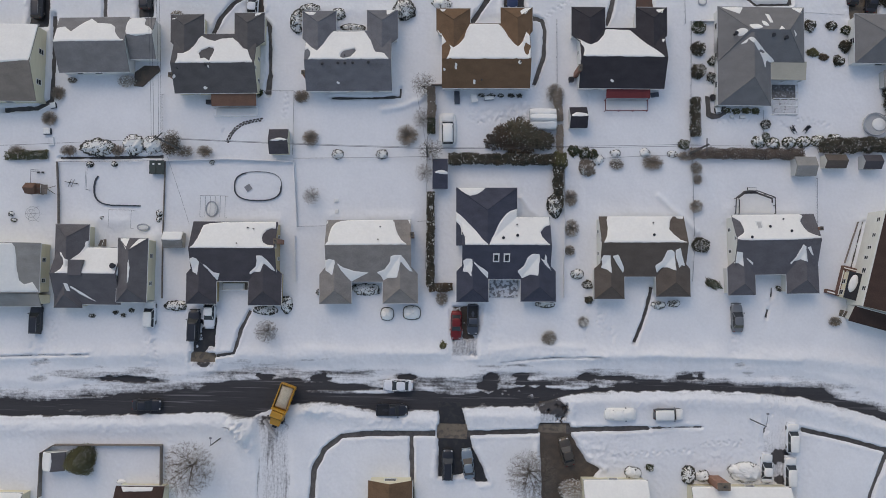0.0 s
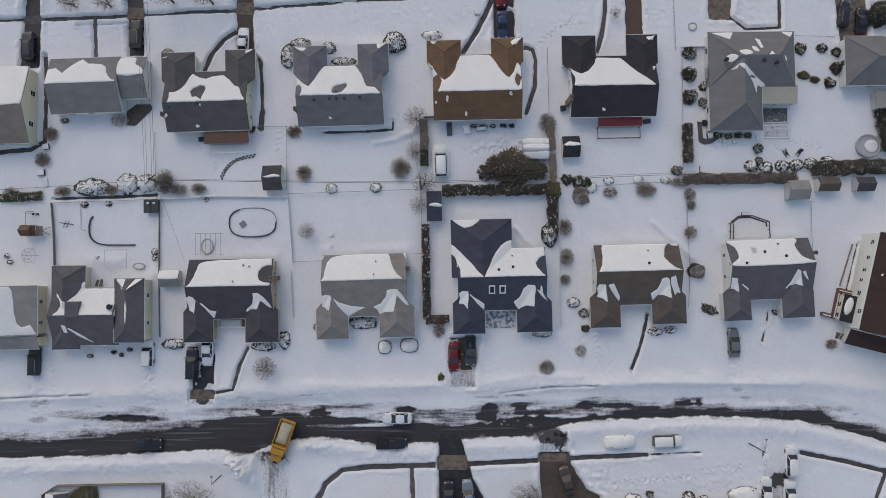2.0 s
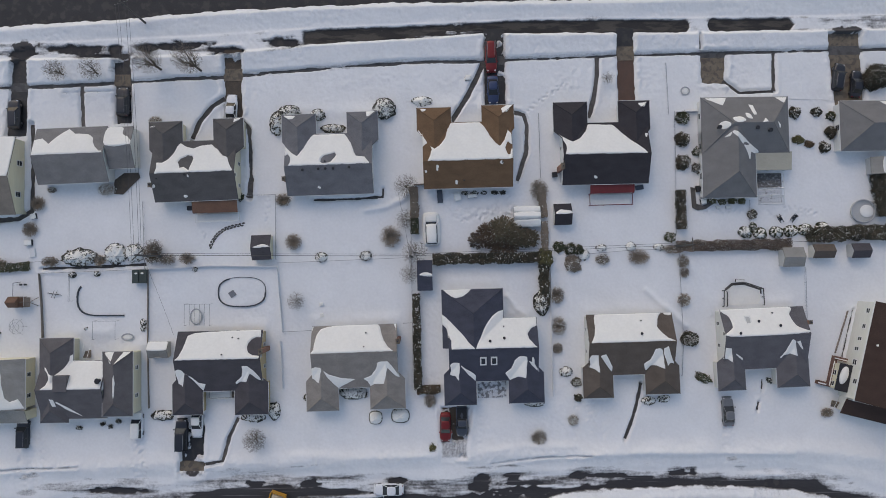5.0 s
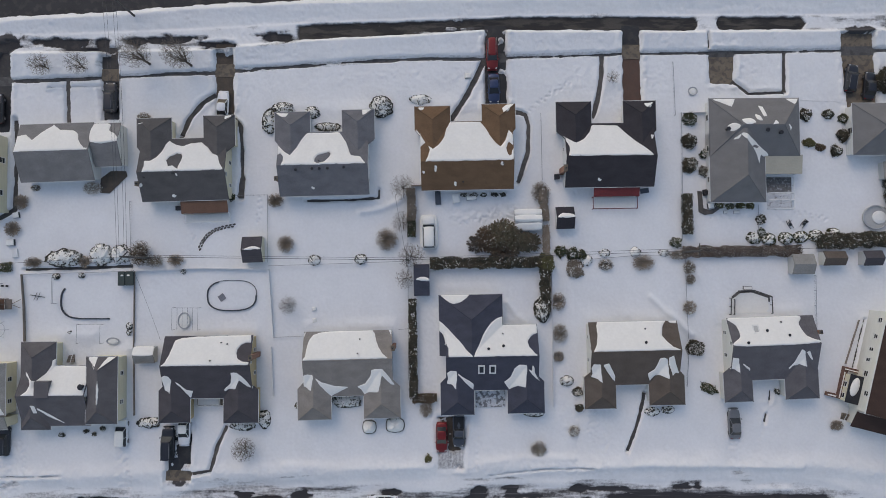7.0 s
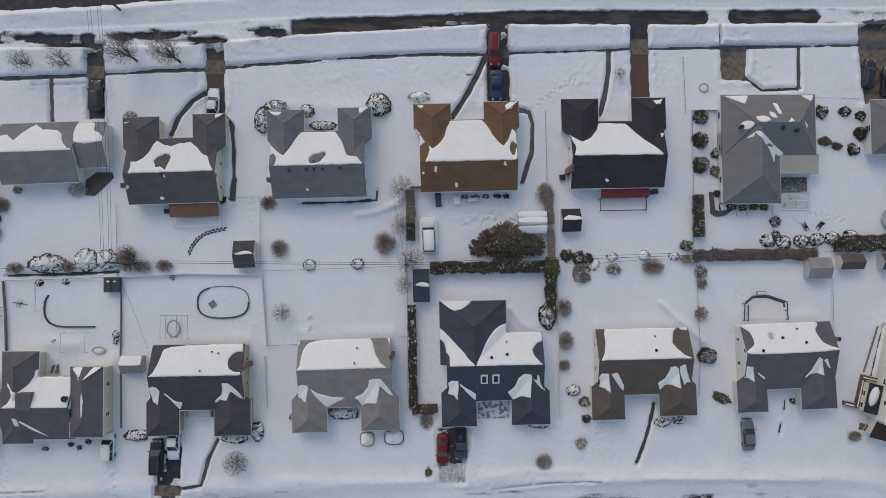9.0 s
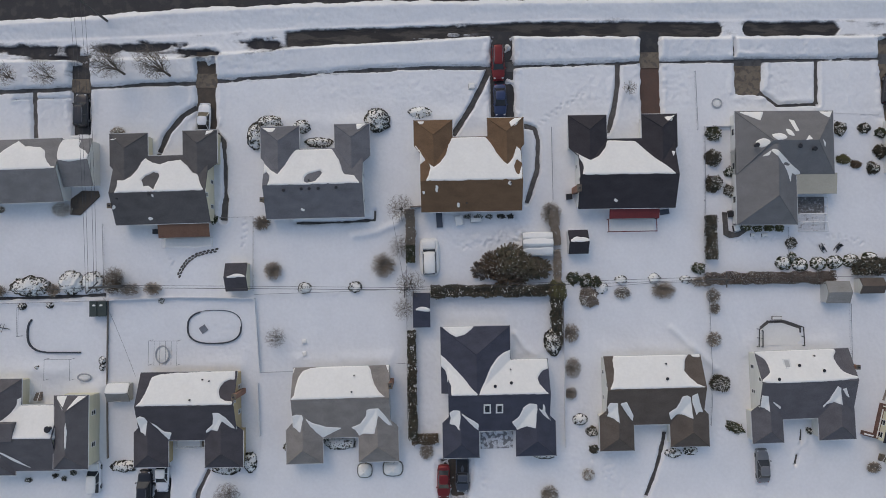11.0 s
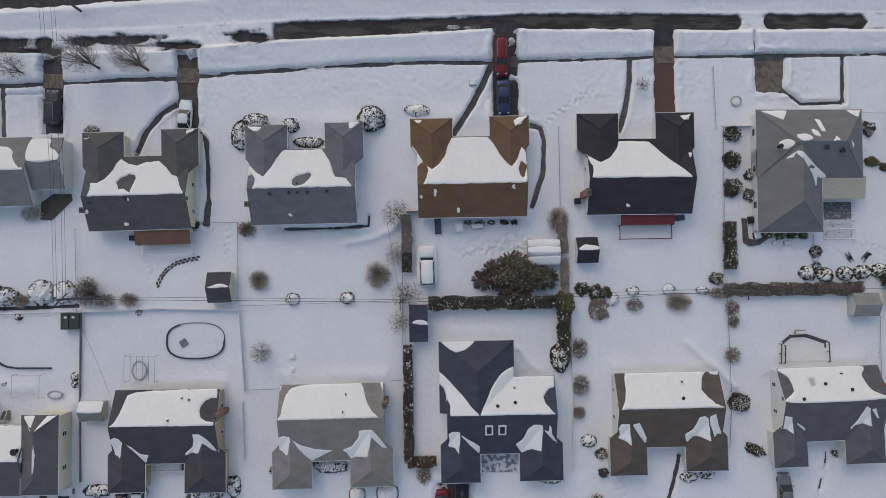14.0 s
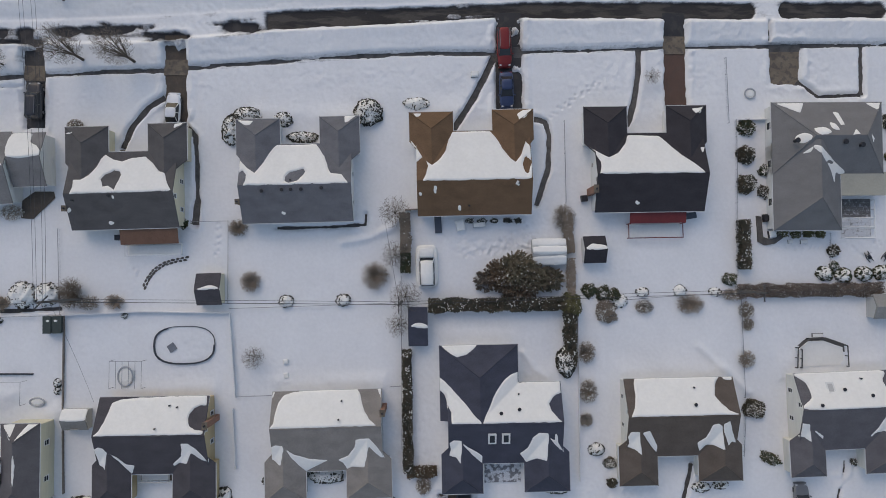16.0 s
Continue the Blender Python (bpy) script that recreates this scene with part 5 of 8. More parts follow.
h = plain_house("large weathered grey hip-roofed house with a cream-roofed porch", (52.5, 41.1), 0.5,
    [dict(rect=(-7.2, 7.2, -4.5, 4.8), axis="x", ze=2.6, zr=5.2, hip0=4.2, hip1=3.8, ridge=0.0), dict(rect=(-7.2, 1.6, -11.8, -0.5), axis="y", ze=2.6, zr=5.15, hip0=4.0, ridge=-2.4)], R_HP, W_WHITE,
    [dict(at=[(-6.9, 4.7), (-3.0, 4.7), (-3.9, 3.2)], thick=0.1), dict(at=[(5.0, 4.7), (7.0, 4.7), (6.4, 3.4)], thick=0.1), dict(at=[(-5.0, -0.1), (-4.2, 0.4), (-3.4, 0.0), (-3.5, -0.6), (-4.4, -0.9)], thick=0.12), dict(at=[(-3.0, 0.9), (-1.5, 1.1), (-0.9, 0.4), (-2.3, 0.0)], thick=0.12),
     dict(at=[(1.6, 0.0), (2.3, 0.9), (2.7, 0.1)], thick=0.1), dict(at=[(0.2, 3.4), (1.0, 3.2), (1.2, 1.4), (0.6, 1.4)], thick=0.08), dict(at=[(-0.7, 1.8), (0.0, 1.6), (0.2, 0.7), (-0.6, 0.9)], thick=0.12), dict(at=[(-4.3, -2.2), (-3.0, -1.2), (-3.4, -2.1)], thick=0.08),
     dict(at=[(-3.1, -1.5), (-2.7, -1.2), (-1.5, -1.9), (0.4, -3.1), (2.1, -4.3), (1.3, -4.6), (0.6, -4.5), (0.2, -5.7), (-0.6, -4.1), (-1.9, -2.8)], holes=[(-0.6, -3.2, 0.5, 0.2)], thick=0.13), dict(at=[(4.4, 0.4), (5.2, -0.2), (4.9, -0.9)], thick=0.08)],
    [(-6.9, -8, 1, 0.9, 1.2, "-x"), (-6.9, -3, 1, 0.9, 1.2, "-x"), (-6.9, 2, 1, 0.9, 1.2, "-x"), (-3, -11.5, 1, 1.6, 1.2, "-y")])
part("porch_roof", Mesh().slab([(1.5, -7.3, 2.35), (7.6, -7.3, 2.35), (7.6, -4.3, 2.62), (1.5, -4.3, 2.62)], 0.14), material("cream_roofing", (0.42, 0.40, 0.33), 0.7, 0.06, 5, 0.5, 0.05), h, "low cream-coloured porch roof")
for sx, sy in ((7.3, -7.1), (4.5, -7.1)):
    part("porch_post", Mesh().box(sx - 0.07, sx + 0.07, sy - 0.07, sy + 0.07, -0.1, 2.3), TRIM, h)
for vx, vy in ((-5.2, -0.6), (3.0, -1.2), (0.9, -0.8)):
    roof_vent(h, vx, vy, 4.5, 0.22, 0.5)
plain_house("grey hip-roofed house behind evergreen shrubs", (73, 41.0), 0.4, [dict(rect=(-4.8, 8, -4.1, 4.2), axis="x", ze=2.6, zr=5.0, hip0=4.0, ridge=0.0)], R_HP, W_WHITE,
    [dict(at=[(2.6, -1.6), (3.6, -2.2), (3.8, -4.0), (3.2, -3.0)], thick=0.08), dict(at=[(1.8, 4.1), (3.6, 4.1), (3.0, 3.0)], thick=0.08)], [(-4.5, 0, 1, 0.9, 1.2, "-x"), (0, -3.8, 1, 1.2, 1.2, "-y")])
h = plain_house("tall pale building with a dark red-brown roof, set at an angle", (67.75, -3.4), -14.0, [dict(rect=(0, 13, 0, 16.2), axis="y", ze=4.8, zr=7.4, gutter=False, inset=0.12)], R_RB, W_GREYCREAM,
    [dict(at=[(1.2, 9.5), (1.5, 9.6), (1.5, 9.2), (1.2, 9.2)], thick=0.06)], [(0.12, 3.0, 3.4, 0.7, 0.8, "-x"), (0.12, 6.0, 2.4, 0.8, 0.8, "-x"), (0.12, 8.2, 2.2, 0.5, 0.8, "-x"), (0.12, 9.9, 2.4, 0.5, 0.8, "-x"), (0.12, 12.0, 2.8, 0.6, 0.7, "-x"), (0.12, 14.6, 3.0, 0.7, 0.7, "-x")])
part("fascia", Mesh().box(-0.1, 0.03, -0.1, 16.3, 4.62, 4.78), TRIM, h, "pale eave board")
part("porch_roof", Mesh().slab([(-0.2, -2.6, 2.5), (13, -2.6, 2.5), (13, -0.05, 3.3), (-0.2, -0.05, 3.3)], 0.15), R_RB, h, "dark lean-to porch roof")
part("porch_wall", Mesh().box(0.4, 12.5, -2.2, 0.1, -0.3, 2.4), W_GREYCREAM, h)
part("porch_gutter", Mesh().box(0, 13, -0.12, 0.02, 3.34, 3.46), TRIM, h)
part("entry_wall", Mesh().box(-1.75, 0.1, 1.0, 5.2, -0.2, 2.35), W_CREAM, h, "cream entry hall wall")
part("entry_roof", Mesh().slab([(-1.9, 0.85, 2.5), (0.1, 0.85, 2.65), (0.1, 5.35, 2.65), (-1.9, 5.35, 2.5)], 0.12), DARK_METAL, h, "dark flat roof over the entry")
part("entry_snow", Mesh().loft([[(-0.95 + r * 0.7 * math.cos(a), 3.5 + r * 1.5 * math.sin(a) + 0.3 * r * math.cos(a), 2.55 + z) for a in [k * math.pi / 8 for k in range(16)]] for r, z in ((1, 0), (0.93, 0.12), (0.5, 0.18), (0.05, 0.2))]), CLEAN_SNOW, h, "patch of snow on the entry roof", True)
for wy in (1.8, 3.6):
    window(h, -1.75, wy, 0.9, 0.7, 0.9, "-x")
steps = thing("front_steps", pose(67.7, -4.4, 0, 0, 0, -14), "concrete front steps with thin metal hand rails", "stairs")
for k in range(4):
    part("step", Mesh().box(-0.8, 0.8, -0.35 * k - 0.35, -0.35 * k, -0.2, 0.85 - 0.17 * k), CONCRETE, steps)
for sx in (-0.85, 0.85):
    part("rail", Mesh().tube([(sx, 0.4, 1.8), (sx, -0.2, 1.75), (sx, -1.7, 1.05)], [0.035] * 3), WHITE_VINYL, steps)
    part("post", Mesh().tube([(sx, -1.65, 0), (sx, -1.65, 1.05)], [0.035] * 2), WHITE_VINYL, steps)

plain_house("low house with a brown gable roof and a cream gable wall", (-7.2, -39), 0.8, [dict(rect=(-3.5, 3.6, -8, 5.8), axis="y", ze=2.5, zr=4.3)], R_BR, W_CREAM, [], [(0, 5.65, 1.2, 1.8, 1.0, "+y")])
plain_house("house with a snow-covered roof beside a muddy drive", (29.1, -36.5), 1.0, [dict(rect=(-5.2, 5.2, -6, 4.2), axis="x", ze=2.6, zr=4.8)], R_B2, W_CREAM, [dict(at=[(-5.1, -0.8), (5.1, -0.8), (5.1, 4.15), (-5.1, 4.15)])], [(0, 3.9, 1, 1.4, 1.2, "+y")])
h = plain_house("house with a snow-covered roof and a brick chimney", (49.5, -38.0), 1.0, [dict(rect=(-8.1, 8.0, -6, 5.0), axis="x", ze=2.6, zr=4.9)], R_B2, W_CREAM, [dict(at=[(-8.0, -0.4), (7.9, -0.4), (7.9, 4.95), (-8.0, 4.95)])], [(2, 4.7, 1, 1.4, 1.2, "+y")])
chimney(h, -3.6, 5.6, 1.9, 1.1, -0.3, 4.2)
plain_house("small brown-roofed house with snow along its eave", (-47.3, -39), 0.6, [dict(rect=(-3.9, 3.9, -5, 4.1), axis="x", ze=2.5, zr=4.4)], R_RB, W_CREAM, [dict(at=[(-3.0, 4.0), (2.2, 4.0), (2.0, 3.4), (-2.6, 3.3)], thick=0.1)])
plain_house("cream house with a snowy roof at the road", (-71.0, -41.0), 0.5, [dict(rect=(-5, 5, -5, 4.6), axis="x", ze=2.6, zr=4.8)], R_LL, W_CREAM, [dict(at=[(-4.9, -0.4), (4.9, -0.4), (4.9, 4.5), (-4.9, 4.5)])])


# ---- sheds ----
def shed(label, x0, x1, y0, y1, ze, zr, axis, roof_mat, wall_mat, snow=(), turn=1.0, thick=0.12):
    cx, cy, a, b = (x0 + x1) / 2, (y0 + y1) / 2, (x1 - x0) / 2, (y1 - y0) / 2
    s = thing("garden_shed", pose(cx, cy, 0, 0, 0, turn), label, "shed", "garden sheds")
    blk = dict(rect=(-a, a, -b, b), axis=axis, ze=ze, zr=zr, inset=0.12, gable=0.08, gutter=False)
    build_block(s, blk, roof_mat, wall_mat)
    face = "-y" if axis == "y" else "+x"
    door = Mesh().box(-0.55, 0.55, -0.03, 0.02, 0, 1.7)
    part("door", door, wall_mat, s, at=pose(0, -b + (0.08 if axis == "y" else 0.12), 0.15))
    for o in snow:
        snow_on(s, [blk], [(u * a, v * b) for u, v in o], (), thick, (-a, a, -b, b), "patch of snow on the shed roof")
    return s


shed("dark-roofed cream garden shed with a strip of snow", -28.8, -25.6, 19.5, 23.6, 1.9, 2.8, "x", R_DK, W_CREAM, [[(-0.9, -0.02), (0.9, -0.02), (0.6, 0.2), (0.1, 0.24), (-0.5, 0.12)]], 2)
shed("black-roofed garden shed with snow along the ridge", 21.0, 23.9, 25.0, 28.5, 1.9, 2.9, "x", R_BL, W_WHITE, [[(-0.85, 0.02), (0.95, 0.02), (0.8, 0.3), (-0.3, 0.42)]], 2)
shed("dark blue-grey garden shed beside an evergreen hedge", -1.6, 0.9, 14.3, 19.3, 2.0, 2.6, "x", R_BU, W_GREY, [[(-0.7, 0.02), (0.9, -0.08), (0.9, 0.12), (0.0, 0.22)]], 1)
shed("canvas shelter under a full cover of snow", 14.4, 18.8, 24.7, 28.2, 1.6, 2.2, "x", W_GREY, W_GREY, [[(-0.97, 0.5), (0.95, 0.5), (0.97, 0.97), (-0.97, 0.97)], [(-0.9, -0.12), (0.2, -0.2), (0.96, -0.08), (0.97, 0.4), (-0.9, 0.38)], [(-0.95, -0.92), (0.96, -0.9), (0.96, -0.3), (-0.3, -0.34), (-0.95, -0.42)]], 1, 0.13)
shed("pale grey garden shed dusted with snow", 58.6, 62.1, 17.9, 21.1, 1.9, 2.6, "x", R_LL, W_GREY, [], 1)
shed("brown-roofed garden shed with a pale wall", 63.6, 67.1, 19.3, 21.6, 1.9, 2.6, "x", R_B2, W_GREYCREAM, [], 1)
shed("dark-roofed grey garden shed", 70.0, 73.0, 19.3, 21.7, 1.9, 2.6, "x", R_DK, W_GREY, [], 1)
shed("low lean-to shed with snow on its upper slope", -45.8, -42.5, 3.5, 6.2, 1.5, 2.2, "x", R_LL, W_GREY, [[(-0.97, 0.02), (0.97, 0.02), (0.97, 0.97), (-0.97, 0.97)]], 1)
shed("grey garden shed with a snowy roof at the fence", 73.6, 77.0, 33.2, 36.0, 1.9, 2.6, "y", R_LL, W_GREY, [[(0.0, -0.95), (0.97, -0.95), (0.97, 0.95), (0.05, 0.95)]], 1)
shed("white garden shed with snow on half its roof", -63.6, -60.0, -33.0, -30.0, 1.8, 2.5, "y", R_ML, W_WHITE, [[(-0.97, -0.97), (-0.1, -0.97), (-0.05, 0.97), (-0.97, 0.97)]], 0)
bin_box = thing("storage_box", pose(-47.5, 16.9, 0, 0, 0, 1), "dark green storage box with a double lid", "storage box")
DARK_GREEN = material("dark_green_plastic", (0.045, 0.06, 0.055), 0.6, 0.12, 6, 0.6, 0.05)
part("body", Mesh().box(-1.05, 1.05, -1.05, 1.05, -0.1, 1.3), DARK_GREEN, bin_box)
for sx in (-1, 1):
    part("lid", Mesh().box(-0.54, 0.54, -1.12, 1.12, 1.3, 1.38), DARK_GREEN, bin_box, at=pose(sx * 0.56, 0, 0, 0, sx * 4, 0))
    part("snow_patch", Mesh().loft([[(sx * 0.5 + r * math.cos(a), 0.5 + 0.6 * r * math.sin(a), z) for a in [k * math.pi / 4 for k in range(8)]] for r, z in ((0.26, 1.38), (0.2, 1.46), (0.04, 1.48))]), CLEAN_SNOW, bin_box)


# ---- decks and awnings ----
def awning_deck(label, x0, x1, y0, y1, split, turn, roof_mat, rail_mat, high):
    """A snowy deck behind a house, its upper part under a sloping awning."""
    cx, cy = (x0 + x1) / 2, (y0 + y1) / 2
    a, b = (x1 - x0) / 2, (y1 - y0) / 2
    s = split - cy
    d = thing("deck", pose(cx, cy, 0, 0, 0, turn), label, "deck")
    for k in range(8):
        w = 2 * b / 8
        part("plank", Mesh().box(-a, a, -b + k * w, -b + k * w + w - 0.015, 0.3, 0.36), FENCE_WOOD, d)
    m = Mesh()
    ring = lambda i, z: [(-a + i, -b + i, z), (a - i, -b + i, z), (a - i, s + 0.2 - i, z), (-a + i, s + 0.2 - i, z)]
    part("snow", m.loft([ring(0.08, 0.36), ring(0.1, 0.6), ring(0.3, 0.68)]), CLEAN_SNOW, d, "thick snow on the deck")
    part("awning", Mesh().slab([(-a - 0.1, s, high - 0.25), (a + 0.1, s, high - 0.25), (a + 0.1, b + 0.4, high + 0.1), (-a - 0.1, b + 0.4, high + 0.1)], 0.06), roof_mat, d)
    for sx in (-a, -a / 3, a / 3, a):
        part("post", Mesh().box(sx - 0.05, sx + 0.05, -b, -b + 0.1, 0, 1.25), rail_mat, d)
    for sx in (-a, a):
        part("post", Mesh().box(sx - 0.05, sx + 0.05, s - 0.05, s + 0.05, 0, high - 0.3), rail_mat, d)
        part("side_rail", Mesh().box(sx - 0.05, sx + 0.05, -b, s, 1.17, 1.25), rail_mat, d)
    part("rail", Mesh().box(-a, a, -b - 0.01, -b + 0.11, 1.17, 1.26), rail_mat, d)
    return d


RED = material("dark_red_paint", (0.15, 0.024, 0.026), 0.6, 0.15, 6, 0.6, 0.05)
RUST = material("rust_brown_canvas", (0.16, 0.088, 0.06), 0.8, 0.15, 7, 0.7, 0.1)
awning_deck("snowy deck with white rails under a rust-brown awning", -38.4, -31.2, 25.8, 29.0, 27.3, 1.8, RUST, WHITE_VINYL, 2.3)
awning_deck("snowy deck with dark red rails under a red awning", 27.1, 34.2, 28.3, 31.6, 30.2, 1.2, RED, RED, 2.3)


def rail_run(d, a, b, mat, high=1.0, step=1.6):
    a, b = Vector(a), Vector(b)
    n = max(1, round((b - a).length / step))
    for k in range(n + 1):
        p = a.lerp(b, k / n)
        part("post", Mesh().box(p.x - 0.05, p.x + 0.05, p.y - 0.05, p.y + 0.05, 0, high), mat, d)
    part("rail", Mesh().tube([(a.x, a.y, high), (b.x, b.y, high)], [0.09, 0.09], 4), mat, d)


DARK_WOOD = material("dark_wet_wood", (0.085, 0.08, 0.078), 0.8, 0.25, 7, 0.8, 0.1)
deck = thing("deck", pose(0, 0, 0), "raised snowy deck with dark wooden rails behind a house", "deck")
corners = [(49.1, 11.4), (49.2, 14.0), (50.7, 15.2), (52.8, 15.3), (55.7, 14.3), (55.8, 11.6)]
for a, b in zip(corners, corners[1:]):
    rail_run(deck, (*a, 0), (*b, 0), DARK_WOOD, 1.1)
rail_run(deck, (49.75, 11.4, 0), (49.8, 13.8, 0), DARK_WOOD, 0.95)
part("bench", Mesh().box(51.2, 52.7, 15.35, 15.9, 0.7, 0.78), DARK_WOOD, deck, "dark bench board under snow")
part("bench_snow", Mesh().box(51.3, 52.6, 15.42, 15.84, 0.78, 0.92), CLEAN_SNOW, deck)
part("floor", Mesh().prism(corners, "z", -0.1, 0.4), DARK_WOOD, deck)
# snow stops short; the dark floor margin stands for shade along the rails
part("snow", Mesh().prism([(x * 0.88 + 6.3, y * 0.86 + 1.75) for x, y in corners], "z", 0.4, 0.62), CLEAN_SNOW, deck, "smooth snow on the deck")
patio = thing("patio_deck", pose(57.5, 31.0, 0, 0, 0, 0.5), "grey patio deck with white railings and trodden snow", "deck")
BARE_PLANK = material("bare_grey_planks", (0.15, 0.145, 0.14), 0.85, 0.25, 7, 1.2, 0.1, other=(0.30, 0.30, 0.31), amount=0.3, each=0.15)
SNOWY_PLANK = material("snowy_grey_planks", (0.62, 0.62, 0.63), 0.85, 0.1, 7, 1.2, 0.1, other=(0.33, 0.32, 0.31), amount=0.25, each=0.1)
for k in range(10):
    part("plank", Mesh().box(-2.0, 2.0, -2.6 + 0.52 * k, -2.1 + 0.52 * k, 0.2, 0.46), BARE_PLANK if k > 4 else SNOWY_PLANK, patio)
for a, b in (((-2, -2.6, 0), (2, -2.6, 0)), ((2, -2.6, 0), (2, 2.4, 0)), ((-2, -1.2, 0), (2, -1.2, 0)), ((-2, 0, 0), (2, 0, 0))):
    rail_run(patio, a, b, WHITE_VINYL, 1.2, 1.3)
DUSTED = material("dusted_stone", (0.20, 0.20, 0.21), 0.9, 0.2, 7, 0.8, 0.2, other=(0.62, 0.63, 0.65), amount=0.6)
paved("patio", [(8.3, -3.5), (13.0, -3.4), (13.0, -0.4), (8.3, -0.5)], DUSTED, "grey stone forecourt dusted with snow", 0.56, "patio")

# a shallow front porch between the wings of the charcoal-roofed house
porch = thing("front_porch", pose(-33.6, -2.5, 0, 0, 0, 0.9), "shallow front porch with white rails and snow", "porch")
part("floor", Mesh().box(-2.45, 2.45, -0.75, 0.6, -0.2, 0.5), CONCRETE, porch)
part("snow", Mesh().loft([[(-2.4, -0.7, 0.5), (1.2, -0.7, 0.5), (1.2, 0.5, 0.5), (-2.4, 0.5, 0.5)], [(-2.3, -0.6, 0.72), (1.0, -0.6, 0.68), (1.0, 0.4, 0.68), (-2.3, 0.4, 0.72)]]), CLEAN_SNOW, porch, "drift of snow on the porch")
rail_run(porch, (-2.4, -0.72, 0), (2.4, -0.72, 0), WHITE_VINYL, 1.25, 1.2)


# ---- vegetation ----
def sprigs(centres, size, rnd, flat=0.6):
    """Small three-bladed leaf sprigs at the given places."""
    n = len(centres)
    v = np.empty((n, 9, 3))
    for k in range(3):
        a = rnd.random(n) * 2 * np.pi
        up = (rnd.random(n) - 0.25) * 1.6 * flat
        d = np.stack([np.cos(a), np.sin(a), up], -1)
        s = np.stack([-np.sin(a), np.cos(a), rnd.random(n) - 0.5], -1)
        L = size * (0.6 + 0.8 * rnd.random((n, 1)))
        v[:, 3 * k] = centres - s * L * 0.28
        v[:, 3 * k + 1] = centres + s * L * 0.28
        v[:, 3 * k + 2] = centres + d * L
    return v.reshape(-1, 3), np.arange(n * 9).reshape(-1, 3)


def clumps(centres, size, rnd):
    """Small lumps of snow, squashed and uneven."""
    n = len(centres)
    base = np.array([(1, 0, 0), (0.3, 0.95, 0), (-0.8, 0.6, 0), (-0.8, -0.6, 0), (0.3, -0.95, 0), (0, 0, 0.75), (0, 0, -0.4)])
    tri = np.array([(0, 1, 5), (1, 2, 5), (2, 3, 5), (3, 4, 5), (4, 0, 5), (1, 0, 6), (2, 1, 6), (3, 2, 6), (4, 3, 6), (0, 4, 6)])
    a = rnd.random(n) * 6.28
    s = size * (0.5 + rnd.random((n, 1, 1)))
    b = base[None] * (0.75 + 0.5 * rnd.random((n, 7, 1))) * s
    x, y = b[..., 0] * np.cos(a)[:, None] - b[..., 1] * np.sin(a)[:, None], b[..., 0] * np.sin(a)[:, None] + b[..., 1] * np.cos(a)[:, None]
    long = (0.55 + 1.1 * rnd.random((n, 1)))
    x, y = x * long, y / long
    v = np.stack([x, y, b[..., 2]], -1) + centres[:, None]
    f = (np.arange(n)[:, None, None] * 7 + tri[None]).reshape(-1, 3)
    return v.reshape(-1, 3), f


def stalks(starts, ends, r, rnd, bow=0.15):
    """Thin three-sided twigs from starts to ends, slightly bent."""
    n = len(starts)
    mid = (starts + ends) / 2 + (rnd.random((n, 3)) - 0.5) * bow * np.linalg.norm(ends - starts, axis=1)[:, None]
    rings = []
    d = ends - starts
    d /= np.linalg.norm(d, axis=1)[:, None] + 1e-9
    u = np.cross(d, np.where(np.abs(d[:, 2:]) < 0.9, [[0, 0, 1.0]], [[1.0, 0, 0]]))
    u /= np.linalg.norm(u, axis=1)[:, None]
    w = np.cross(d, u)
    r = np.broadcast_to(r, (n,))[:, None]
    for p, k in ((starts, 1.0), (mid, 0.75), (ends, 0.35)):
        for a in (0, 2.094, 4.189):
            rings.append(p + (u * math.cos(a) + w * math.sin(a)) * r * k)
    v = np.stack(rings, 1)
    q = [(s * 3 + k, s * 3 + (k + 1) % 3, s * 3 + 3 + (k + 1) % 3, s * 3 + 3 + k) for s in (0, 1) for k in range(3)]
    f = (np.arange(n)[:, None, None] * 9 + np.array(q)[None]).reshape(-1, 4)
    return v.reshape(-1, 3), f


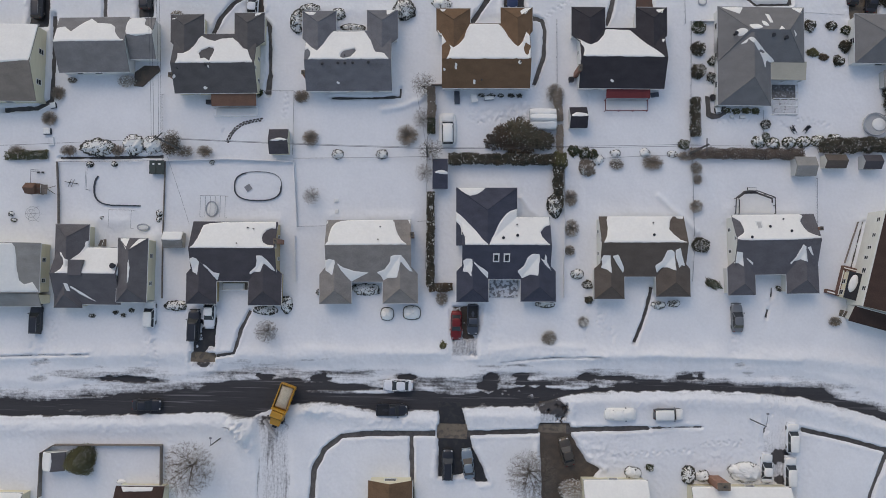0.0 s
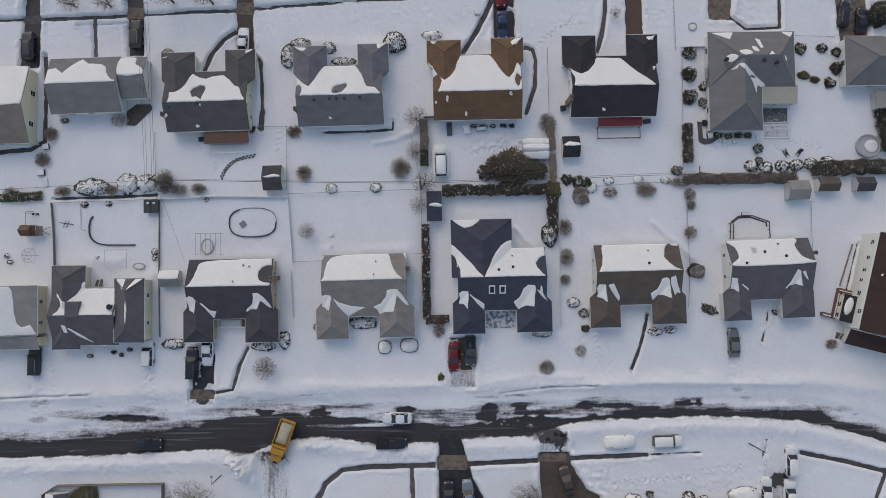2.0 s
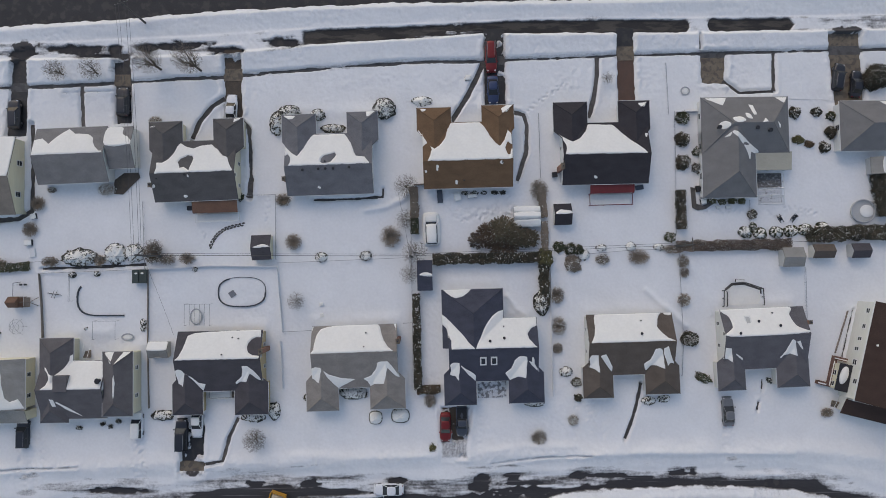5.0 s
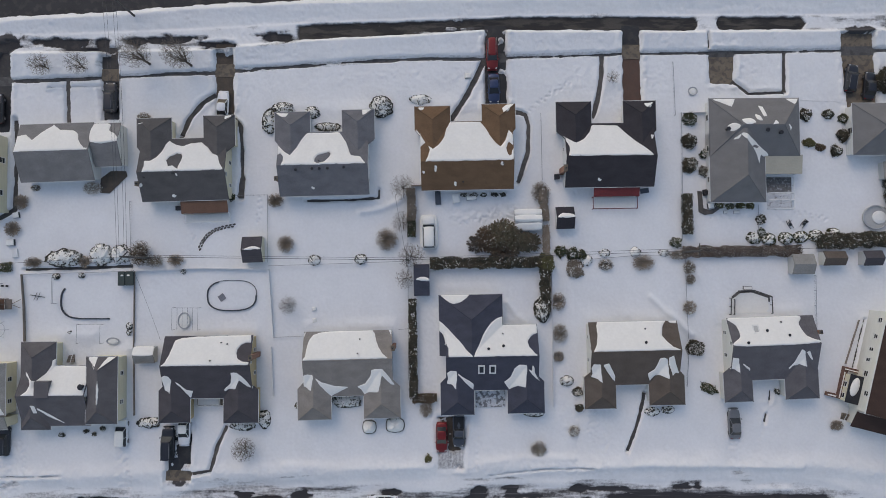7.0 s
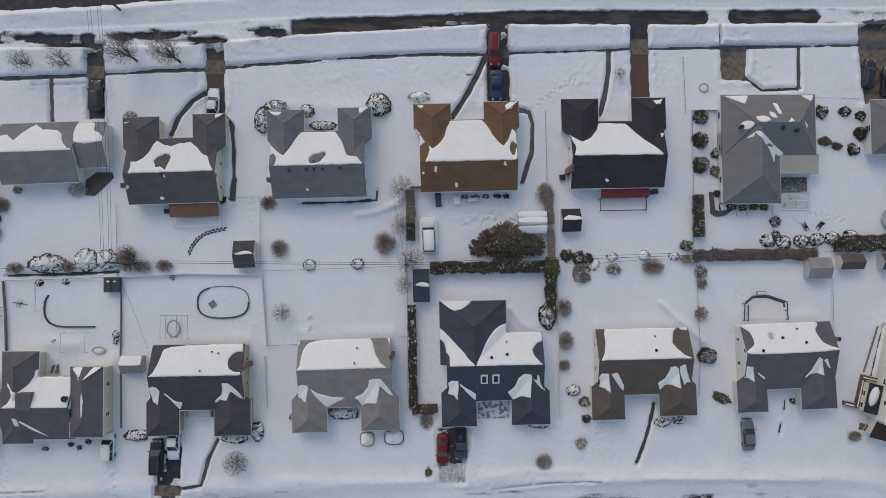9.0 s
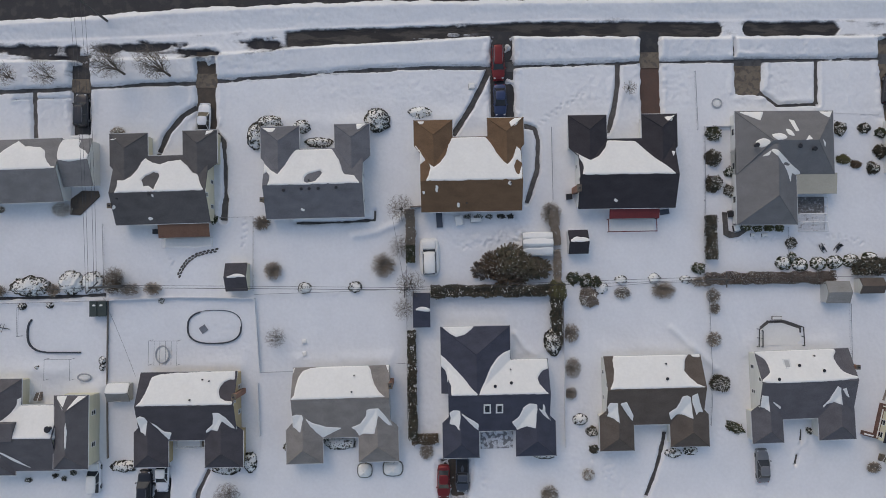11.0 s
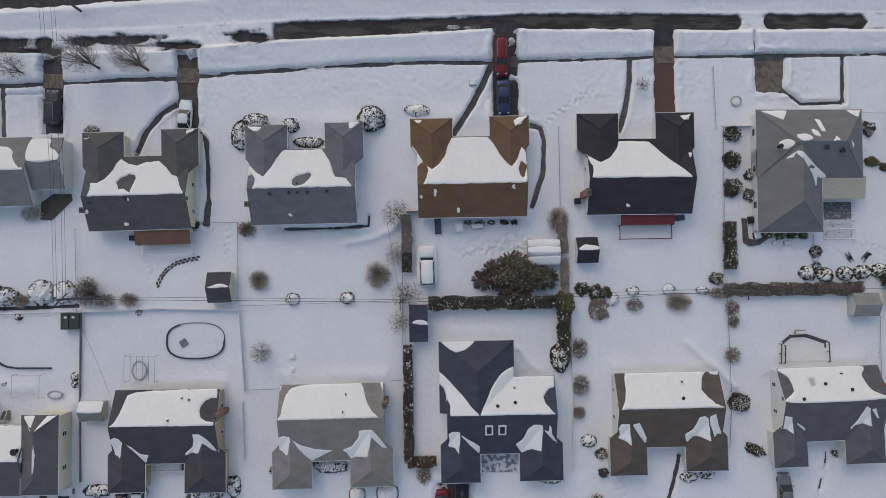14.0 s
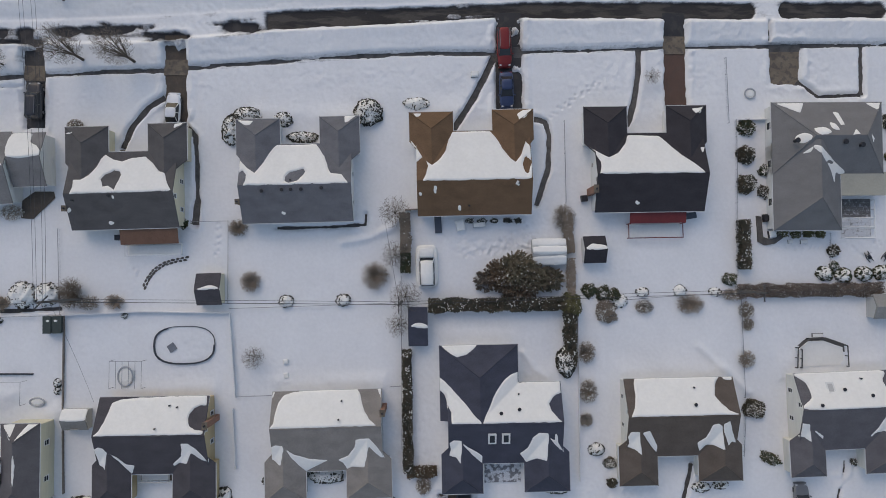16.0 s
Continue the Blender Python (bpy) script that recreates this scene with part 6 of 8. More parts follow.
def bare_tree(x, y, high, spread, seed, label="bare leafless tree with fine grey-brown twigs", lean=(0, 0), dense=1.0):
    rnd = np.random.default_rng(seed)
    tree = thing("tree", pose(x, y, 0), label, "tree", "bare trees")
    trunk = Mesh()
    fork = high * 0.28
    trunk.tube([(0, 0, -0.2), (0.03, 0.02, fork * 0.5), (lean[0] * 0.1, lean[1] * 0.1, fork)], [0.20 * high / 7, 0.16 * high / 7, 0.14 * high / 7], 8)
    part("trunk", trunk, BARK, tree)
    root = np.array([lean[0] * 0.1, lean[1] * 0.1, fork])
    centre = np.array([lean[0], lean[1], high * 0.62])
    nodes, start, end, thick = root[None], [], [], []
    scale = high / 7
    for count, near, far, r in ((11, 0.45, 0.8, 0), (int(80 * dense), 0.3, 0.95, 0.024), (int(520 * dense), 0.3, 1.0, 0.015), (int(2400 * dense), 0.25, 1.06, 0.0105)):
        d = rnd.normal(size=(count, 3))
        d /= np.linalg.norm(d, axis=1)[:, None]
        tips = centre + d * np.array([spread, spread, high * 0.40]) * (near + (far - near) * rnd.random((count, 1)) ** 0.7)
        if not r:  # main limbs spread evenly round the trunk
            a = 6.2832 * (np.arange(count) + 0.6 * rnd.random(count)) / count
            reach = spread * (0.35 + 0.4 * rnd.random(count))
            tips = np.stack([np.cos(a) * reach + lean[0], np.sin(a) * reach + lean[1], high * (0.6 + 0.3 * rnd.random(count))], -1)
        away = np.linalg.norm(tips[:, None] - nodes[None], axis=2)
        later = np.linalg.norm(nodes - root, axis=1)[None] > np.linalg.norm(tips - root, axis=1)[:, None] * 0.95
        foot = nodes[np.argmin(away + 50 * later, axis=1)]
        if r:
            start.append(foot), end.append(tips), thick.append(np.full(count, r))
        else:
            for p, q in zip(foot, tips):
                bend = (p + q) / 2 + [0, 0, 0.25] + (rnd.random(3) - 0.5) * 0.4
                part("limb", Mesh().tube([p, bend, q], [0.075 * scale, 0.045 * scale, 0.02 * scale], 5), BARK, tree)
        nodes = np.vstack([nodes, tips] + [foot + (tips - foot) * k for k in (0.3, 0.55, 0.8)])
    starts, ends, radii = np.vstack(start), np.vstack(end), np.concatenate(thick)
    keep = np.linalg.norm(ends - starts, axis=1) < spread * 0.75
    starts, ends, radii = starts[keep], ends[keep], radii[keep]
    v, f = stalks(starts, ends, radii, rnd)
    part("crown", quick("crown", v, f, TWIG), TWIG, tree, "fine bare twigs all over", kind="stuff")
    return tree


def twig_bush(x, y, rx, ry, high, seed, mat=None, snow=0, label="round leafless bush with brown twigs in the snow", count=420):
    """A bush of stems that fan out from its foot, each with side twigs; fullest in the middle."""
    rnd = np.random.default_rng(seed)
    bush = thing("bush", pose(x, y, 0.36), label, "bush", "garden bushes")
    n = int(count * 0.8)
    a, t = rnd.random(n) * 6.283, 0.45 + 0.55 * rnd.random(n) ** 0.5
    e = np.stack([np.cos(a) * t * rx, np.sin(a) * t * ry, high * (1.05 - 0.6 * t**2) * (0.75 + 0.3 * rnd.random(n))], -1)
    s = e * np.array([0.06, 0.06, 0.0]) + [0, 0, 0.12 * high]
    k = rnd.integers(0, n, n * 5)
    q = s[k] + (e[k] - s[k]) * (0.15 + 0.8 * rnd.random((n * 5, 1)) ** 0.7)
    e2 = q + (rnd.random((n * 5, 3)) - 0.5) * np.array([0.9, 0.9, 0.5]) * min(rx, ry) * 0.45
    e2[:, :2] /= np.maximum(1, np.hypot(e2[:, 0] / rx, e2[:, 1] / ry))[:, None]
    v, f = stalks(np.vstack([s, q]), np.vstack([e, e2]), np.r_[np.full(n, 0.015), np.full(n * 5, 0.011)], rnd)
    part("branchwork", quick("branchwork", v, f, mat or PALE_TWIG), mat or PALE_TWIG, bush, kind="stuff")
    if snow:
        n = snow * 4
        a, t = rnd.random(n) * 6.283, np.sqrt(rnd.random(n)) * 0.95
        c = np.stack([np.cos(a) * t * rx, np.sin(a) * t * ry, high * (1 - 0.6 * t**2) * (0.75 + 0.2 * rnd.random(n))], -1)
        v, f = clumps(c, 0.06, rnd)
        part("snow", quick("snow_clumps", v, f, CLEAN_SNOW), CLEAN_SNOW, bush, "clumps of snow on the twigs", kind="stuff")
    return bush


def leafy(name, x, y, rx, ry, high, seed, mat, snow, label, category, box=False, turn=0.0, size=0.15, per=110, group="garden bushes", shoots=False):
    """An evergreen mass: leaf sprigs all through its outer shell, with clumps of snow lying on top."""
    rnd = np.random.default_rng(seed)
    ob = thing(name, pose(x, y, 0.1, 0, 0, turn), label, category, group)
    n = int(per * 4 * (rx * ry + (rx + ry) * high * 0.5))
    if box:
        p = np.stack([(rnd.random(n) * 2 - 1) * rx, (rnd.random(n) * 2 - 1) * ry, rnd.random(n) ** 0.6 * high], -1)
        edge = 0.75 + 0.5 * value_noise(p[:, 0] * 1.1 + 31, p[:, 1] * 1.1 + seed)
        p[:, 1] *= edge
        p[:, 2] *= 0.7 + 0.55 * value_noise(p[:, 0] * 0.9 + seed, p[:, 1] * 0.9)
    else:
        d = rnd.normal(size=(n, 3))
        d /= np.linalg.norm(d, axis=1)[:, None]
        d[:, 2] = np.abs(d[:, 2])
        lump = 0.72 + 0.5 * value_noise(d[:, 0] * 2.2 + 9 + seed, d[:, 1] * 2.2 + 3) * (0.6 + 0.4 * rnd.random(n))
        p = d * np.array([rx, ry, high]) * (lump * (0.72 + 0.28 * rnd.random(n)))[:, None]
    if shoots:  # many pointed leaders that lean outwards
        m = int(62 * rx * ry)
        a, t = rnd.random(m) * 6.283, np.sqrt(rnd.random(m))
        foot = np.stack([np.cos(a) * t * rx * 0.8, np.sin(a) * t * ry * 0.8], -1)
        tall = high * (1 - 0.55 * t**2) * (0.75 + 0.45 * rnd.random(m))
        k = rnd.integers(0, m, n)
        up = rnd.random(n) ** 0.55
        side = rnd.normal(size=(n, 2)) * (0.16 * (1.2 - up))[:, None]
        p = np.concatenate([foot[k] * (0.8 + 0.65 * up[:, None]) + side, (up * tall[k])[:, None]], 1)
    v, f = sprigs(p, size, rnd, 1.6 if shoots else 0.6)
    part("foliage", quick("foliage", v, f, mat), mat, ob, kind="stuff")
    if not box:
        part("stem", Mesh().tube([(0, 0, -0.3), (0, 0, high * 0.6)], [0.08, 0.04], 6), BARK, ob)
    else:
        for k in range(max(2, int(rx / 0.8))):
            sx = -rx * 0.92 + k * 2 * rx * 0.92 / max(1, int(rx / 0.8) - 1)
            part("stem", Mesh().tube([(sx, 0, -0.3), (sx, 0.05, high * 0.6)], [0.05, 0.03], 5), BARK, ob)
    if snow:
        top = p[p[:, 2] > high * (0.45 if not box else 0.5)]
        m = int(len(top) * snow * (1.1 if box else 2))
        if shoots:  # snow caught on the tips
            pick = rnd.random(len(foot)) < 0.3
            top = np.concatenate([foot * 1.42, (tall * 0.97)[:, None]], 1)[pick]
            m = len(top) * 2
        if m > 3:
            c = top[rnd.integers(0, len(top), m)] + [0, 0, 0.1] + (rnd.normal(size=(m, 3)) * [0.07, 0.07, 0.1] if shoots else 0)
            c = c[0.6 * value_noise(c[:, 0] * 1.3 + 4, c[:, 1] * 1.3 + seed) + 0.4 * value_noise(c[:, 0] * 3.7 + 9, c[:, 1] * 3.7 + seed) > 0.53]
            if len(c) > 2:
                v, f = clumps(c, 0.042 if shoots else 0.085 if box else 0.06, rnd)
                part("snow", quick("snow_clumps", v, f, CLEAN_SNOW), CLEAN_SNOW, ob, "clumps of snow on the leaves", kind="stuff")
    return ob


def snow_bush(x, y, rx, ry, high, seed, label="shrub almost hidden under a thick cap of snow", speck=0.5, mat=None, turn=0, clipped=False):
    """A shrub under snow: lumpy cushions with leaves showing between them."""
    rnd = np.random.default_rng(seed)
    ob = thing("bush", pose(x, y, 0.28, 0, 0, turn), label, "bush", "garden bushes")
    nu, nv = 64, 22

    def swell(d):
        k = 0.80 + 0.26 * value_noise(d[:, 0] * rx * 1.7 + seed, d[:, 1] * ry * 1.7 + d[:, 2] * 3)
        k = k + 0.10 * value_noise(d[:, 0] * rx * 4 + 40, d[:, 1] * ry * 4 + seed) + 0.08 * value_noise(d[:, 0] * rx * 9 + 20, d[:, 1] * ry * 9 + seed)
        if clipped:
            k = (0.78 + 0.2 * k) * (1e-9 + (np.abs(d[:, 0]) ** 4 + np.abs(d[:, 1]) ** 4) / (d[:, 0] ** 2 + d[:, 1] ** 2 + 1e-9) ** 2) ** -0.14
        return d * np.array([rx, ry, high]) * k[:, None]

    th, a = np.meshgrid((np.arange(nv) + 0.15) / nv * math.pi / 2, 6.2832 * np.arange(nu) / nu, indexing="ij")
    rows = swell(np.stack([np.cos(a) * np.cos(th), np.sin(a) * np.cos(th), np.sin(th)], -1).reshape(-1, 3))
    f = [(j * nu + i, j * nu + (i + 1) % nu, (j + 1) * nu + (i + 1) % nu, (j + 1) * nu + i) for j in range(nv - 1) for i in range(nu)]
    rows[:, :2] *= 0.94
    m = Mesh().add(rows.tolist(), f + [tuple((nv - 1) * nu + i for i in range(nu))])
    part("snow_cap", m, CLEAN_SNOW, ob, "lumpy cap of snow", True)
    n = int(5200 * (rx + 0.3) * (ry + 0.3))
    d = rnd.normal(size=(n, 3))
    d /= np.linalg.norm(d, axis=1)[:, None]
    d[:, 2] = np.abs(d[:, 2])
    spot = 0.72 * value_noise(d[:, 0] * rx * 8 + 3, d[:, 1] * ry * 8 + seed) + 0.28 * value_noise(d[:, 0] * rx * 2.5 + 3, d[:, 1] * ry * 2.5 + seed) + 0.22 * (1 - d[:, 2])
    keep = spot > 0.97 - 0.36 * min(speck, 1.1)
    p = swell(d[keep]) * 1.02
    rim = swell(d[(d[:, 2] > 0.1) & (d[:, 2] < 0.25)])
    rim *= rnd.uniform(0.96, 1.03, (len(rim), 1))
    p = np.vstack([p, rim[: int(len(rim) * (0.4 if clipped else 0.1 + 0.15 * speck))]])
    v, f = sprigs(p, 0.062, rnd)
    part("foliage", quick("foliage", v, f, mat or SHRUB), mat or SHRUB, ob, kind="stuff")
    return ob


bare_tree(-39.3, -31.6, 7.0, 4.5, 1, dense=1.6)
bare_tree(15.2, -31.5, 6.5, 4.2, 2, dense=1.6)
bare_tree(-28.2, -9.8, 3.2, 2.0, 3, "small bare tree with thin twigs on the front lawn", dense=0.65)
bare_tree(-44.6, 51.6, 8.2, 2.5, 4, dense=0.75, lean=(-0.6, 0.5))
bare_tree(-37.9, 51.4, 8.2, 2.4, 5, dense=0.75, lean=(-0.7, 0.5))
bare_tree(-55.1, 50.9, 5.0, 1.9, 6, "small bare street tree in the snowy verge", dense=0.35)
bare_tree(-61.0, 50.8, 5.0, 1.9, 7, "small bare street tree in the snowy verge", dense=0.35)
bare_tree(-21.6, 12.7, 2.6, 1.6, 8, "small bare tree in a snowy back yard", dense=0.3)
bare_tree(-3.4, 31.5, 4.0, 2.2, 9, "bare shrubby tree beside a hedge", dense=0.4)
bare_tree(-3.4, 26.0, 3.2, 1.9, 10, "bare shrubby tree beside a hedge", dense=0.35)
bare_tree(-2.0, 20.6, 4.0, 2.2, 11, "bare tree leaning over a dark shed", dense=0.4)
bare_tree(-2.9, 17.0, 3.0, 1.8, 12, "thin bare sapling at a fence", dense=0.25)
bare_tree(30.3, 49.6, 2.6, 1.2, 13, "thin bare sapling on a snowy lawn", dense=0.12)
bare_tree(-44.9, 21.6, 3.2, 1.6, 15, "bare shrubby tree in the boundary row", dense=0.4)

for i, (x, y, rx, ry, hh, sn) in enumerate([(-22.2, 22.5, 1.35, 1.35, 1.3, 0), (-6.0, 23.3, 1.8, 1.8, 1.6, 0), (-23.9, 29.5, 1.3, 1.1, 1.2, 0), (18.3, -9.9, 1.3, 1.2, 1.1, 25), (24.0, -7.2, 0.9, 0.9, 0.7, 40), (0.4, -3.8, 1.0, 1.2, 1.0, 20),
        (29.2, 19.3, 1.2, 0.9, 0.9, 30), (35.2, 19.7, 1.8, 1.3, 1.2, 0), (21.5, 13.4, 1.2, 1.4, 1.3, 10), (21.8, 8.3, 1.2, 1.5, 1.3, 20), (21.5, 4.6, 0.9, 0.9, 0.9, 10), (42.6, 18.9, 1.0, 1.1, 1.1, 20), (42.8, 17.0, 0.8, 0.8, 0.9, 10),
        (42.6, 12.5, 1.1, 1.1, 1.1, 25), (-66.0, 24.8, 1.3, 1.2, 1.1, 0), (-64.7, 29.1, 1.2, 1.2, 1.1, 0), (-45.4, 42.9, 1.1, 0.8, 0.9, 20), (65.9, -6.2, 1.1, 0.8, 0.8, 6), (18.7, 30.9, 1.5, 1.8, 1.5, 15), (-62.6, 31.4, 0.8, 0.5, 0.5, 10), (-53.4, 31.4, 1.5, 1.0, 0.8, 60)]):
    twig_bush(x, y, rx * 1.12, ry * 1.12, hh, 20 + i, None, sn)
for i, (x, rx) in enumerate([(-62.5, 1.6), (-54.2, 1.1), (-43.2, 1.8), (-39.8, 1.5), (-71, 1.6)]):
    twig_bush(x, 19.4 + 0.02 * (x + 60), rx, 1.1, 1.4, 60 + i, None, 20 if i == 2 else 0, "brown leafless shrub in the boundary row", 320)
twig_bush(-45.4, 20.7, 1.7, 2.0, 1.8, 66, BROWN_LEAF, 15, "dry brown shrub in the boundary row", 420)
twig_bush(22.5, -34.5, 2.6, 1.8, 1.4, 67, None, 120, "leafless shrub powdered with snow", 420)
twig_bush(40.9, 20.9, 1.8, 0.9, 1.1, 68, None, 10)

for x, y, rx, ry, seed in ((-59.0, 17.2, 0.6, 0.5, 101), (-54.9, 17.4, 0.5, 0.45, 102), (-47.1, 9.3, 0.45, 0.55, 103), (-47.1, 8.3, 0.4, 0.5, 104), (-71.7, 8.6, 0.5, 0.4, 105), (-71.2, 7.6, 0.5, 0.35, 106), (-56.5, 8.3, 0.35, 0.3, 107)):
    snow_bush(x, y, rx, ry, 0.55, seed, "small dark shrub poking out of the snow", 1.1)
snow_bush(-57.8, 20.1, 2.9, 1.4, 1.5, 71, turn=3, speck=0.75)
snow_bush(-51.7, 20.7, 1.8, 1.7, 1.5, 72, speck=0.45)
snow_bush(-48.6, 20.8, 1.6, 1.5, 1.4, 73, speck=0.45)
snow_bush(-17.6, 19.9, 0.95, 0.8, 0.9, 74)
snow_bush(-10.2, 20.1, 0.95, 0.8, 0.9, 75)
snow_bush(-25.0, 42.4, 1.3, 2.0, 1.4, 76, speck=0.85)
snow_bush(-23.0, 44.4, 1.9, 1.0, 1.3, 77, speck=0.85)
snow_bush(-18.2, 43.9, 1.3, 0.9, 0.9, 78, speck=0.85)
snow_bush(-15.6, 41.5, 2.1, 0.7, 0.8, 79, speck=0.85)
snow_bush(-7.0, 44.8, 1.8, 1.7, 1.6, 80, speck=0.9, label="round evergreen shrub capped with snow")
snow_bush(-0.6, 46.0, 1.7, 0.9, 0.9, 81)
snow_bush(-12.2, -2.6, 2.3, 0.95, 1.0, 82, speck=0.7, label="low shrubs between two wings under broken snow")
snow_bush(-43.6, -6.0, 1.9, 0.8, 0.9, 83, speck=0.8)
snow_bush(-28.6, -6.4, 2.0, 0.8, 0.8, 84, speck=0.8)
snow_bush(-25.3, -5.4, 1.0, 1.4, 0.9, 85, speck=0.8)
snow_bush(-8.6, -6.6, 1.1, 1.1, 1.2, 86, "clipped square shrub under a smooth cap of snow", 0.02, clipped=True)
snow_bush(-4.5, -6.3, 1.5, 1.2, 1.2, 87, "clipped broad shrub under a smooth cap of snow", 0.02, clipped=True)
snow_bush(36.4, -4.1, 1.3, 0.7, 0.8, 88, speck=0.8)
snow_bush(39.0, -3.8, 1.2, 0.6, 0.7, 89, speck=0.8)
snow_bush(22.9, 0.7, 1.1, 0.8, 0.8, 90, speck=0.5)
snow_bush(17.6, -4.4, 1.6, 0.6, 0.7, 91, speck=0.8)
snow_bush(32.5, -31.8, 1.4, 1.1, 1.1, 92, speck=0.3)
snow_bush(41.6, -31.8, 1.1, 1.5, 1.2, 93, speck=0.9)
snow_bush(43.9, -32.0, 1.3, 0.9, 1.0, 94, speck=0.4)
snow_bush(51.2, -31.2, 3.0, 1.7, 1.2, 95, speck=0.1)
snow_bush(-51.4, -35.0, 0.7, 0.5, 0.6, 96, speck=0.3)
snow_bush(29.0, 21.2, 0.9, 0.7, 0.8, 97)
snow_bush(34.0, 21.4, 0.8, 0.8, 1.0, 98, speck=0.3)
snow_bush(38.6, 21.3, 0.8, 0.6, 0.7, 99)
snow_bush(18.9, 12.2, 1.3, 1.9, 1.5, 100, speck=1.0, label="frosted shrub bowed under snow beside a hedge")
snow_bush(26.1, 20.0, 0.9, 0.9, 0.8, 101, speck=0.3)
for i, (x, y) in enumerate([(55.6, 23.5), (58.4, 23.7), (60.8, 23.9), (63.2, 24.1), (53.2, 23.7), (66.0, 24.4)]):
    snow_bush(x, y, 1.15, 0.95, 1.0, 110 + i, speck=0.8, mat=GREEN, label="rounded shrub half covered with snow")

LEAVES = "evergreen shrub with snow lying on its leaves"
for i, (x, y, r, hh) in enumerate([(42.9, 43.1, 1.35, 1.6), (42.8, 39.4, 1.45, 1.6), (42.9, 35.5, 1.5, 1.5), (45.4, 37.3, 0.9, 1.1), (45.4, 34.5, 1.05, 1.2), (54.4, 26.7, 0.95, 1.2), (54.5, 24.7, 0.75, 0.9), (62.0, 43.8, 1.3, 1.2), (65.6, 43.9, 1.0, 1.2), (68.0, 43.2, 0.9, 1.2), (68.0, 40.4, 1.2, 1.5), (66.8, 37.9, 1.2, 1.0), (40.6, 22.9, 1.1, 1.2), (24.6, -1.0, 1.0, 0.9), (43.4, 6.1, 1.7, 1.6), (35.3, -30.8, 0.8, 0.9), (24.9, -3.5, 0.8, 1.1), (-19.9, -3.2, 0.7, 1.0), (-31.0, 30.0, 0.9, 0.9), (-38.6, 18.0, 0.7, 0.7)]):
    leafy("bush", x, y, r, r * 0.9, hh, 130 + i, EVERGREEN if i % 3 else GREEN, 0.28, LEAVES, "bush")
for i, (x, y, r) in enumerate([(47.6, 28.9, 1.0), (49.4, 28.8, 0.9), (51.1, 28.9, 0.95), (52.7, 28.9, 0.8)]):
    leafy("bush", x, y, r, 0.6, 0.9, 160 + i, OLIVE, 0.06, "yellow-green shrub in a row along the wall", "bush")
leafy("bush", 62.4, 39.2, 1.2, 0.8, 1.0, 166, OLIVE, 0.05, "olive-green low shrub in the snow", "bush")
leafy("bush", 64.3, 38.5, 1.0, 0.7, 0.9, 167, BROWN_LEAF, 0.04, "brown low shrub in the snow", "bush")
leafy("bush", 45.6, -0.4, 1.9, 0.9, 1.0, 168, GREEN, 0.08, "sprawling evergreen shrub beside a house", "bush", turn=-25)
leafy("bush", 0.8, -11.7, 0.9, 1.0, 1.0, 169, OLIVE, 0.10, "olive shrub beside a slushy drive", "bush")
for i, (x, y, r) in enumerate([(22.0, 21.4, 1.2), (23.8, 21.0, 1.2), (25.3, 20.8, 1.0), (24.2, 18.6, 1.8)]):
    leafy("bush", x, y, r, r, 1.4, 172 + i, GREEN if i < 3 else PALE_TWIG, 0.22, "dense shrub powdered with snow", "bush", size=0.13)
leafy("tree", -57.7, -31.4, 2.8, 2.6, 4.2, 180, OLIVE, 0.0, "round olive-green evergreen tree beside a shed", "tree", per=60, group="")
# the great dark evergreens behind the brown-roofed house
for i, (x, y, r, hh) in enumerate([(10.4, 23.4, 2.1, 2.8), (12.6, 24.0, 2.5, 3.8), (14.8, 23.2, 2.1, 3.0), (17.0, 22.9, 1.6, 2.2), (8.4, 22.6, 1.4, 1.6), (12.8, 22.0, 2.4, 2.6)]):
    leafy("tree", x, y, r, r * 0.95, hh, 190 + i, (RUSSET, CEDAR, CEDAR, CEDAR, TWIG, RUSSET)[i], 0.06, "large dark evergreen with brown tips", "tree", size=0.065, per=600, shoots=True, group="dark evergreens")
leafy("tree", 19.6, 19.6, 1.5, 1.7, 3.2, 197, OLIVE, 0.03, "bushy olive evergreen at the corner of a hedge", "tree", group="")
HEDGE = "clipped evergreen hedge with snow on its top"
leafy("hedge", 10.0, 19.6, 9.0, 0.85, 1.9, 201, EVERGREEN, 0.055, HEDGE, "hedge", True, 1, group="hedges", size=0.17, per=110)
leafy("hedge", 19.4, 15.2, 3.6, 0.75, 1.9, 202, EVERGREEN, 0.07, HEDGE, "hedge", True, 91, group="hedges", size=0.17, per=110)
leafy("hedge", -1.7, 5.9, 7.9, 0.62, 1.7, 203, EVERGREEN, 0.11, HEDGE, "hedge", True, 91, group="hedges", size=0.15, per=120)
leafy("hedge", 0.2, -1.9, 1.9, 0.75, 1.4, 204, BROWN_LEAF, 0.07, "brown clipped hedge end with snow at its foot", "hedge", True, 2, group="hedges")
leafy("hedge", -2.1, 28.9, 2.6, 0.75, 1.6, 205, PALE_TWIG, 0.02, "bare brown hedge between two yards", "hedge", True, 91, group="hedges")
leafy("hedge", -2.0, 25.0, 1.3, 0.75, 1.5, 206, GREEN, 0.05, "green end of a hedge between two yards", "hedge", True, 91, group="hedges")
leafy("hedge", 42.3, 27.5, 3.2, 0.8, 1.7, 207, EVERGREEN, 0.10, "dark evergreen hedge with heaps of snow", "hedge", True, 91, group="hedges", size=0.17, per=110)
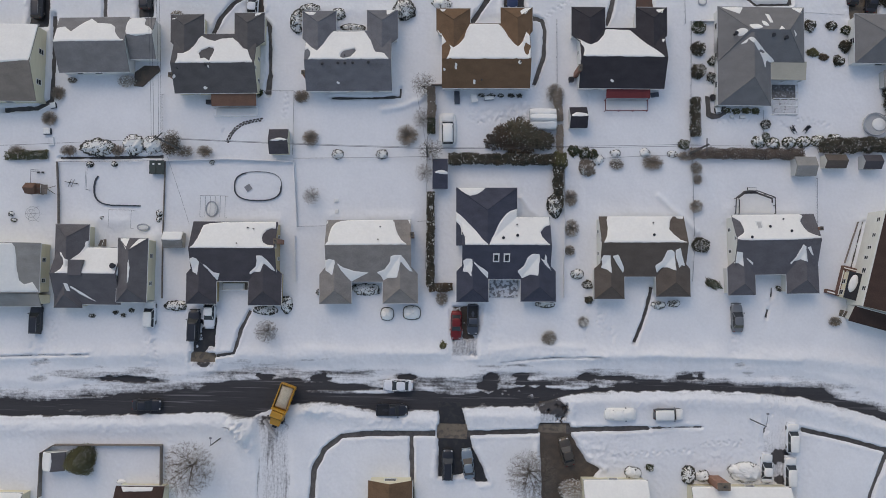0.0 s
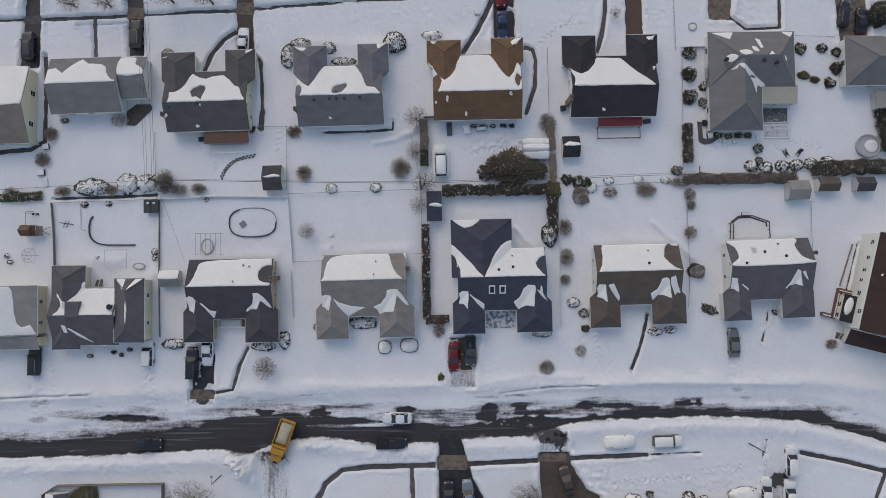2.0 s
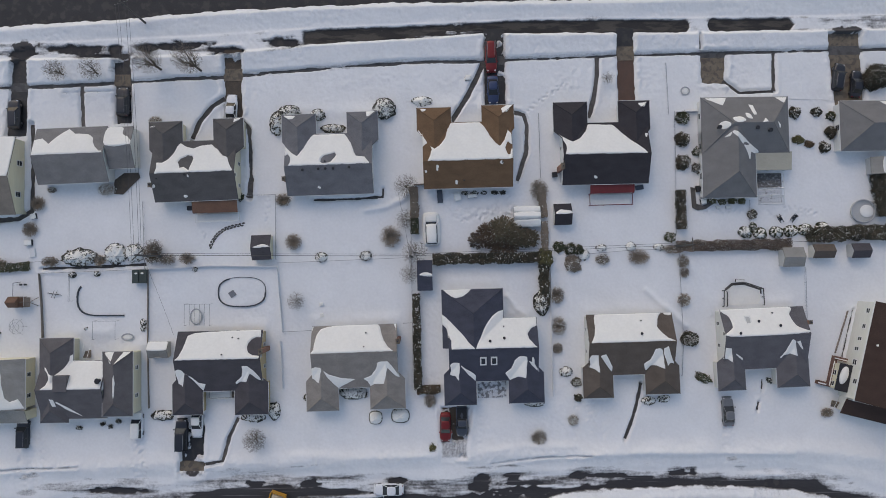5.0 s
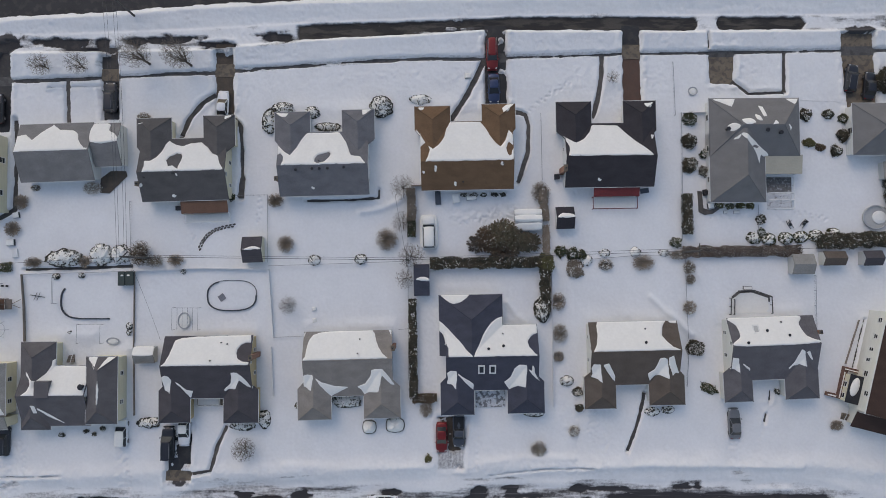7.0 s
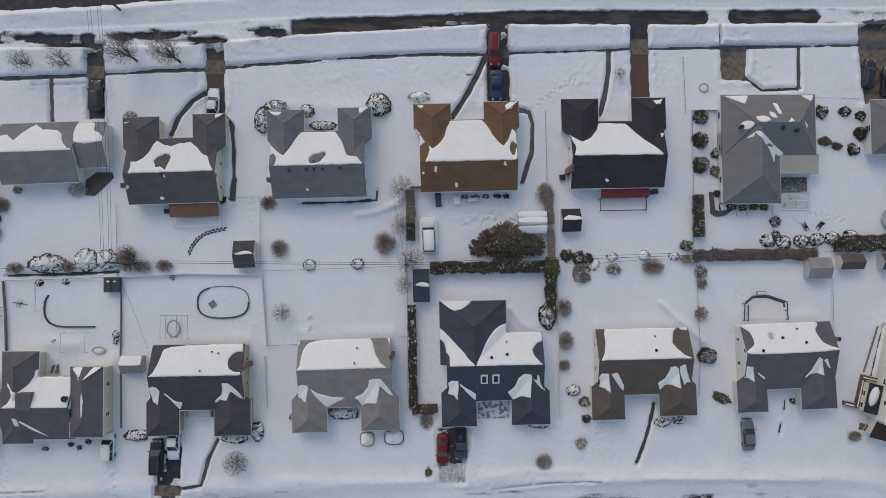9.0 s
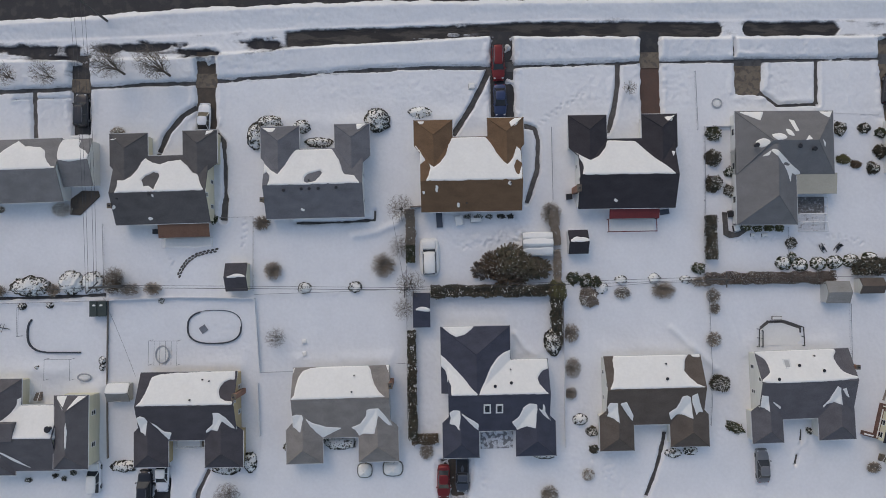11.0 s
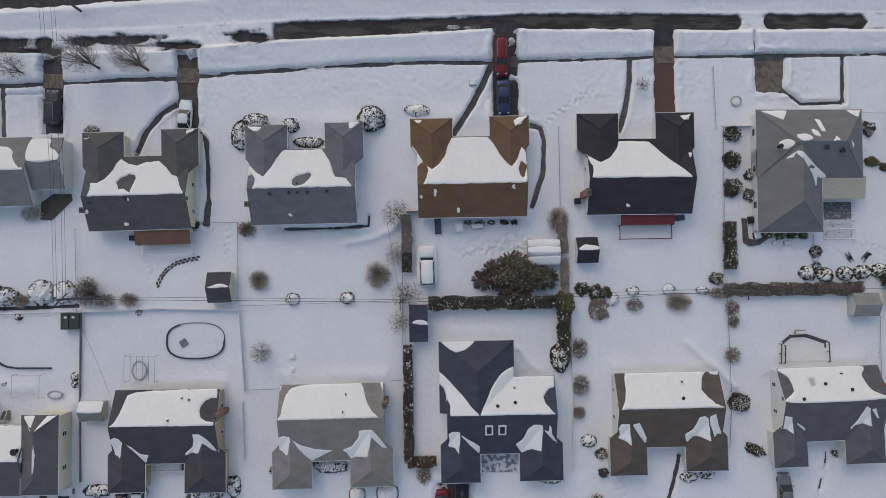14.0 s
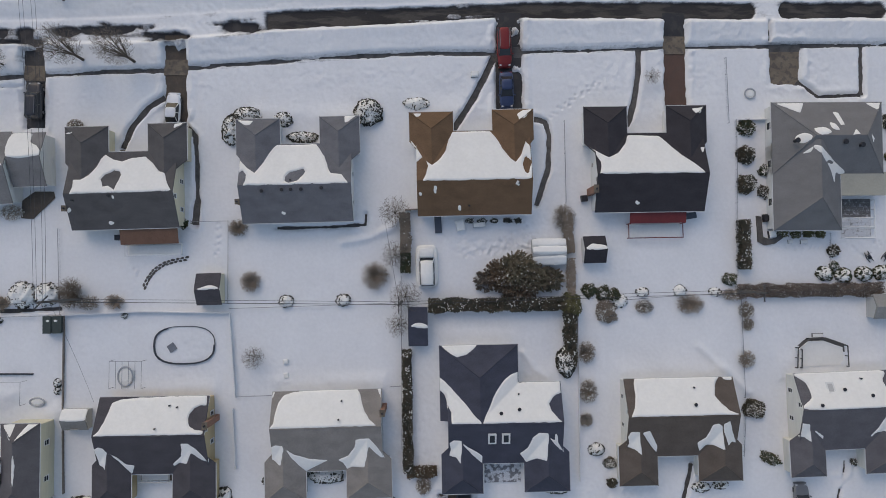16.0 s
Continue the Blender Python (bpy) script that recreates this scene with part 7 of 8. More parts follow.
leafy("hedge", 51.0, 21.5, 9.6, 0.9, 1.4, 208, HEDGE_BROWN, 0.0, "long brown leafless hedge powdered with snow", "hedge", True, 1, group="hedges", size=0.085, per=300)
leafy("hedge", 70.5, 23.4, 7.5, 1.2, 1.8, 209, EVERGREEN, 0.08, "dark evergreen hedge at the end of a yard", "hedge", True, 2, group="hedges", size=0.17, per=100)
leafy("hedge", 75.8, 29.8, 3.6, 1.3, 2.0, 210, EVERGREEN, 0.05, "dark evergreen hedge at the end of a yard", "hedge", True, 95, group="hedges", size=0.17, per=100)
leafy("hedge", 19.3, 28.9, 2.6, 0.6, 1.2, 211, PALE_TWIG, 0.03, "bare brown hedge along a fence", "hedge", True, 95, group="hedges")
leafy("hedge", 19.6, 23.0, 2.6, 0.5, 1.2, 212, PALE_TWIG, 0.04, "bare brown hedge along a fence", "hedge", True, 91, group="hedges")
leafy("tree", 75.4, 49.5, 2.2, 2.4, 3.2, 213, EVERGREEN, 0.08, "dark evergreen beside a driveway", "tree", group="dark evergreens")
leafy("hedge", -69.5, 18.5, 3.5, 0.7, 1.1, 214, GREEN, 0.08, "low green hedge at a yard's end", "hedge", True, 3, group="hedges")
for i, (x, y, rx) in enumerate([(6.4, 30.55, 0.7), (8.0, 30.5, 0.8), (9.6, 30.55, 0.6), (11.3, 30.6, 0.8), (12.7, 30.6, 0.6)]):
    leafy("bush", x, y, rx, 0.4, 0.7, 220 + i, SHRUB, 0.12, "low dark shrub against a rear wall", "bush")
for i, (x, y) in enumerate([(46.3, 41.9), (46.1, 40.2), (46.6, 38.9)]):
    snow_bush(x, y, 0.5, 0.5, 0.6, 250 + i, "small round shrub capped with snow", 0.7)
leafy("bush", 56.6, -0.9, 0.7, 0.5, 0.7, 240, SHRUB, 0.12, "small dark shrub in a snowy forecourt", "bush", turn=-40)
for i, (x, y, rx) in enumerate([(-57.5, -8.0, 0.7), (-53.6, -7.4, 0.6), (-52.3, -7.8, 0.5), (-51.0, -7.0, 0.6)]):
    leafy("bush", x, y, rx, 0.45, 0.6, 230 + i, SHRUB, 0.15, "low dark shrub half buried in snow", "bush")


# ---- vehicles ----
def paint(name, colour, metal=0.3):
    return material(name, colour, 0.32, 0.04, 3, 0.7, 0.0, metal=metal, spec=0.6)


P_RED, P_BLUE, P_BLACK = paint("red_paint", (0.20, 0.018, 0.018)), paint("blue_paint", (0.035, 0.055, 0.12)), paint("black_paint", (0.030, 0.032, 0.040))
P_WHITE, P_SILVER, P_GREY = paint("white_paint", (0.72, 0.73, 0.75), 0.0), paint("silver_blue_paint", (0.22, 0.27, 0.31)), paint("grey_paint", (0.20, 0.20, 0.205))
P_YELLOW, P_SLATE = paint("truck_yellow", (0.50, 0.25, 0.03), 0.0), paint("slate_paint", (0.07, 0.08, 0.10))
LAMP = material("lamp_glass", (0.55, 0.55, 0.55), 0.15, 0.03, 4, 1.0, 0.0)
TAIL = material("tail_lamp", (0.25, 0.02, 0.02), 0.25, 0.05, 4, 1.0, 0.0)


def wheel(parent, x, y, r=0.33, w=0.22, name="wheel"):
    t = part(name, Mesh().tube([(x, y - w / 2, r), (x, y - w / 2 + 0.04, r), (x, y + w / 2 - 0.04, r), (x, y + w / 2, r)], [r * 0.85, r, r, r * 0.85], 14), BLACK, parent)
    part("rim", Mesh().tube([(x, y - w / 2 - 0.012, r), (x, y + w / 2 + 0.012, r)], [r * 0.6, r * 0.6], 10), METAL, t)


def car(label, x, y, heading, L, W, Hh, kind, colour, snow=0.0, z=0.02, group="parked cars", skirt=False):
    """A car with its nose along the heading. Kinds: sedan, suv, pickup."""
    c = thing("pickup_truck" if kind == "pickup" else "car", pose(x, y, z, 0, 0, heading), label, "pickup" if kind == "pickup" else "car", group)
    w = W / 2
    belt = {"sedan": 0.90, "suv": 1.02, "pickup": 1.05}[kind]
    nose = {"sedan": 0.72, "suv": 0.88, "pickup": 0.92}[kind]
    prof = [(-0.5, 0.56, 0.48, belt - 0.22), (-0.487, 0.75, 0.38, belt - 0.12), (-0.462, 0.87, 0.32, belt - 0.05), (-0.41, 0.96, 0.28, belt), (-0.2, 1.0, 0.25, belt + 0.02), (0.15, 1.0, 0.25, belt), (0.30, 0.98, 0.27, belt - 0.06), (0.38, 0.94, 0.29, nose + 0.07), (0.435, 0.85, 0.32, nose + 0.01), (0.475, 0.68, 0.37, nose - 0.08), (0.5, 0.40, 0.44, nose - 0.2)]

    def ring(px, k, zb, zt):
        hw = w * k
        return [(px * L, yy, zz) for yy, zz in ((-hw * 0.9, zb), (-hw, zb + 0.14), (-hw, zt - 0.2), (-hw * 0.94, zt - 0.05), (-hw * 0.72, zt), (0, zt + 0.025), (hw * 0.72, zt), (hw * 0.94, zt - 0.05), (hw, zt - 0.2), (hw, zb + 0.14), (hw * 0.9, zb))]

    body = part("body", Mesh().loft([ring(*p) for p in prof]), colour, c, smooth=True)
    lo = {"sedan": (-0.37, 0.20, -0.24, 0.03), "suv": (-0.49, 0.22, -0.45, 0.09), "pickup": (-0.09, 0.24, -0.06, 0.12)}[kind]
    zb, zt = belt - 0.03, Hh - 0.04
    base, top = 0.90 * w, 0.72 * w
    f0, f1, r0, r1 = lo[1] * L, lo[3] * L, lo[0] * L, lo[2] * L
    inn = 0.05
    part("cabin", Mesh().loft([[(r0 + inn, -base + inn, zb), (f0 - inn, -base + inn, zb), (f0 - inn, base - inn, zb), (r0 + inn, base - inn, zb)], [(r1 + inn, -top + inn, zt), (f1 - inn, -top + inn, zt), (f1 - inn, top - inn, zt), (r1 + inn, top - inn, zt)]]), BLACK, c, "dark interior behind glass")

    def pane(name, q):
        n = (Vector(q[1]) - Vector(q[0])).cross(Vector(q[3]) - Vector(q[0])).normalized() * 0.02
        part(name, Mesh().add([Vector(v) for v in q] + [Vector(v) - n for v in q], [(0, 1, 2, 3), (7, 6, 5, 4), (0, 4, 5, 1), (1, 5, 6, 2), (2, 6, 7, 3), (3, 7, 4, 0)]), GLASS, c, "dark tinted glass pane")

    pane("windscreen", [(f0, -base * 0.92, zb), (f0, base * 0.92, zb), (f1, top, zt), (f1, -top, zt)])
    pane("rear_window", [(r0, base * 0.92, zb), (r0, -base * 0.92, zb), (r1, -top, zt), (r1, top, zt)])
    pane("side_window", [(r0, -base, zb), (f0, -base, zb), (f1, -top, zt), (r1, -top, zt)])
    pane("side_window", [(f0, base, zb), (r0, base, zb), (r1, top, zt), (f1, top, zt)])
    mid, run = (lo[2] + lo[3]) / 2 * L, (lo[3] - lo[2]) / 2 * L + 0.06
    soft_box = lambda a, b, q, e: (a * math.copysign(abs(math.cos(q)) ** e, math.cos(q)), b * math.copysign(abs(math.sin(q)) ** e, math.sin(q)))
    rf = lambda k, zz: [(mid + u, v, zz) for u, v in (soft_box(run - k, top + 0.03 - k, 6.2832 * (i + 0.5) / 24, 0.42) for i in range(24))]
    part("roof", Mesh().loft([rf(0.02, zt - 0.03), rf(0.0, zt + 0.01), rf(0.07, zt + 0.05), rf(0.3, zt + 0.08)]), colour, c, smooth=True)
    for sx, b0, b1 in ((0.485, 0.30, 0.52), (-0.485, 0.34, 0.56)):
        part("bumper", Mesh().loft([[(sx * L + u, v, zz) for u, v in (soft_box(0.13, w * 0.86, 6.2832 * (i + 0.5) / 16, 0.6) for i in range(16))] for zz in (b0, b1)]), BLACK if colour in (P_BLACK, P_SLATE) else colour, c, smooth=True)
    for s in (-1, 1):
        for a, b in ((lo[0], lo[2]), (lo[1], lo[3])):
            part("pillar", Mesh().tube([(a * L, s * base * 0.99, zb), (b * L, s * top, zt)], [0.05, 0.05], 5), colour, c)
        if kind != "pickup":
            part("pillar", Mesh().tube([((lo[0] + lo[1]) / 2 * L, s * base, zb), ((lo[2] + lo[3]) / 2 * L, s * top * 1.01, zt)], [0.04, 0.04], 5), colour, c)
        part("mirror", Mesh().box(lo[1] * L - 0.28, lo[1] * L - 0.12, s * (w + 0.09) - 0.09, s * (w + 0.09) + 0.09, belt, belt + 0.14), colour, c)
        part("headlight", Mesh().box(0.43 * L, 0.467 * L, s * w * 0.62 - 0.13, s * w * 0.62 + 0.13, nose - 0.14, nose + 0.0), LAMP, c)
        part("tail_light", Mesh().box(-0.49 * L, -0.46 * L, s * w * 0.62 - 0.12, s * w * 0.62 + 0.12, belt - 0.28, belt - 0.08), TAIL, c)
        for fx in (-0.31, 0.31):
            wheel(c, fx * L, s * (w - 0.11), 0.33 if kind == "sedan" else 0.37)
    # thin light rails that also stand for grey reflections along the roof
    if kind == "suv" and snow < 0.1:
        for s in (-1, 1):
            part("roof_rail", Mesh().tube([(lo[2] * L + 0.25, s * top * 0.86, zt + 0.11), (lo[3] * L - 0.3, s * top * 0.86, zt + 0.11)], [0.03, 0.03], 5), METAL, c)
    if kind == "pickup":
        part("bed", Mesh().box(-0.47 * L, -0.10 * L, -w * 0.82, w * 0.82, belt - 0.02, belt + 0.035), BLACK, c, "dark open load bed")
        for s in (-1, 1):
            part("bed_rail", Mesh().box(-0.48 * L, -0.10 * L, s * w * 0.9 - 0.07, s * w * 0.9 + 0.07, belt - 0.05, belt + 0.10), colour, c)
        part("tailgate", Mesh().box(-0.485 * L, -0.465 * L, -w * 0.85, w * 0.85, belt - 0.3, belt + 0.10), colour, c)
    if snow:
        rd = lambda x0, x1, hw, zz, k: [(x0 + k, -hw + k, zz), ((x0 + x1) / 2, -hw - 0.03 + k, zz), (x1 - k, -hw + k, zz), (x1 + 0.05 - k, 0, zz), (x1 - k, hw - k, zz), ((x0 + x1) / 2, hw + 0.03 - k, zz), (x0 + k, hw - k, zz), (x0 - 0.04 + k, 0, zz)]
        def cap(x0, x1, hw, zz, t):
            part("snow", Mesh().loft([rd(x0, x1, hw, zz - 0.03, 0), rd(x0, x1, hw, zz + t * 0.6, 0.02), rd(x0, x1, hw, zz + t, 0.16)]), CLEAN_SNOW, c, "layer of snow on the car", True)
        if snow > 0.3:  # buried: a smooth mound over the whole car
            mound = lambda k, zz, sh: [(L * 0.5 * k * math.copysign(abs(math.cos(q)) ** 0.45, math.cos(q)) + sh, w * 1.02 * k * math.copysign(abs(math.sin(q)) ** 0.45, math.sin(q)), zz) for q in [6.2832 * i / 28 for i in range(28)]]
            part("snow", Mesh().loft([mound(1.08, 0.2, 0), mound(1.05, 0.8, 0), mound(0.98, 1.05, 0), mound(0.72, 1.3, -0.2), mound(0.6, 1.62, -0.3), mound(0.42, 1.72, -0.3), mound(0.05, 1.75, -0.3)]), CLEAN_SNOW, c, "smooth mound of snow over the car", True)
        if skirt:  # snow heaped round the flanks
            heap = lambda k, m, zz: [((L * 0.5 + k) * math.copysign(abs(math.cos(q)) ** 0.4, math.cos(q)), (w + m) * math.copysign(abs(math.sin(q)) ** 0.4, math.sin(q)), zz) for q in [6.2832 * i / 28 for i in range(28)]]
            part("snow", Mesh().loft([heap(0.25, 0.4, -0.1), heap(0.2, 0.36, 0.6), heap(0.05, 0.22, 0.95), heap(-0.1, 0.04, 0.98)]), CLEAN_SNOW, c, "snow heaped round the car", True)
        big = 0.16 if snow > 0.2 and not skirt else 0.0
        if skirt:  # only a dark rim of glass shows round the loaded roof
            cap(lo[0] * L + 0.3, lo[1] * L - 0.36, base - 0.2, zb + 0.25, zt - zb - 0.05)
        cap(lo[2] * L - big, lo[3] * L + big, top * 0.98 + big * 0.6, zt + 0.04, snow)
        if snow > 0.12:
            cap(lo[1] * L + 0.05, 0.46 * L, w * 0.86, belt - 0.02, snow)
            if kind == "sedan":
                cap(-0.47 * L, lo[0] * L - 0.05, w * 0.86, belt, snow)
    return c


car("red sedan parked on a slushy drive", 2.9, -8.2, -90, 4.7, 1.85, 1.45, "sedan", P_RED)
car("blue-grey pickup parked on a slushy drive", 5.6, -7.2, -90, 5.0, 1.9, 1.75, "pickup", P_SLATE)
car("grey sedan dusted with snow in front of a house", 49.5, -5.9, 92, 4.8, 1.9, 1.45, "sedan", P_GREY, 0.0, 0.15)
car("black car parked on a wet drive", -40.5, -9.2, 90, 5.3, 2.0, 1.75, "suv", P_BLACK)
car("white car with a snowy bonnet on a wet drive", -38.0, -7.3, -90, 4.7, 1.85, 1.5, "sedan", P_WHITE, 0.1)
car("white car with snow on its roof before a house", -47.8, -7.5, 90, 4.4, 1.85, 1.6, "suv", P_WHITE, 0.14, 0.1)
car("black car parked on a snowy drive", -66.5, -8.7, 90, 4.9, 1.9, 1.5, "suv", P_BLACK, 0.0, 0.1)
car("white sedan on the slushy road", -6.5, -18.3, 180, 4.85, 1.9, 1.45, "sedan", P_WHITE, group="cars on the road")
car("dark blue-black pickup at the ploughed bank", -7.4, -22.3, 0, 5.2, 1.95, 1.75, "pickup", P_BLACK, group="cars on the road")
car("dark car on the wet road", -47.7, -22.4, 1, 4.8, 1.9, 1.5, "sedan", P_BLACK, group="cars on the road")
car("sedan buried under smooth snow at the kerb", 30.3, -22.2, 2, 4.9, 1.95, 1.4, "sedan", P_SLATE, 0.34, 0.08)
car("snow-covered car with one dark side clear", 38.2, -22.0, 2, 4.9, 1.95, 1.55, "suv", P_GREY, 0.26, 0.08)
car("black car parked on a dark drive", 2.0, -31.0, 90, 5.0, 1.9, 1.6, "suv", P_BLACK)
car("silver-blue car parked on a dark drive", 5.3, -30.8, 98, 4.9, 1.85, 1.5, "sedan", P_SILVER)
car("mud-brown sedan on a muddy drive", 21.5, -28.5, 105, 4.6, 1.85, 1.45, "sedan", paint("mud_paint", (0.09, 0.075, 0.06)))
car("white car with snow on its bonnet", 58.7, -25.4, 90, 4.9, 1.9, 1.55, "suv", P_WHITE, 0.13)
car("white car with snow on its roof", 54.4, -30.4, 88, 4.8, 1.9, 1.5, "sedan", P_WHITE, 0.13)
car("white snow-capped car at the end of a drive", 58.3, -30.9, 90, 4.9, 1.9, 1.6, "suv", P_WHITE, 0.14)
car("black car parked on a wet drive", -50.8, 46.2, 90, 4.9, 1.95, 1.65, "suv", P_BLACK)
car("white car at the head of a cleared drive", -32.7, 45.0, 88, 4.6, 1.85, 1.5, "sedan", P_WHITE)
car("bright red car parked nose to tail on a shovelled drive", 10.9, 53.5, -88, 5.2, 1.9, 1.7, "suv", P_RED)
car("dark blue car on a shovelled drive", 11.2, 47.9, -88, 4.8, 1.9, 1.5, "sedan", P_BLUE)
car("black car on a cleared drive", 69.4, 49.8, 80, 4.6, 1.85, 1.5, "suv", P_BLACK)
car("black car beside another on a cleared drive", 72.4, 48.6, 84, 4.6, 1.85, 1.5, "sedan", P_BLACK)
car("black car on a drive beside a house", -69.0, 44.2, 92, 4.9, 1.9, 1.5, "suv", P_BLACK)
car("white car snowed in on the back lawn", 0.75, 24.5, 92, 5.2, 2.2, 1.7, "suv", P_WHITE, 0.22, 0.25, skirt=True)

tr = thing("plough_truck", pose(-25.4, -21.8, 0.02, 0, 0, 251), "yellow dump truck with a snow plough, its bed full of salt", "truck")
part("chassis", Mesh().box(-3.4, 3.3, -0.5, 0.5, 0.5, 0.9), DARK_METAL, tr)
bed = part("dump_bed", Mesh().box(-3.5, 0.7, -1.2, 1.2, 0.95, 1.15).box(-3.5, 0.7, -1.25, -1.1, 1.0, 2.1).box(-3.5, 0.7, 1.1, 1.25, 1.0, 2.1).box(-3.55, -3.4, -1.25, 1.25, 1.0, 2.0).box(0.6, 0.85, -1.25, 1.25, 1.0, 2.5), P_YELLOW, tr)
for k in range(5):
    for s in (-1, 1):
        part("bed_rib", Mesh().box(-3.2 + 0.85 * k, -3.08 + 0.85 * k, s * 1.28 - 0.05, s * 1.28 + 0.05, 1.0, 2.05), P_YELLOW, bed)
part("salt_load", Mesh().loft([[(-1.4 + 2.0 * r * sx, 1.08 * r * sy, 1.5 + zz) for sx, sy in ((-1, -1), (0, -1), (1, -1), (1, 0), (1, 1), (0, 1), (-1, 1), (-1, 0))] for r, zz in ((1, 0), (0.8, 0.35), (0.4, 0.5), (0.05, 0.55))]), material("salt", (0.50, 0.43, 0.32), 0.9, 0.15, 6, 0.8, 0.3), tr, "pale heap of road salt", True)
part("cab", Mesh().loft([[(0.95, -1.1, 0.9), (2.3, -1.1, 0.9), (2.3, 1.1, 0.9), (0.95, 1.1, 0.9)], [(0.95, -1.12, 1.7), (2.3, -1.12, 1.7), (2.3, 1.12, 1.7), (0.95, 1.12, 1.7)], [(1.0, -1.0, 2.55), (1.95, -1.0, 2.55), (1.95, 1.0, 2.55), (1.0, 1.0, 2.55)]]), P_YELLOW, tr)
part("windscreen", Mesh().slab([(2.31, -0.95, 1.75), (2.31, 0.95, 1.75), (2.0, 0.88, 2.5), (2.0, -0.88, 2.5)], 0.03), GLASS, tr)
part("hood", Mesh().loft([[(2.25, -0.95, 0.8), (2.25, 0.95, 0.8), (2.25, 0.95, 1.6), (2.25, -0.95, 1.6)], [(3.4, -0.8, 0.8), (3.4, 0.8, 0.8), (3.4, 0.75, 1.45), (3.4, -0.75, 1.45)]]), P_YELLOW, tr)
for s in (-1, 1):
    part("mirror", Mesh().box(2.1, 2.25, s * 1.35 - 0.1, s * 1.35 + 0.1, 1.6, 2.1), DARK_METAL, tr)
    part("beacon", Mesh().tube([(1.3, s * 0.6, 2.5), (1.3, s * 0.6, 2.7)], [0.1, 0.08], 8), P_YELLOW, tr)
    wheel(tr, 2.6, s * 1.0, 0.5, 0.3)
    wheel(tr, -2.2, s * 0.95, 0.5, 0.5)
part("plough_arm", Mesh().box(3.3, 4.0, -0.35, 0.35, 0.3, 0.7), DARK_METAL, tr)
part("plough_blade", Mesh().prism([(0, 0), (0.12, 0.35), (0.08, 0.7), (0.3, 1.0), (0.2, 1.0), (-0.05, 0.7), (0.0, 0.35), (-0.1, 0.0)], "y", -1.7, 1.7), material("snowy_steel", (0.42, 0.42, 0.43), 0.6, 0.2, 7, 0.8, 0.2), tr, "pale steel plough blade caked with snow", at=pose(4.3, -0.5, 0, 0, 0, -35))


# ---- fences, pools, poles and small things ----
def fence(label, pts, kind, high=0, group="garden fences"):
    """Kinds: chain (posts and thin rails), wood (boards), white (vinyl panels)."""
    f = thing("fence", pose(*pts[0], 0), label, "fence", group)
    ox, oy = pts[0]
    mat = {"chain": METAL, "wood": FENCE_WOOD, "white": WHITE_VINYL}[kind]
    high = high or {"chain": 0.95, "wood": 1.4, "white": 1.0}[kind]
    for (ax, ay), (bx, by) in zip(pts, pts[1:]):
        a, b = Vector((ax - ox, ay - oy)), Vector((bx - ox, by - oy))
        n = max(1, round((b - a).length / 2.4))
        d = (b - a) / n
        yaw = math.degrees(math.atan2(d.y, d.x))
        for k in range(n + 1):
            p = a + d * k
            thin = 0.022 if kind == "chain" else 0.05
            part("post", Mesh().box(-thin, thin, -thin, thin, -0.2, high + 0.06), mat, f, at=pose(p.x, p.y, 0, 0, 0, yaw))
        for k in range(n):
            p = a + d * k
            at = pose(p.x, p.y, 0, 0, 0, yaw)
            if kind == "chain":
                part("rail", Mesh().tube([(0, 0, high), (d.length, 0, high)], [0.03, 0.03], 5), mat, f, at=at)
                m = Mesh()
                for j in range(1, 9):
                    q = d.length * j / 9
                    m.tube([(q - 0.13, 0, 0.4), (q + 0.13, 0, high)], [0.006, 0.006], 3).tube([(q + 0.13, 0, 0.4), (q - 0.13, 0, high)], [0.006, 0.006], 3)
                part("wire_mesh", m, mat, f, at=at, kind="stuff")
            else:
                part("panel", Mesh().box(0.05, d.length - 0.05, -0.035, 0.035, 0.05, high), mat, f, at=at)
                part("rail", Mesh().box(0, d.length, -0.06, 0.06, high - 0.06, high + 0.02), mat, f, at=at)
    return f


fence("weathered wooden fence between two back yards", [(-64.4, 17.4), (-63.9, 12.0), (-63.6, 5.9)], "wood", 0.9)
fence("thin dark fence with snow along it", [(-46.4, 18.0), (-46.3, 5.7), (-46.0, -4.8)], "wood", 0.75)
fence("chain-link fence along the end of a yard", [(-64.4, 17.5), (-55, 17.8), (-46.4, 18.1)], "chain")
fence("chain-link fence along the end of a yard", [(-46.4, 18.1), (-36, 18.6), (-24.9, 18.4)], "white")
fence("low pale fence between two back yards", [(-24.9, 18.4), (-24.4, 12.5), (-24.0, 7.6)], "white")
fence("chain-link fence along the end of a yard", [(-24.9, 19.0), (-13, 19.4), (-2.6, 19.8)], "chain")
fence("chain-link fence at the side of a yard", [(-24.0, 7.6), (-19.2, 7.8)], "chain")
fence("chain-link fence at the side of a yard", [(-4.0, 8.9), (-2.6, 9.0)], "chain")
fence("thin fence at the edge of a yard", [(-2.6, 23.2), (-2.55, 17), (-2.45, 9), (-2.4, 1.0)], "chain")
fence("chain-link fence round a back yard", [(-30.0, 30.3), (-25.2, 30.4), (-25.1, 19.6)], "chain")
fence("chain-link fence beside a back yard", [(-47.3, 29.3), (-46.8, 18.2)], "chain")
fence("white fence beside a house", [(-24.3, 6.0), (-23.9, -1.6)], "white")
fence("low pale fence between two yards", [(20.5, 19.1), (20.6, 8), (20.7, -3.2)], "white")
fence("chain-link fence along the end of a yard", [(26.6, 20.2), (34, 20.8), (41.7, 21.0)], "chain")
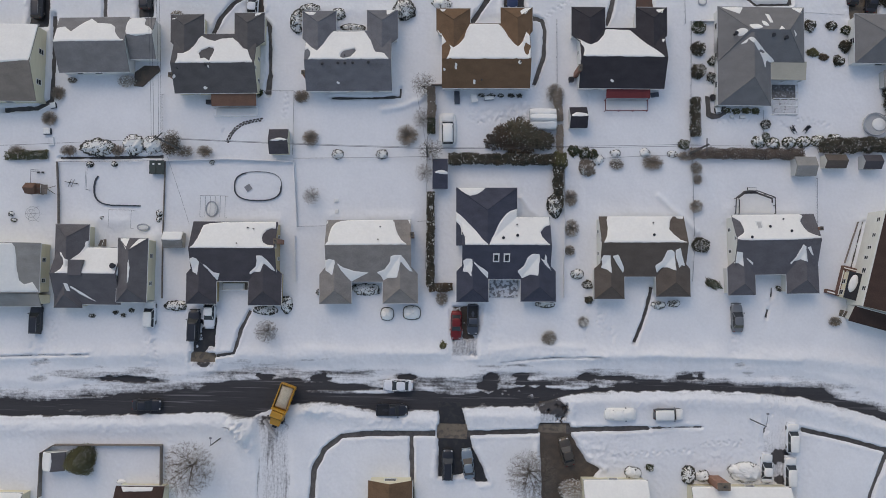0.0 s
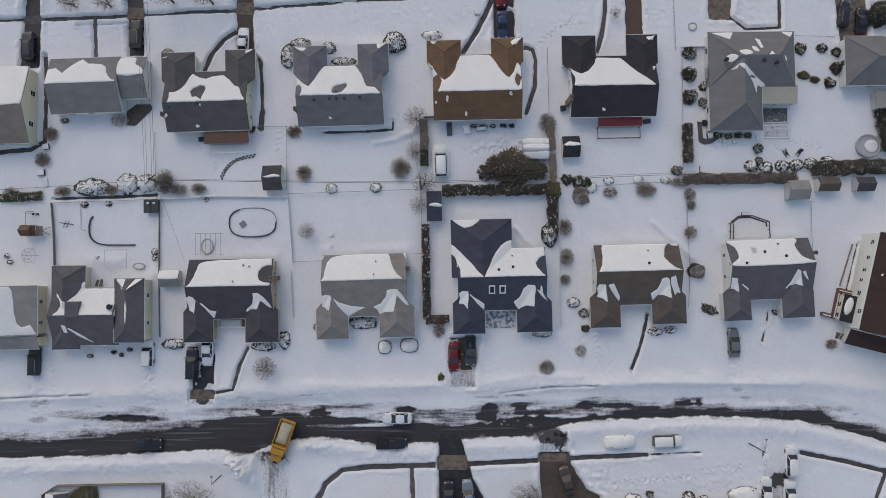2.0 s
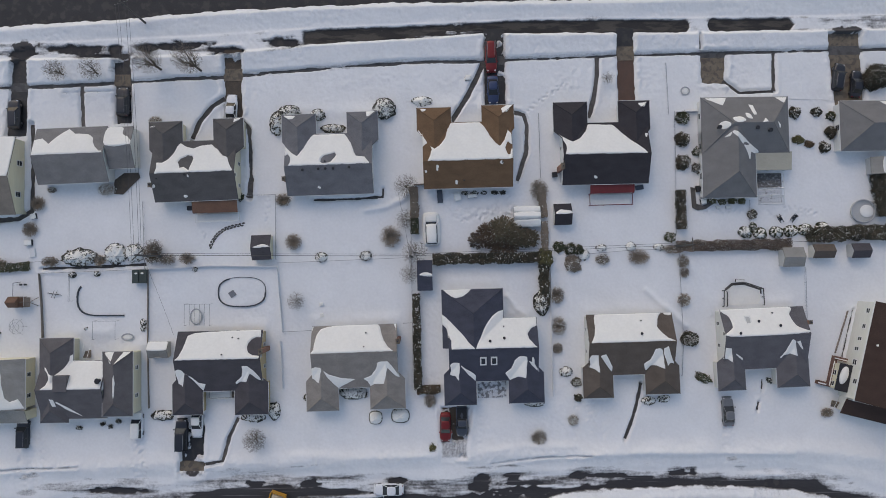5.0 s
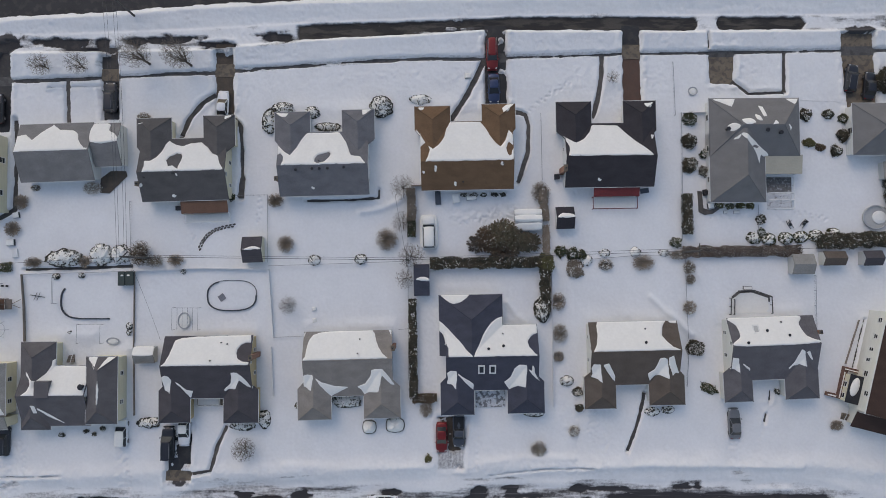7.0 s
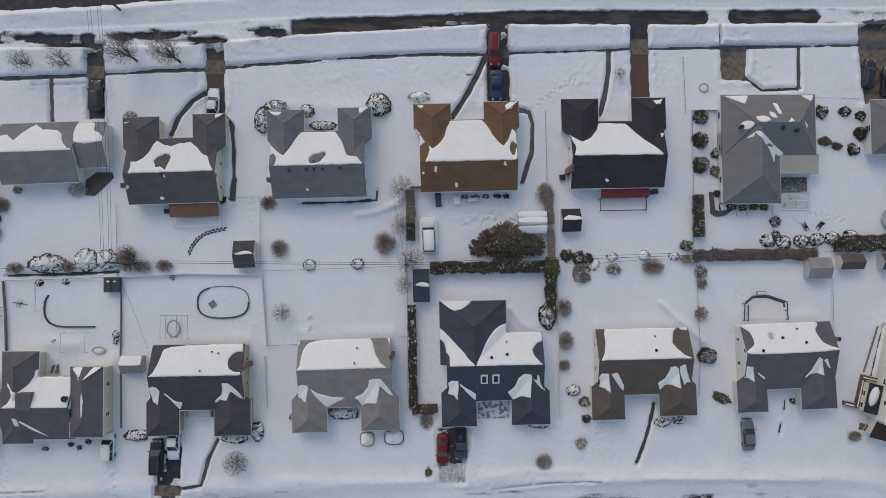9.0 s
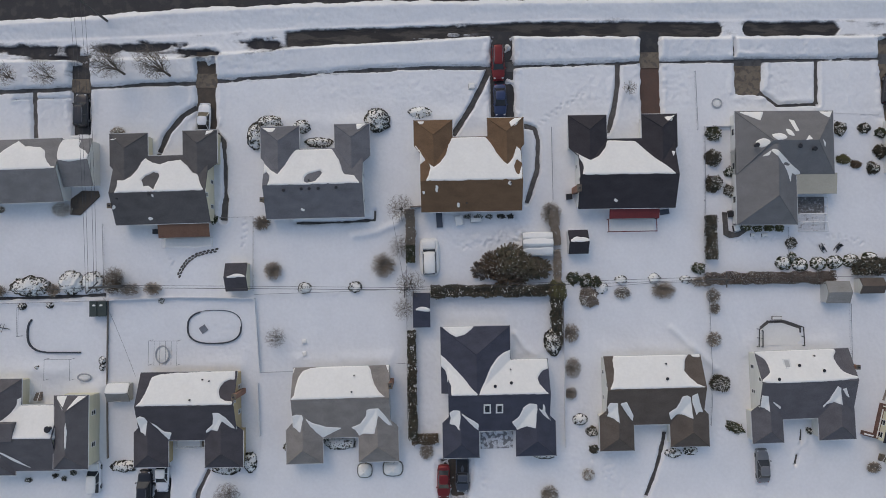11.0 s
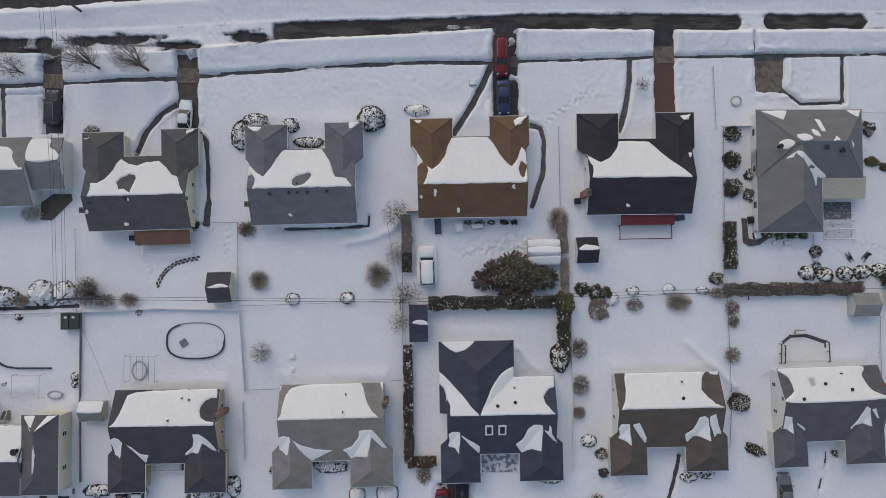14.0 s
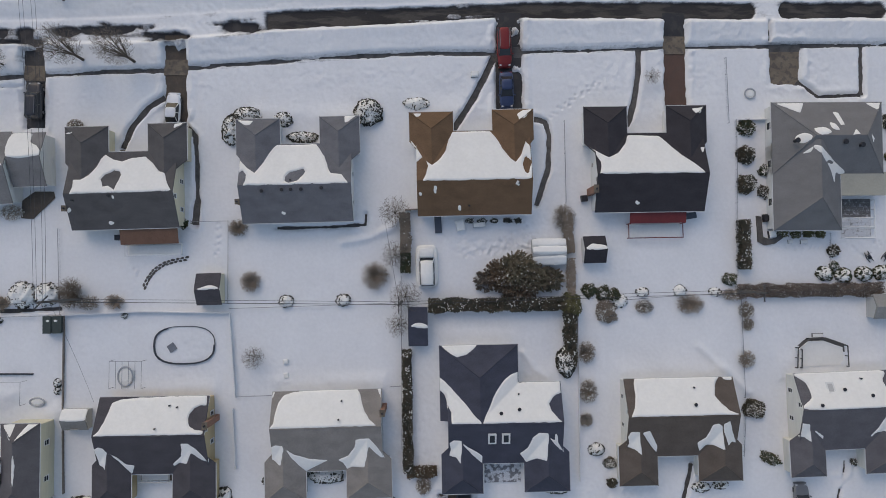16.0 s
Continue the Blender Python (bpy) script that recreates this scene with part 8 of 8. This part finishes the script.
fence("low dark fence between two yards", [(41.9, 20.8), (42.1, 14), (42.3, 7.5)], "chain")
fence("low dark fence between two yards", [(42.3, 5.0), (42.0, 0.0)], "chain")
fence("thin fence between two yards", [(62.9, 17.7), (62.9, 8), (62.8, -1.4)], "chain")
fence("thin fence between two front lawns", [(40.3, 52.3), (40.6, 43.6)], "chain")
fence("thin fence beside a house", [(18.8, 43.8), (19.0, 33.0)], "chain")
fence("low fence beside shrubs", [(41.6, 44.0), (41.6, 33.0), (41.5, 23.4)], "chain")
fence("low fence beside a house", [(42.0, 44.0), (46.0, 44.1)], "white")
fence("thin dark fence at the end of a yard", [(-2.1, 31.9), (-0.3, 32.0)], "wood")
fence("low brown fence at the edge of a yard", [(54.0, 29.0), (53.9, 23.0)], "chain", 0.7)
fence("brown fence round a front yard with snow on it", [(-64.4, -37.5), (-64.4, -30.4), (-62.4, -29.1), (-53.5, -28.9), (-44.9, -28.8), (-44.6, -37.5)], "wood")
fence("thin dark fence beside an angled building", [(69.9, 10.5), (67.6, 3.6)], "wood", 0.7)
DARK_BRICK = material("dark_brick", (0.15, 0.085, 0.068), 0.85, 0.25, 9, 1.0, 0.2)
porch = thing("porch_wall", pose(66.3, -1.5, 0, 0, 0, -14), "low dark red brick wall before an entry", "wall")
for x0, x1, y0, y1 in ((-0.3, 0.3, -0.4, 4.2), (-0.3, 2.6, 4.2, 4.75), (-2.1, -0.3, -0.4, 0.2)):
    brickwork = part("brickwork", Mesh().box(x0, x1, y0, y1, -0.2, 1.0), DARK_BRICK, porch)
    part("coping", Mesh().box(x0 - 0.03, x1 + 0.03, y0 - 0.03, y1 + 0.03, 1.0, 1.07), DARK_BRICK, brickwork)
    part("snow", Mesh().loft([[(x0 + k, y0 + k, z), (x1 - k * 2.4, y0 + k, z), (x1 - k * 2.4, y1 - k * 2.2, z), (x0 + k, y1 - k * 2.2, z)] for k, z in ((0.12, 1.07), (0.16, 1.13))]), CLEAN_SNOW, brickwork)
fence("thin fence by a snowy lawn", [(61.2, 46.2), (67.9, 46.0)], "white", 0.45)


def pool(label, x, y, rx, ry, a0, a1, rim_mat, n=18):
    p = thing("swimming_pool", pose(x, y, 0, 0, 0, 1), label, "pool")
    step = (a1 - a0) / n
    for k in range(n):
        t = [math.radians(a0 + step * (k + s)) for s in (0, 1)]
        o = [(rx * math.copysign(abs(math.cos(q)) ** 0.75, math.cos(q)), ry * math.copysign(abs(math.sin(q)) ** 0.75, math.sin(q))) for q in t]
        low = not 110 < (a0 + step * k) % 360 < 350
        wide = 0.07 if low else 0.19
        i = [(u * (1 - wide / rx), v * (1 - wide / ry)) for u, v in o]
        part("rim_panel", Mesh().prism([o[0], o[1], i[1], i[0]], "z", 0.1, 0.56 if low else 0.64), rim_mat, p)
    return p


RIM = material("pool_rim", (0.05, 0.055, 0.065), 0.5, 0.1, 6, 1.0, 0.0)
pool("oval above-ground pool buried in snow with a dark rim", -30.8, 14.2, 4.0, 2.5, 0, 360, RIM, 28)
pool("curved dark pool wall standing in the snow", -54.6, 13.3, 3.6, 2.9, 140, 262, RIM, 10)
wall = thing("pool_wall", pose(-54.9, 10.45, 0), "straight dark pool edge in the snow", "pool")
part("edge", Mesh().box(-0.35, 4.6, -0.1, 0.1, 0.1, 0.62), RIM, wall)
cover = thing("skimmer_board", pose(-32.4, 13.9, 0.5, 0, 0, 35), "small grey board lying in a snowy pool", "board")
part("board", Mesh().box(-0.5, 0.5, -0.5, 0.5, -0.05, 0.05), METAL, cover)


def ring_tub(label, x, y, rx, ry, high=0.45, bare=False):
    t = thing("paddling_pool", pose(x, y, 0.25), label, "paddling pool")
    n = 20
    pts = [(rx * math.cos(6.283 * k / n), ry * math.sin(6.283 * k / n), high) for k in range(n + 1)]
    part("rim", Mesh().tube(pts, [0.11] * (n + 1), 6, False), material("pale_plastic", (0.4, 0.41, 0.42), 0.5, 0.05, 6, 1, 0) if "pale_plastic" not in bpy.data.materials else bpy.data.materials["pale_plastic"], t)
    size, off = (0.58, 0.3 * rx) if bare else (1, 0)
    if bare:
        part("mat", Mesh().loft([[(r * rx * math.cos(6.283 * k / n), r * ry * math.sin(6.283 * k / n), z) for k in range(n)] for r, z in ((0.97, 0.0), (0.97, high - 0.2), (0.02, high - 0.24))]), W_GREY, t, "grey mat inside the ring")
    part("snow", Mesh().loft([[(off + size * r * rx * math.cos(6.283 * k / n), size * r * ry * math.sin(6.283 * k / n), z) for k in range(n)] for r, z in ((1, 0.0), (0.95, high - 0.06), (0.5, high + 0.06))]), CLEAN_SNOW, t)


ring_tub("small round pool filled with snow", -38.3, 10.2, 0.95, 1.25)
ring_tub("small oval tub filled with snow", -49.6, 6.9, 0.95, 0.5)
ring_tub("round trampoline ring with a patch of snow on its mat", 72.8, 27.1, 2.0, 1.9, 0.7, True)
ring_tub("round garden pot under snow", 43.6, 47.6, 0.7, 0.65, 0.35)

# bare metal frames and play things in the yards
dome = thing("climbing_dome", pose(-67.9, 8.7, 0.2), "thin metal climbing dome standing in snow", "play frame")
for k in range(6):
    a = math.radians(60 * k)
    part("rib", Mesh().tube([(1.5 * math.cos(a) * math.cos(t), 1.5 * math.sin(a) * math.cos(t), 1.2 * math.sin(t)) for t in (0, 0.4, 0.8, 1.2, 1.57)], [0.022] * 5, 4), METAL, dome)
for r, z in ((1.5, 0.02), (1.2, 0.7), (0.7, 1.05)):
    part("hoop", Mesh().tube([(r * math.cos(6.283 * k / 12), r * math.sin(6.283 * k / 12), z) for k in range(13)], [0.022] * 13, 4, False), METAL, dome)
play = thing("play_tower", pose(-66.7, 12.8, 0.1), "brown wooden play tower with a swing beam", "play frame")
part("platform", Mesh().box(-1.9, 0.2, -0.9, 0.9, 1.3, 1.45), RUST, play)
part("roof", Mesh().prism([(-0.9, 1.9), (0, 2.7), (0.9, 1.9)], "x", -1.9, -0.2), RUST, play)
for sx in (-1.8, 0.1):
    for sy in (-0.8, 0.8):
        part("post", Mesh().box(sx - 0.06, sx + 0.06, sy - 0.06, sy + 0.06, 0, 2.0), FENCE_WOOD, play)
part("beam", Mesh().tube([(0.1, 0, 2.0), (1.7, 0, 2.0)], [0.06, 0.06], 6), FENCE_WOOD, play)
for sy in (-0.8, 0.8):
    part("leg", Mesh().tube([(1.7, 0, 2.0), (2.1, sy, 0)], [0.05, 0.05], 6), FENCE_WOOD, play)
part("deck", Mesh().box(0.15, 1.2, -0.85, 0.75, 1.0, 1.12), FENCE_WOOD, play, "weathered grey deck")
part("swing_bar", Mesh().tube([(-1.1, 0.9, 1.9), (-1.1, 3.1, 1.9)], [0.05, 0.05], 6), METAL, play, "dark metal swing bar")
for sx in (-0.3, 0.3):
    part("swing_leg", Mesh().tube([(-1.1, 3.1, 1.9), (-1.1 + sx, 3.3, 0)], [0.04, 0.04], 6), METAL, play)
for sx in (-0.75, 0.0):
    seat = part("swing_seat", Mesh().box(sx - 0.22, sx + 0.22, 2.7, 3.0, 0.55, 0.6), BLACK, play, "black swing seat")
    for k in (-0.18, 0.18):
        part("chain", Mesh().tube([(sx + k, 2.85, 0.6), (-1.1 + 0.1 * k, 2.8, 1.9)], [0.015, 0.015], 4), METAL, seat)
for label, x0, x1, y0, y1, z, bars in (("thin metal swing frame in a snowy yard", -54.9, -51.2, 6.6, 9.6, 1.6, 2), ("thin metal frame with cross bars in a snowy yard", -39.8, -35.7, 8.8, 12.3, 1.8, 6), ("clothes line frame in a snowy yard", -59.0, -58.8, 12.9, 17.1, 1.6, 2)):
    fr = thing("metal_frame", pose((x0 + x1) / 2, (y0 + y1) / 2, 0), label, "frame")
    a, b = (x1 - x0) / 2, (y1 - y0) / 2
    for sx in (-a, a):
        for sy in (-b, b):
            part("leg", Mesh().tube([(sx, sy, 0), (sx, sy, z)], [0.03, 0.03], 5), METAL, fr)
    for k in range(bars):
        q = -a + 2 * a * k / (bars - 1)
        part("bar", Mesh().tube([(q, -b, z), (q, b, z)], [0.025, 0.025], 5), METAL, fr)
    part("bar", Mesh().tube([(-a, b, z), (a, b, z)], [0.025, 0.025], 5), METAL, fr)
post = thing("clothes_post", pose(-61.9, 14.0, 0.5, 0, 0, -4), "thin dark clothes post lying in the snow", "post")
part("pole", Mesh().tube([(-1.2, 0.15, 0), (1.2, -0.05, 0.1)], [0.05, 0.05], 6), DARK_METAL, post)
for sx in (-0.25, 0.25):
    part("arm", Mesh().tube([(sx - 0.25, -0.65, 0.05), (sx + 0.2, 0.65, 0.1)], [0.035, 0.035], 5), DARK_METAL, post)
for label, x, y, turn in (("dark overturned garden chair in the snow", 59.1, 25.9, 30), ("dark overturned garden chair in the snow", 61.3, 26.0, -40)):
    ch = thing("garden_chair", pose(x, y, 0.35, 0, 0, turn), label, "chair", "garden chairs")
    part("seat", Mesh().box(-0.25, 0.25, -0.25, 0.25, 0.3, 0.34), DARK_METAL, ch)
    part("backrest", Mesh().box(-0.25, 0.25, 0.25, 0.3, 0.3, 0.9), DARK_METAL, ch, at=pose(0, 0, 0, -20))
    for sx in (-0.25, 0.25):
        part("runner", Mesh().tube([(sx, -0.7, 0.25), (sx, 0.0, 0.05), (sx, 0.8, 0.25)], [0.06] * 3, 5), DARK_METAL, ch)
for label, x, y, w, d, hh, mat in (("tan utility box on a snowy lawn", 7.0, 50.0, 1.0, 0.8, 0.5, CONCRETE), ("dark tub beside a deck", 35.6, 31.3, 1.4, 0.8, 0.5, P_SLATE), ("dark wheeled bin beside a house", 21.4, 33.5, 0.8, 0.8, 1.0, DARK_METAL), ("dark sloping cellar hatch", 2.2, 30.0, 0.9, 2.2, 0.6, P_SLATE), ("snow-covered table behind a house", 5.1, 29.9, 1.1, 1.4, 0.8, WHITE_VINYL), ("garden bench under snow", 7.6, 30.0, 1.6, 0.6, 0.7, METAL),
        ("snow-topped crate in a yard", -17.6, 12.1, 0.7, 0.6, 0.4, WHITE_VINYL), ("snow-topped crate in a yard", -17.5, 10.3, 0.6, 0.7, 0.4, WHITE_VINYL), ("snow-topped bin at a yard's edge", -65.5, 27.0, 0.9, 0.9, 0.7, DARK_METAL), ("snow-topped bin at a yard's edge", -66.3, 22.6, 1.2, 1.0, 0.7, DARK_METAL), ("white box at a yard's edge", -65.6, 20.9, 0.9, 1.4, 0.6, WHITE_VINYL), ("dark grill behind a deck", -39.3, 28.2, 1.2, 0.7, 0.9, DARK_METAL),
        ("dark wheeled bin beside a patio", 45.3, 31.0, 0.5, 1.0, 0.9, DARK_METAL), ("dark wheeled bin beside a patio", 45.9, 30.9, 0.5, 1.0, 0.9, DARK_METAL), ("round covered grill under snow", 46.2, 28.9, 0.9, 0.9, 0.7, DARK_METAL), ("dark garden pot standing in the snow", 50.5, 27.9, 0.9, 0.5, 0.4, DARK_METAL), ("dark garden pot standing in the snow", 48.7, 27.9, 0.6, 0.5, 0.4, DARK_METAL)):
    b = thing("utility_box" if "utility" in label else "garden_box", pose(x, y, 0.15, 0, 0, (x * 7) % 12), label, label.split()[-1] if label.split()[-1] in ("box", "snow", "pot") else "garden item")
    part("body", Mesh().loft([[(-w / 2 * k, -d / 2 * k, z), (w / 2 * k, -d / 2 * k, z), (w / 2 * k, d / 2 * k, z), (-w / 2 * k, d / 2 * k, z)] for k, z in ((0.92, -0.2), (1, 0.05), (1, hh - 0.06), (0.94, hh))]), mat, b)
    if "snow" in label:
        part("snow", Mesh().loft([[(-w / 2 * k, -d / 2 * k, z), (w / 2 * k, -d / 2 * k, z), (w / 2 * k, d / 2 * k, z), (-w / 2 * k, d / 2 * k, z)] for k, z in ((0.98, hh), (0.95, hh + 0.13), (0.6, hh + 0.2))]), CLEAN_SNOW, b)
# stepping stones through the back yard
BEND = [(-30.6, 25.5), (-32.2, 25.2), (-33.7, 24.75), (-34.9, 23.9), (-35.7, 22.8), (-36.3, 21.4)]
for k in range(26):
    q = k / 26 * 4.99
    a, b = Vector(BEND[int(q)]), Vector(BEND[int(q) + 1])
    d = (b - a).normalized()
    spot = a.lerp(b, q % 1) + Vector((-d.y, d.x)) * (0.16 if k % 2 else -0.16)
    st = thing("stepping_stone", pose(*spot, 0.4, 0, 0, math.degrees(math.atan2(d.y, d.x)) + 12 * math.sin(4 * k)), "dark stepping stone showing through snow", "stone", "stepping stones")
    part("stone", Mesh().loft([[(r * 1.15 * math.cos(6.283 * j / 7) * (1 + 0.2 * math.sin(j * 2.3 + k)), 0.7 * r * math.sin(6.283 * j / 7), z) for j in range(7)] for r, z in ((0.22, -0.3), (0.24, 0.08), (0.19, 0.11))]), STONE, st)
# curved dark patio edges beside the hip-roofed house, and a bare patio behind another
paved("patio", [(44.2, 31.3), (44.9, 31.2), (45.0, 29.6), (45.1, 28.5), (46.1, 28.2), (47.0, 28.5), (47.0, 29.6), (47.6, 29.6), (47.6, 28.3), (46.6, 27.6), (45.3, 27.4), (44.4, 27.9)], STONE, "dark stone patio edge cleared of snow", 0.6, "patio")
paved("patio", [(-52.3, 30.7), (-50.8, 30.6), (-48.0, 33.4), (-48.2, 34.2), (-50.6, 34.2), (-52.2, 33.0)], DRIVE_BROWN, "bare brown patio beside a house", 0.55, "patio")


# ---- poles and overhead wires ----
def utility_pole(x, y, high, turn):
    p = thing("utility_pole", pose(x, y, 0, 0, 0, turn), "tall wooden utility pole with a cross arm", "utility pole", "utility poles")
    part("pole", Mesh().tube([(0, 0, -0.5), (0, 0, high)], [0.19, 0.14], 8), DARK_WOOD, p)
    part("cross_arm", Mesh().box(-1.1, 1.1, -0.06, 0.06, high - 0.7, high - 0.55), DARK_WOOD, p)
    for sx in (-1.0, -0.5, 0.5, 1.0):
        part("insulator", Mesh().tube([(sx, 0, high - 0.55), (sx, 0, high - 0.35)], [0.05, 0.03], 6), METAL, p)


def street_lamp(x, y, high, tx, ty):
    p = thing("street_lamp", pose(x, y, 0), "slim grey street lamp with a long arm", "street lamp", "street lamps")
    part("pole", Mesh().tube([(0, 0, -0.5), (0, 0, high)], [0.12, 0.08], 8), DARK_WOOD, p)
    part("arm", Mesh().tube([(0, 0, high - 0.1), (tx * 0.5, ty * 0.5, high + 0.15), (tx, ty, high + 0.15)], [0.05, 0.045, 0.04], 6), METAL, p)
    part("lamp_head", Mesh().loft([[(tx + k * 0.28 * math.cos(a), ty + k * 0.16 * math.sin(a), z) for a in [j * math.pi / 4 for j in range(8)]] for k, z in ((0.8, high + 0.05), (1, high + 0.12), (0.6, high + 0.24))]), METAL, p)


street_lamp(-35.5, -27.6, 4.8, 0.0, 1.2)
street_lamp(51.9, -22.6, 5.4, 0.2, 2.0)
POLES = [(-47.3, 59.6, 9.0, 20), (-44.1, 20.2, 9.5, 45), (-2.5, 19.9, 8.0, 90), (41.5, 21.4, 8.0, 90), (-84, 18.0, 8.0, 90), (86, 22.5, 8.0, 90)]
for p in POLES:
    utility_pole(*p)
WIRE = material("wire", (0.05, 0.05, 0.055), 0.6, 0.05, 5, 1, 0)


def wire(a, b, sag=0.5, r=0.022):
    a, b = Vector(a), Vector(b)
    pts = [a.lerp(b, k / 12) - Vector((0, 0, sag * 4 * (k / 12) * (1 - k / 12))) for k in range(13)]
    w = thing("overhead_wire", Matrix.Translation(a), "thin dark overhead wire strung between poles", "wire", "overhead wires")
    part("cable", Mesh().tube([p - a for p in pts], [r] * 13, 4), WIRE, w)


for k, dx in enumerate((-1.0, -0.5, 0.5, 1.0)):
    wire((-47.3 + dx, 59.6, 8.4), (-44.1 + dx * 0.7, 20.2 + dx * 0.7, 9.1), 0.6)
wire((-44.1, 20.2, 8.5), (-2.5, 19.9, 7.0), 0.6, 0.035)
wire((-44.1, 20.5, 7.6), (-2.5, 20.2, 6.4), 0.6)
wire((-2.5, 19.9, 7.0), (41.5, 21.4, 7.0), 0.6, 0.026)
wire((-2.5, 20.2, 6.4), (41.5, 21.8, 6.4), 0.6)
wire((-84, 18.0, 7.0), (-44.1, 20.2, 8.5), 0.6)
wire((41.5, 21.4, 7.0), (86, 22.5, 7.0), 0.6)
wire((-44.1, 20.2, 7.4), (-41.0, 7.4, 3.0), 0.3, 0.018)
wire((-2.5, 19.9, 6.8), (-4.6, 30.5, 3.2), 0.3, 0.018)
